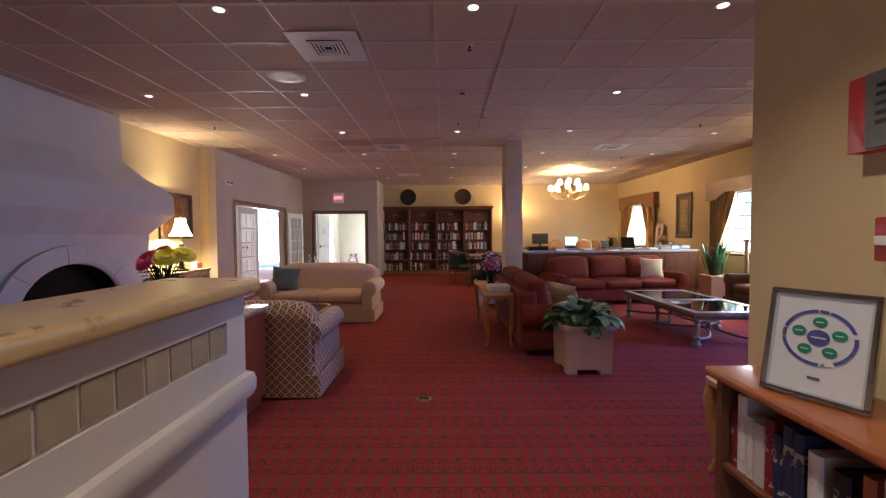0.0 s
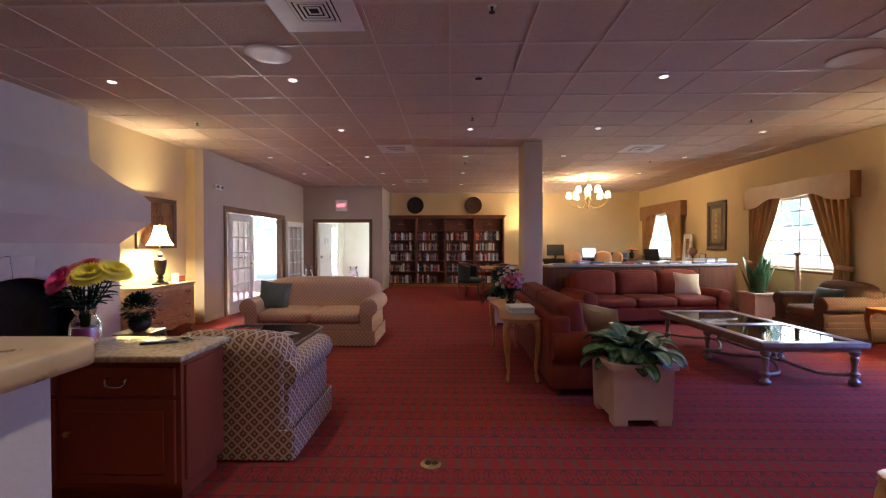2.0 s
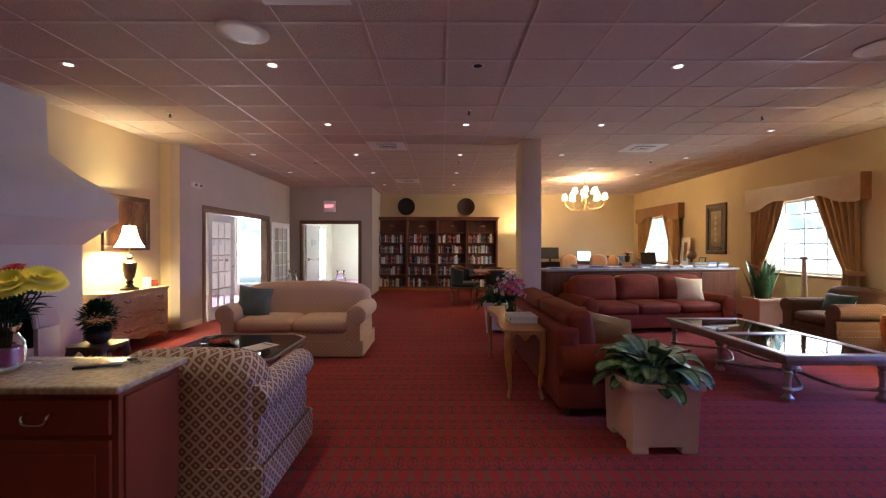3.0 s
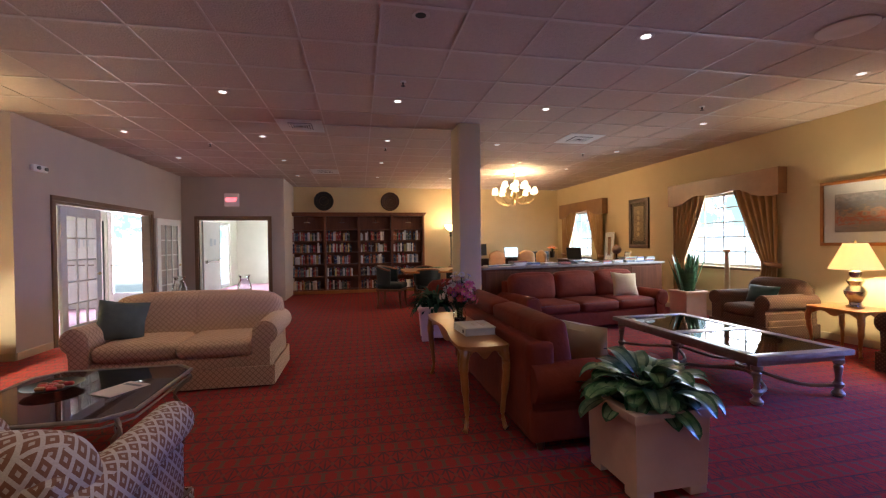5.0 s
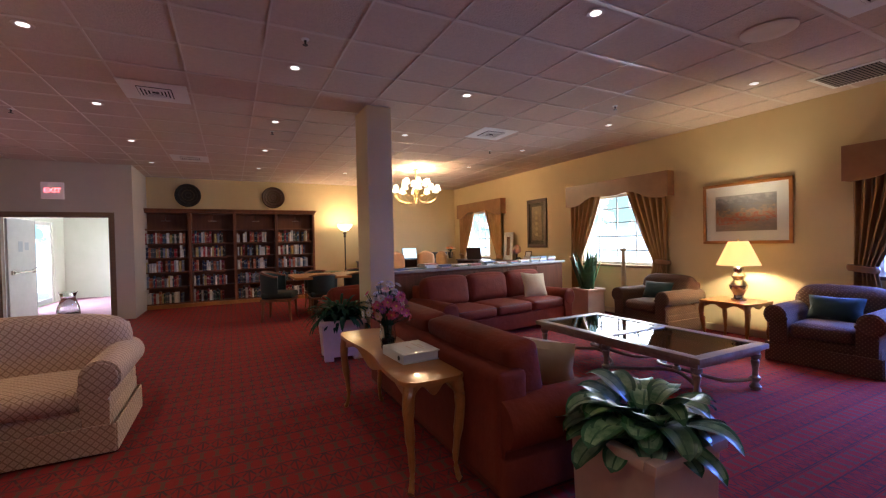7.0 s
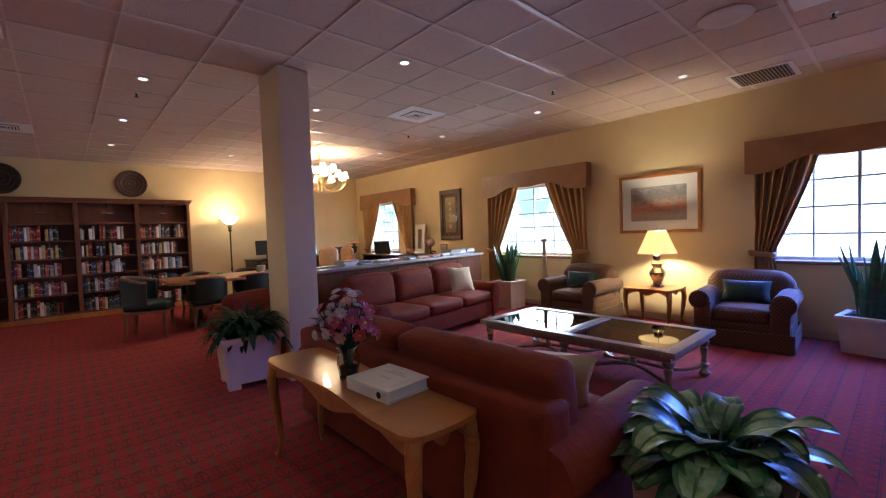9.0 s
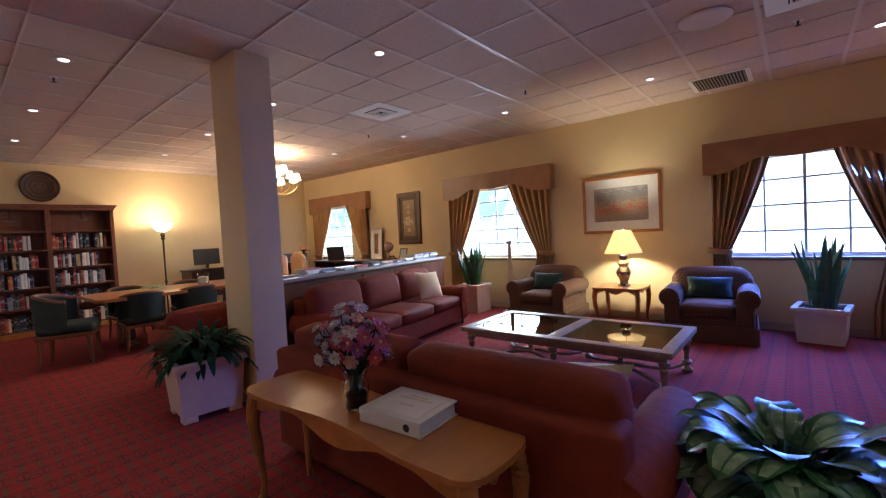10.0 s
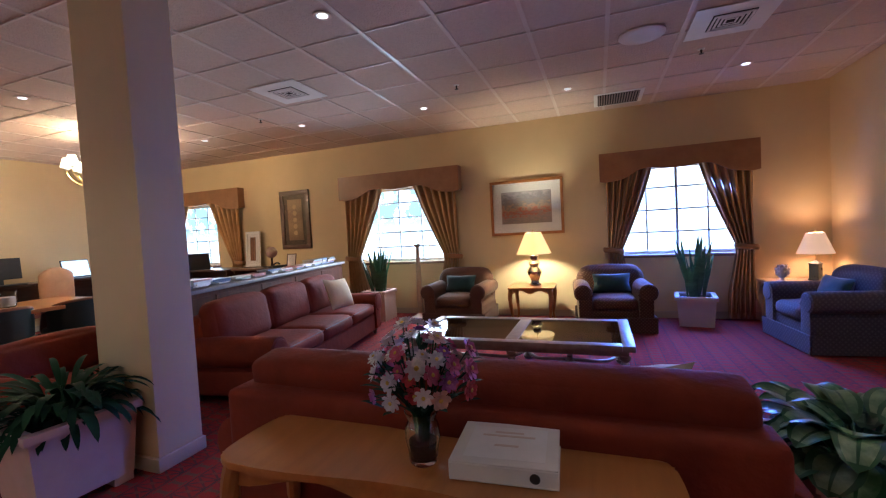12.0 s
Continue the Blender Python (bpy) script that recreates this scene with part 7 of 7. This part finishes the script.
for i in range(26):
    a = i * 2.4
    bm = B()
    leaf_blade(bm, (0.05 * math.cos(a), 0.05 * math.sin(a), 0.02), (math.cos(a), math.sin(a), 0.35), 0.16, 0.06, 0.9, 0.2, 5)
    part("leaf", bm, M["snake_leaf"], gl, angle=180)

# red club chair behind the planter
sofa("armchair", pose(1.55, 9.35, 0, 0, 0, 10), 1.1, 0.85, 0.42, 0.58, 0.74, 1, M["red_leather"], M["red_leather"], "low rust-red armchair behind the column planter", pipe=M["piping"], category="armchair")

# ---- library: desks and office things ----
def desk(m, w, d, h, label, top_mat):
    t = thing("desk", m, label, "desk", "library desks")
    part("top", box(B(), -w / 2, -d / 2, h - 0.035, w / 2, d / 2, h, 0.006), top_mat, t)
    part("side_panel", box(B(), -w / 2 + 0.03, -d / 2 + 0.03, 0, -w / 2 + 0.06, d / 2 - 0.02, h - 0.036), M["desk_wood"], t)
    part("side_panel", box(B(), w / 2 - 0.06, -d / 2 + 0.03, 0, w / 2 - 0.03, d / 2 - 0.02, h - 0.036), M["desk_wood"], t)
    part("modesty_panel", box(B(), -w / 2 + 0.061, d / 2 - 0.05, 0.25, w / 2 - 0.061, d / 2 - 0.03, h - 0.036), M["desk_wood"], t)
    return t


desk(pose(4.35, 14.72, 0), 2.7, 0.64, 0.93, "dark wooden computer desk along the end wall", M["desk_wood"])
desk(pose(5.98, 12.95, 0, 0, 0, -90), 1.7, 0.64, 0.93, "dark wooden desk under the library window", M["desk_wood"])
desk(pose(6.0, 11.25, 0, 0, 0, -90), 1.55, 0.6, 0.93, "dark wooden side desk below the woven panel", M["desk_wood"])


def screen(name, m, w, h, lit_on, label, laptop=False):
    s = thing(name, m, label, "computer")
    if laptop:
        k = part("keyboard_base", box(B(), -w / 2, -0.25, 0, w / 2, 0, 0.02, 0.004, 1), M["black"], s)
        q = pose(0, 0, 0.02, -14)
    else:
        part("stand", lathe(box(B(), -0.03, -0.01, 0.01, 0.03, 0.02, 0.14), [(0.11, 0), (0.11, 0.01), (0.03, 0.02)], 0, 0, 0, 18), M["black"], s)
        q = pose(0, 0, 0.1, -4)
        part("keyboard", box(B(), -0.2, -0.33, 0, 0.2, -0.18, 0.018, 0.004, 1), M["black"], s)
    bm = box(B(), -w / 2, -0.012, 0, w / 2, 0.012, h, 0.005, 1)
    bmesh.ops.transform(bm, matrix=q, verts=bm.verts)
    part("lid", bm, M["black"], s)
    bm = box(B(), -w / 2 + 0.015, -0.0145, 0.02, w / 2 - 0.015, -0.0125, h - 0.015)
    bmesh.ops.transform(bm, matrix=q, verts=bm.verts)
    part("display", bm, M["screen"] if lit_on else M["black"], s)
    return s


screen("monitor", pose(3.46, 14.66, 0.931), 0.56, 0.36, False, "black computer monitor switched off on the long desk")
screen("laptop", pose(4.55, 14.62, 0.931, 0, 0, 4), 0.48, 0.34, True, "open laptop with a bright screen on the long desk", True)
screen("laptop", pose(5.80, 12.98, 0.931, 0, 0, 128), 0.42, 0.32, False, "open dark laptop on the desk under the window", True)
pr = thing("printer", pose(5.55, 14.72, 0.931), "black printer in the corner of the desks", "printer")
part("body", box(B(), -0.22, -0.18, 0, 0.22, 0.18, 0.2, 0.02), M["black"], pr)
part("paper_tray", box(B(), -0.14, -0.28, 0.03, 0.14, -0.18, 0.045, 0.004, 1), M["grey_plastic"], pr)
cf = thing("flower_pot", pose(5.92, 14.62, 0.931), "small arrangement of orange and white flowers in the corner", "flowers")
part("pot", lathe(B(), [(0.06, 0), (0.08, 0.12), (0.085, 0.2), (0.075, 0.2), (0, 0.18)], seg=18), M["bronze"], cf)
for i in range(16):
    a, r = i * 2.4, 0.035 * math.sqrt(i)
    bm = B()
    flower(bm, (r * math.cos(a), r * math.sin(a), 0.36 - 0.4 * r), (math.cos(a) * 0.5, math.sin(a) * 0.5 - 0.3, 1), 0.055, 8, 2, (0, 1), 0.1, 0.5)
    part("blossom", bm, [PET["peach"] if i % 3 else PET["orange"], PET["button"]], cf, smooth=False)
    bm = B()
    tube(bm, [(0, 0, 0.18), (r * 0.6 * math.cos(a), r * 0.6 * math.sin(a), 0.28), (r * math.cos(a), r * math.sin(a), 0.36 - 0.4 * r)], 0.004, 4)
    leaf_blade(bm, (r * 0.5 * math.cos(a), r * 0.5 * math.sin(a), 0.25), (math.cos(a), math.sin(a), 0.2), 0.14, 0.05, 0.8, 0.2, 4)
    part("stem", bm, STEM, cf, angle=180)


def office_chair(m):
    c = thing("office_chair", m, "tan leather swivel chair pushed up to the desk", "chair", "office chairs")
    bm = B()
    cushion(bm, 0, 0.22, 0.91, 0.50, 0.09, 0.56, 0.045, 10, 0.25)
    for v in bm.verts:
        v.co.z -= 0.16 * max(0, (v.co.z - 0.98)) * (v.co.x / 0.25) ** 2 * 3
    part("backrest", bm, M["tan_leather"], c)
    part("seat", cushion(B(), 0, -0.03, 0.48, 0.5, 0.5, 0.11, 0.05, 8, 0.2), M["tan_leather"], c)
    part("post", lathe(B(), [(0.03, 0.08), (0.03, 0.43)], seg=12), M["iron"], c)
    for k in range(5):
        a = 2 * math.pi * k / 5
        part("leg", tube(B(), [(0.02 * math.cos(a), 0.02 * math.sin(a), 0.09), (0.28 * math.cos(a), 0.28 * math.sin(a), 0.05), (0.28 * math.cos(a), 0.28 * math.sin(a), 0.0)], [0.022, 0.018, 0.022], 8), M["iron"], c)
    return c


oc = office_chair(pose(3.78, 14.05, 0, 0, 0, 186))
for m in (pose(4.72, 14.05, 0, 0, 0, 176), pose(5.15, 13.3, 0, 0, 0, 96)):
    copy_thing(oc, m)
tfm = framed("photo_frame", pose(6.22, 11.93, 1.295, -4, 0, -90), 0.38, 0.72, 0.05, M["white"], "tall white frame with a narrow dark picture on the desk", 0.07, ART2, 0.025)
gb = thing("globe", pose(5.95, 11.23, 0.931), "small pinkish globe on a dark stand", "globe")
part("ball", lathe(B(), [(0.11 * math.sin(math.pi * i / 16), 0.29 - 0.11 * math.cos(math.pi * i / 16)) for i in range(17)], seg=24), painted("globe_map", [(0.0, (0.35, 0.22, 0.22)), (0.5, (0.45, 0.28, 0.26)), (0.6, (0.5, 0.38, 0.26)), (1.0, (0.42, 0.25, 0.25))], (1, 1, 1), 4.0), gb)
part("stand", lathe(B(), [(0.08, 0), (0.085, 0.015), (0.03, 0.03), (0.018, 0.10), (0.02, 0.182)], seg=16), M["desk_wood"], gb)
part("meridian", tube(B(), [(0, 0.125 * math.cos(a), 0.29 + 0.125 * math.sin(a)) for a in [math.pi * (-0.5 + i / 14) for i in range(15)]], 0.005, 6), M["brass"], gb)
framed("photo_frame", pose(5.86, 10.68, 1.06, -14, 0, -80), 0.19, 0.25, 0.02, M["desk_wood"], "small dark framed photograph standing on the desk", 0.0, M["white"], 0.015)
tl = thing("telephone", pose(5.85, 10.95, 0.931, 0, 0, -80), "black desk telephone beside the globe", "telephone")
part("body", box(B(), -0.09, -0.1, 0, 0.09, 0.1, 0.05, 0.015), M["black"], tl)
part("handset", tube(B(), curve_pts([(-0.07, -0.09, 0.06), (-0.07, -0.05, 0.085), (-0.07, 0.05, 0.085), (-0.07, 0.09, 0.06)], 4), 0.017, 8), M["black"], tl)

# ---- paper and books on the counter ----
rnd = random.Random(21)
for k, x in enumerate((-1.75, -1.5, -1.22, -0.92, -0.55, -0.25, 0.1, 0.42, 0.72, 1.02, 1.32, 1.58, 1.84)):
    n = 1 if k < 2 else (4, 3, 2, 2, 3, 2, 2, 3, 4, 4, 4)[k - 2]
    z = 1.0095
    for j in range(n):
        w, d, t = rnd.uniform(0.20, 0.28), rnd.uniform(0.16, 0.22), rnd.uniform(0.012, 0.022) * (1.0 if x < 1.2 else 1.4)
        bk = thing("stacked_book", CN @ pose(x, 0.18, z, 0, 0, rnd.uniform(-12, 12)), "flat-lying book or magazine in a pile on the counter", "book", "books on the counter")
        part("pages", box(B(), -w / 2 + 0.004, -d / 2 + 0.004, 0.002, w / 2 - 0.004, d / 2 - 0.002, t - 0.002), M["white"], bk)
        part("cover", box(box(box(B(), -w / 2, -d / 2, 0, w / 2, d / 2, 0.0018), -w / 2, -d / 2, t - 0.0018, w / 2, d / 2, t), -w / 2, -d / 2, 0.0018, w / 2, -d / 2 + 0.003, t - 0.0018), M["cover_%d" % rnd.randrange(6)], bk)
        z += t + 0.0005


# ---- books on the shelves ----
def spine_material():
    """Cloth and paper spines: a hue for each book, a lighter title band."""
    m, nt, p = base_material("assorted_book_spines")
    L = nt.links.new
    oi = _n(nt, "ObjectInfo")
    r = _n(nt, "ValToRGB")
    r.color_ramp.interpolation = "CONSTANT"
    cols = [(0.80, 0.79, 0.77), (0.02, 0.03, 0.09), (0.36, 0.025, 0.03), (0.10, 0.11, 0.12), (0.66, 0.64, 0.60), (0.03, 0.07, 0.14), (0.42, 0.12, 0.05), (0.015, 0.015, 0.02), (0.22, 0.27, 0.35), (0.74, 0.72, 0.68), (0.24, 0.02, 0.03), (0.04, 0.08, 0.06), (0.45, 0.45, 0.47), (0.48, 0.36, 0.12)]
    el = r.color_ramp.elements
    el[0].position, el[0].color = 0.0, (*cols[0], 1)
    el[1].position, el[1].color = 1.0 - 1.0 / len(cols), (*cols[-1], 1)
    for i in range(1, len(cols) - 1):
        e = el.new(i / len(cols))
        e.color = (*cols[i], 1)
    L(oi.outputs["Random"], r.inputs[0])
    tc = _n(nt, "TexCoord")
    sp2 = _n(nt, "SeparateXYZ")
    L(tc.outputs["Generated"], sp2.inputs[0])
    b1 = _math(nt, "LESS_THAN", _math(nt, "ABSOLUTE", _math(nt, "SUBTRACT", sp2.outputs[2], 0.66)), 0.10)
    b2 = _math(nt, "LESS_THAN", _math(nt, "ABSOLUTE", _math(nt, "SUBTRACT", sp2.outputs[2], 0.14)), 0.035)
    n1 = _n(nt, "TexNoise", Scale=45.0, Detail=3.0)
    L(tc.outputs["Object"], n1.inputs["Vector"])
    band = _math(nt, "MULTIPLY", _math(nt, "MAXIMUM", b1, b2), _math(nt, "GREATER_THAN", n1.outputs[0], 0.5))
    mx = _n(nt, "MixRGB")
    mx.inputs[2].default_value = (0.6, 0.55, 0.42, 1)
    L(_math(nt, "MULTIPLY", band, 0.7), mx.inputs[0]), L(r.outputs[0], mx.inputs[1]), L(mx.outputs[0], p.inputs["Base Color"])
    p.inputs["Roughness"].default_value = 0.5
    return m


M["spine"] = spine_material()


def book_mesh(t, h, d):
    """Spine towards -y, standing on the origin."""
    bm = B()
    n = 5
    prof = [(-t / 2, d), (-t / 2, 0.004)] + [(-t / 2 + t * (i + 0.5) / n, -0.003 * math.sin(math.pi * (i + 0.5) / n)) for i in range(n)] + [(t / 2, 0.004), (t / 2, d)]
    slab(bm, prof, 0, h)
    return finish("book", bm, M["spine"], True, 30)


rnd = random.Random(31)
VAR = [(t, h, book_mesh(t, h, 0.17)) for t, h in [(rnd.uniform(0.028, 0.062), rnd.uniform(0.205, 0.275)) for _ in range(14)]]


def row_of_books(x0, x1, z, place, limit, group, label, fill=1.0):
    x, k = x0 + 0.005, 0
    stop = x0 + (x1 - x0) * fill
    while k < limit:
        t, h, me = rnd.choice(VAR)
        if x + t > stop:
            break
        ob = new("book", me)
        lean = rnd.uniform(-1, 1) if rnd.random() < 0.85 else 6
        ob.matrix_world = place(x + t / 2 + (0.012 if lean > 2 else 0), z, lean)
        ob.scale = (1, 1, rnd.uniform(0.9, 1.08))
        tagged(ob, label, "book", group)
        x += t + (0.03 if lean > 2 else 0.0012) + (rnd.uniform(0.03, 0.09) if rnd.random() < 0.06 else 0)
        k += 1


for i in range(4):
    x0 = BX0 + BW * i + (0.064 if i == 0 else 0.039)
    x1 = BX0 + BW * (i + 1) - (0.064 if i == 3 else 0.039)
    for j, z in enumerate(SH[:-1]):
        row_of_books(x0, x1, z + 0.0008, lambda x, zz, lean: pose(x, BYF + 0.05, zz, 0, 0, 0), 16, "books in the bookcase", "upright book on a shelf of the tall bookcase", rnd.uniform(0.78, 1.0))
for z in (0.0608, 0.5558):
    for y0, y1 in ((LY0 + 0.034, 0.376), (0.414, LY1 - 0.034)):
        row_of_books(-y1, -y0, z, lambda x, zz, lean: pose(LX0 + 0.03, -x, zz, 0, 0, -90), 26, "books in the low bookshelf", "upright book on the low entry bookshelf")
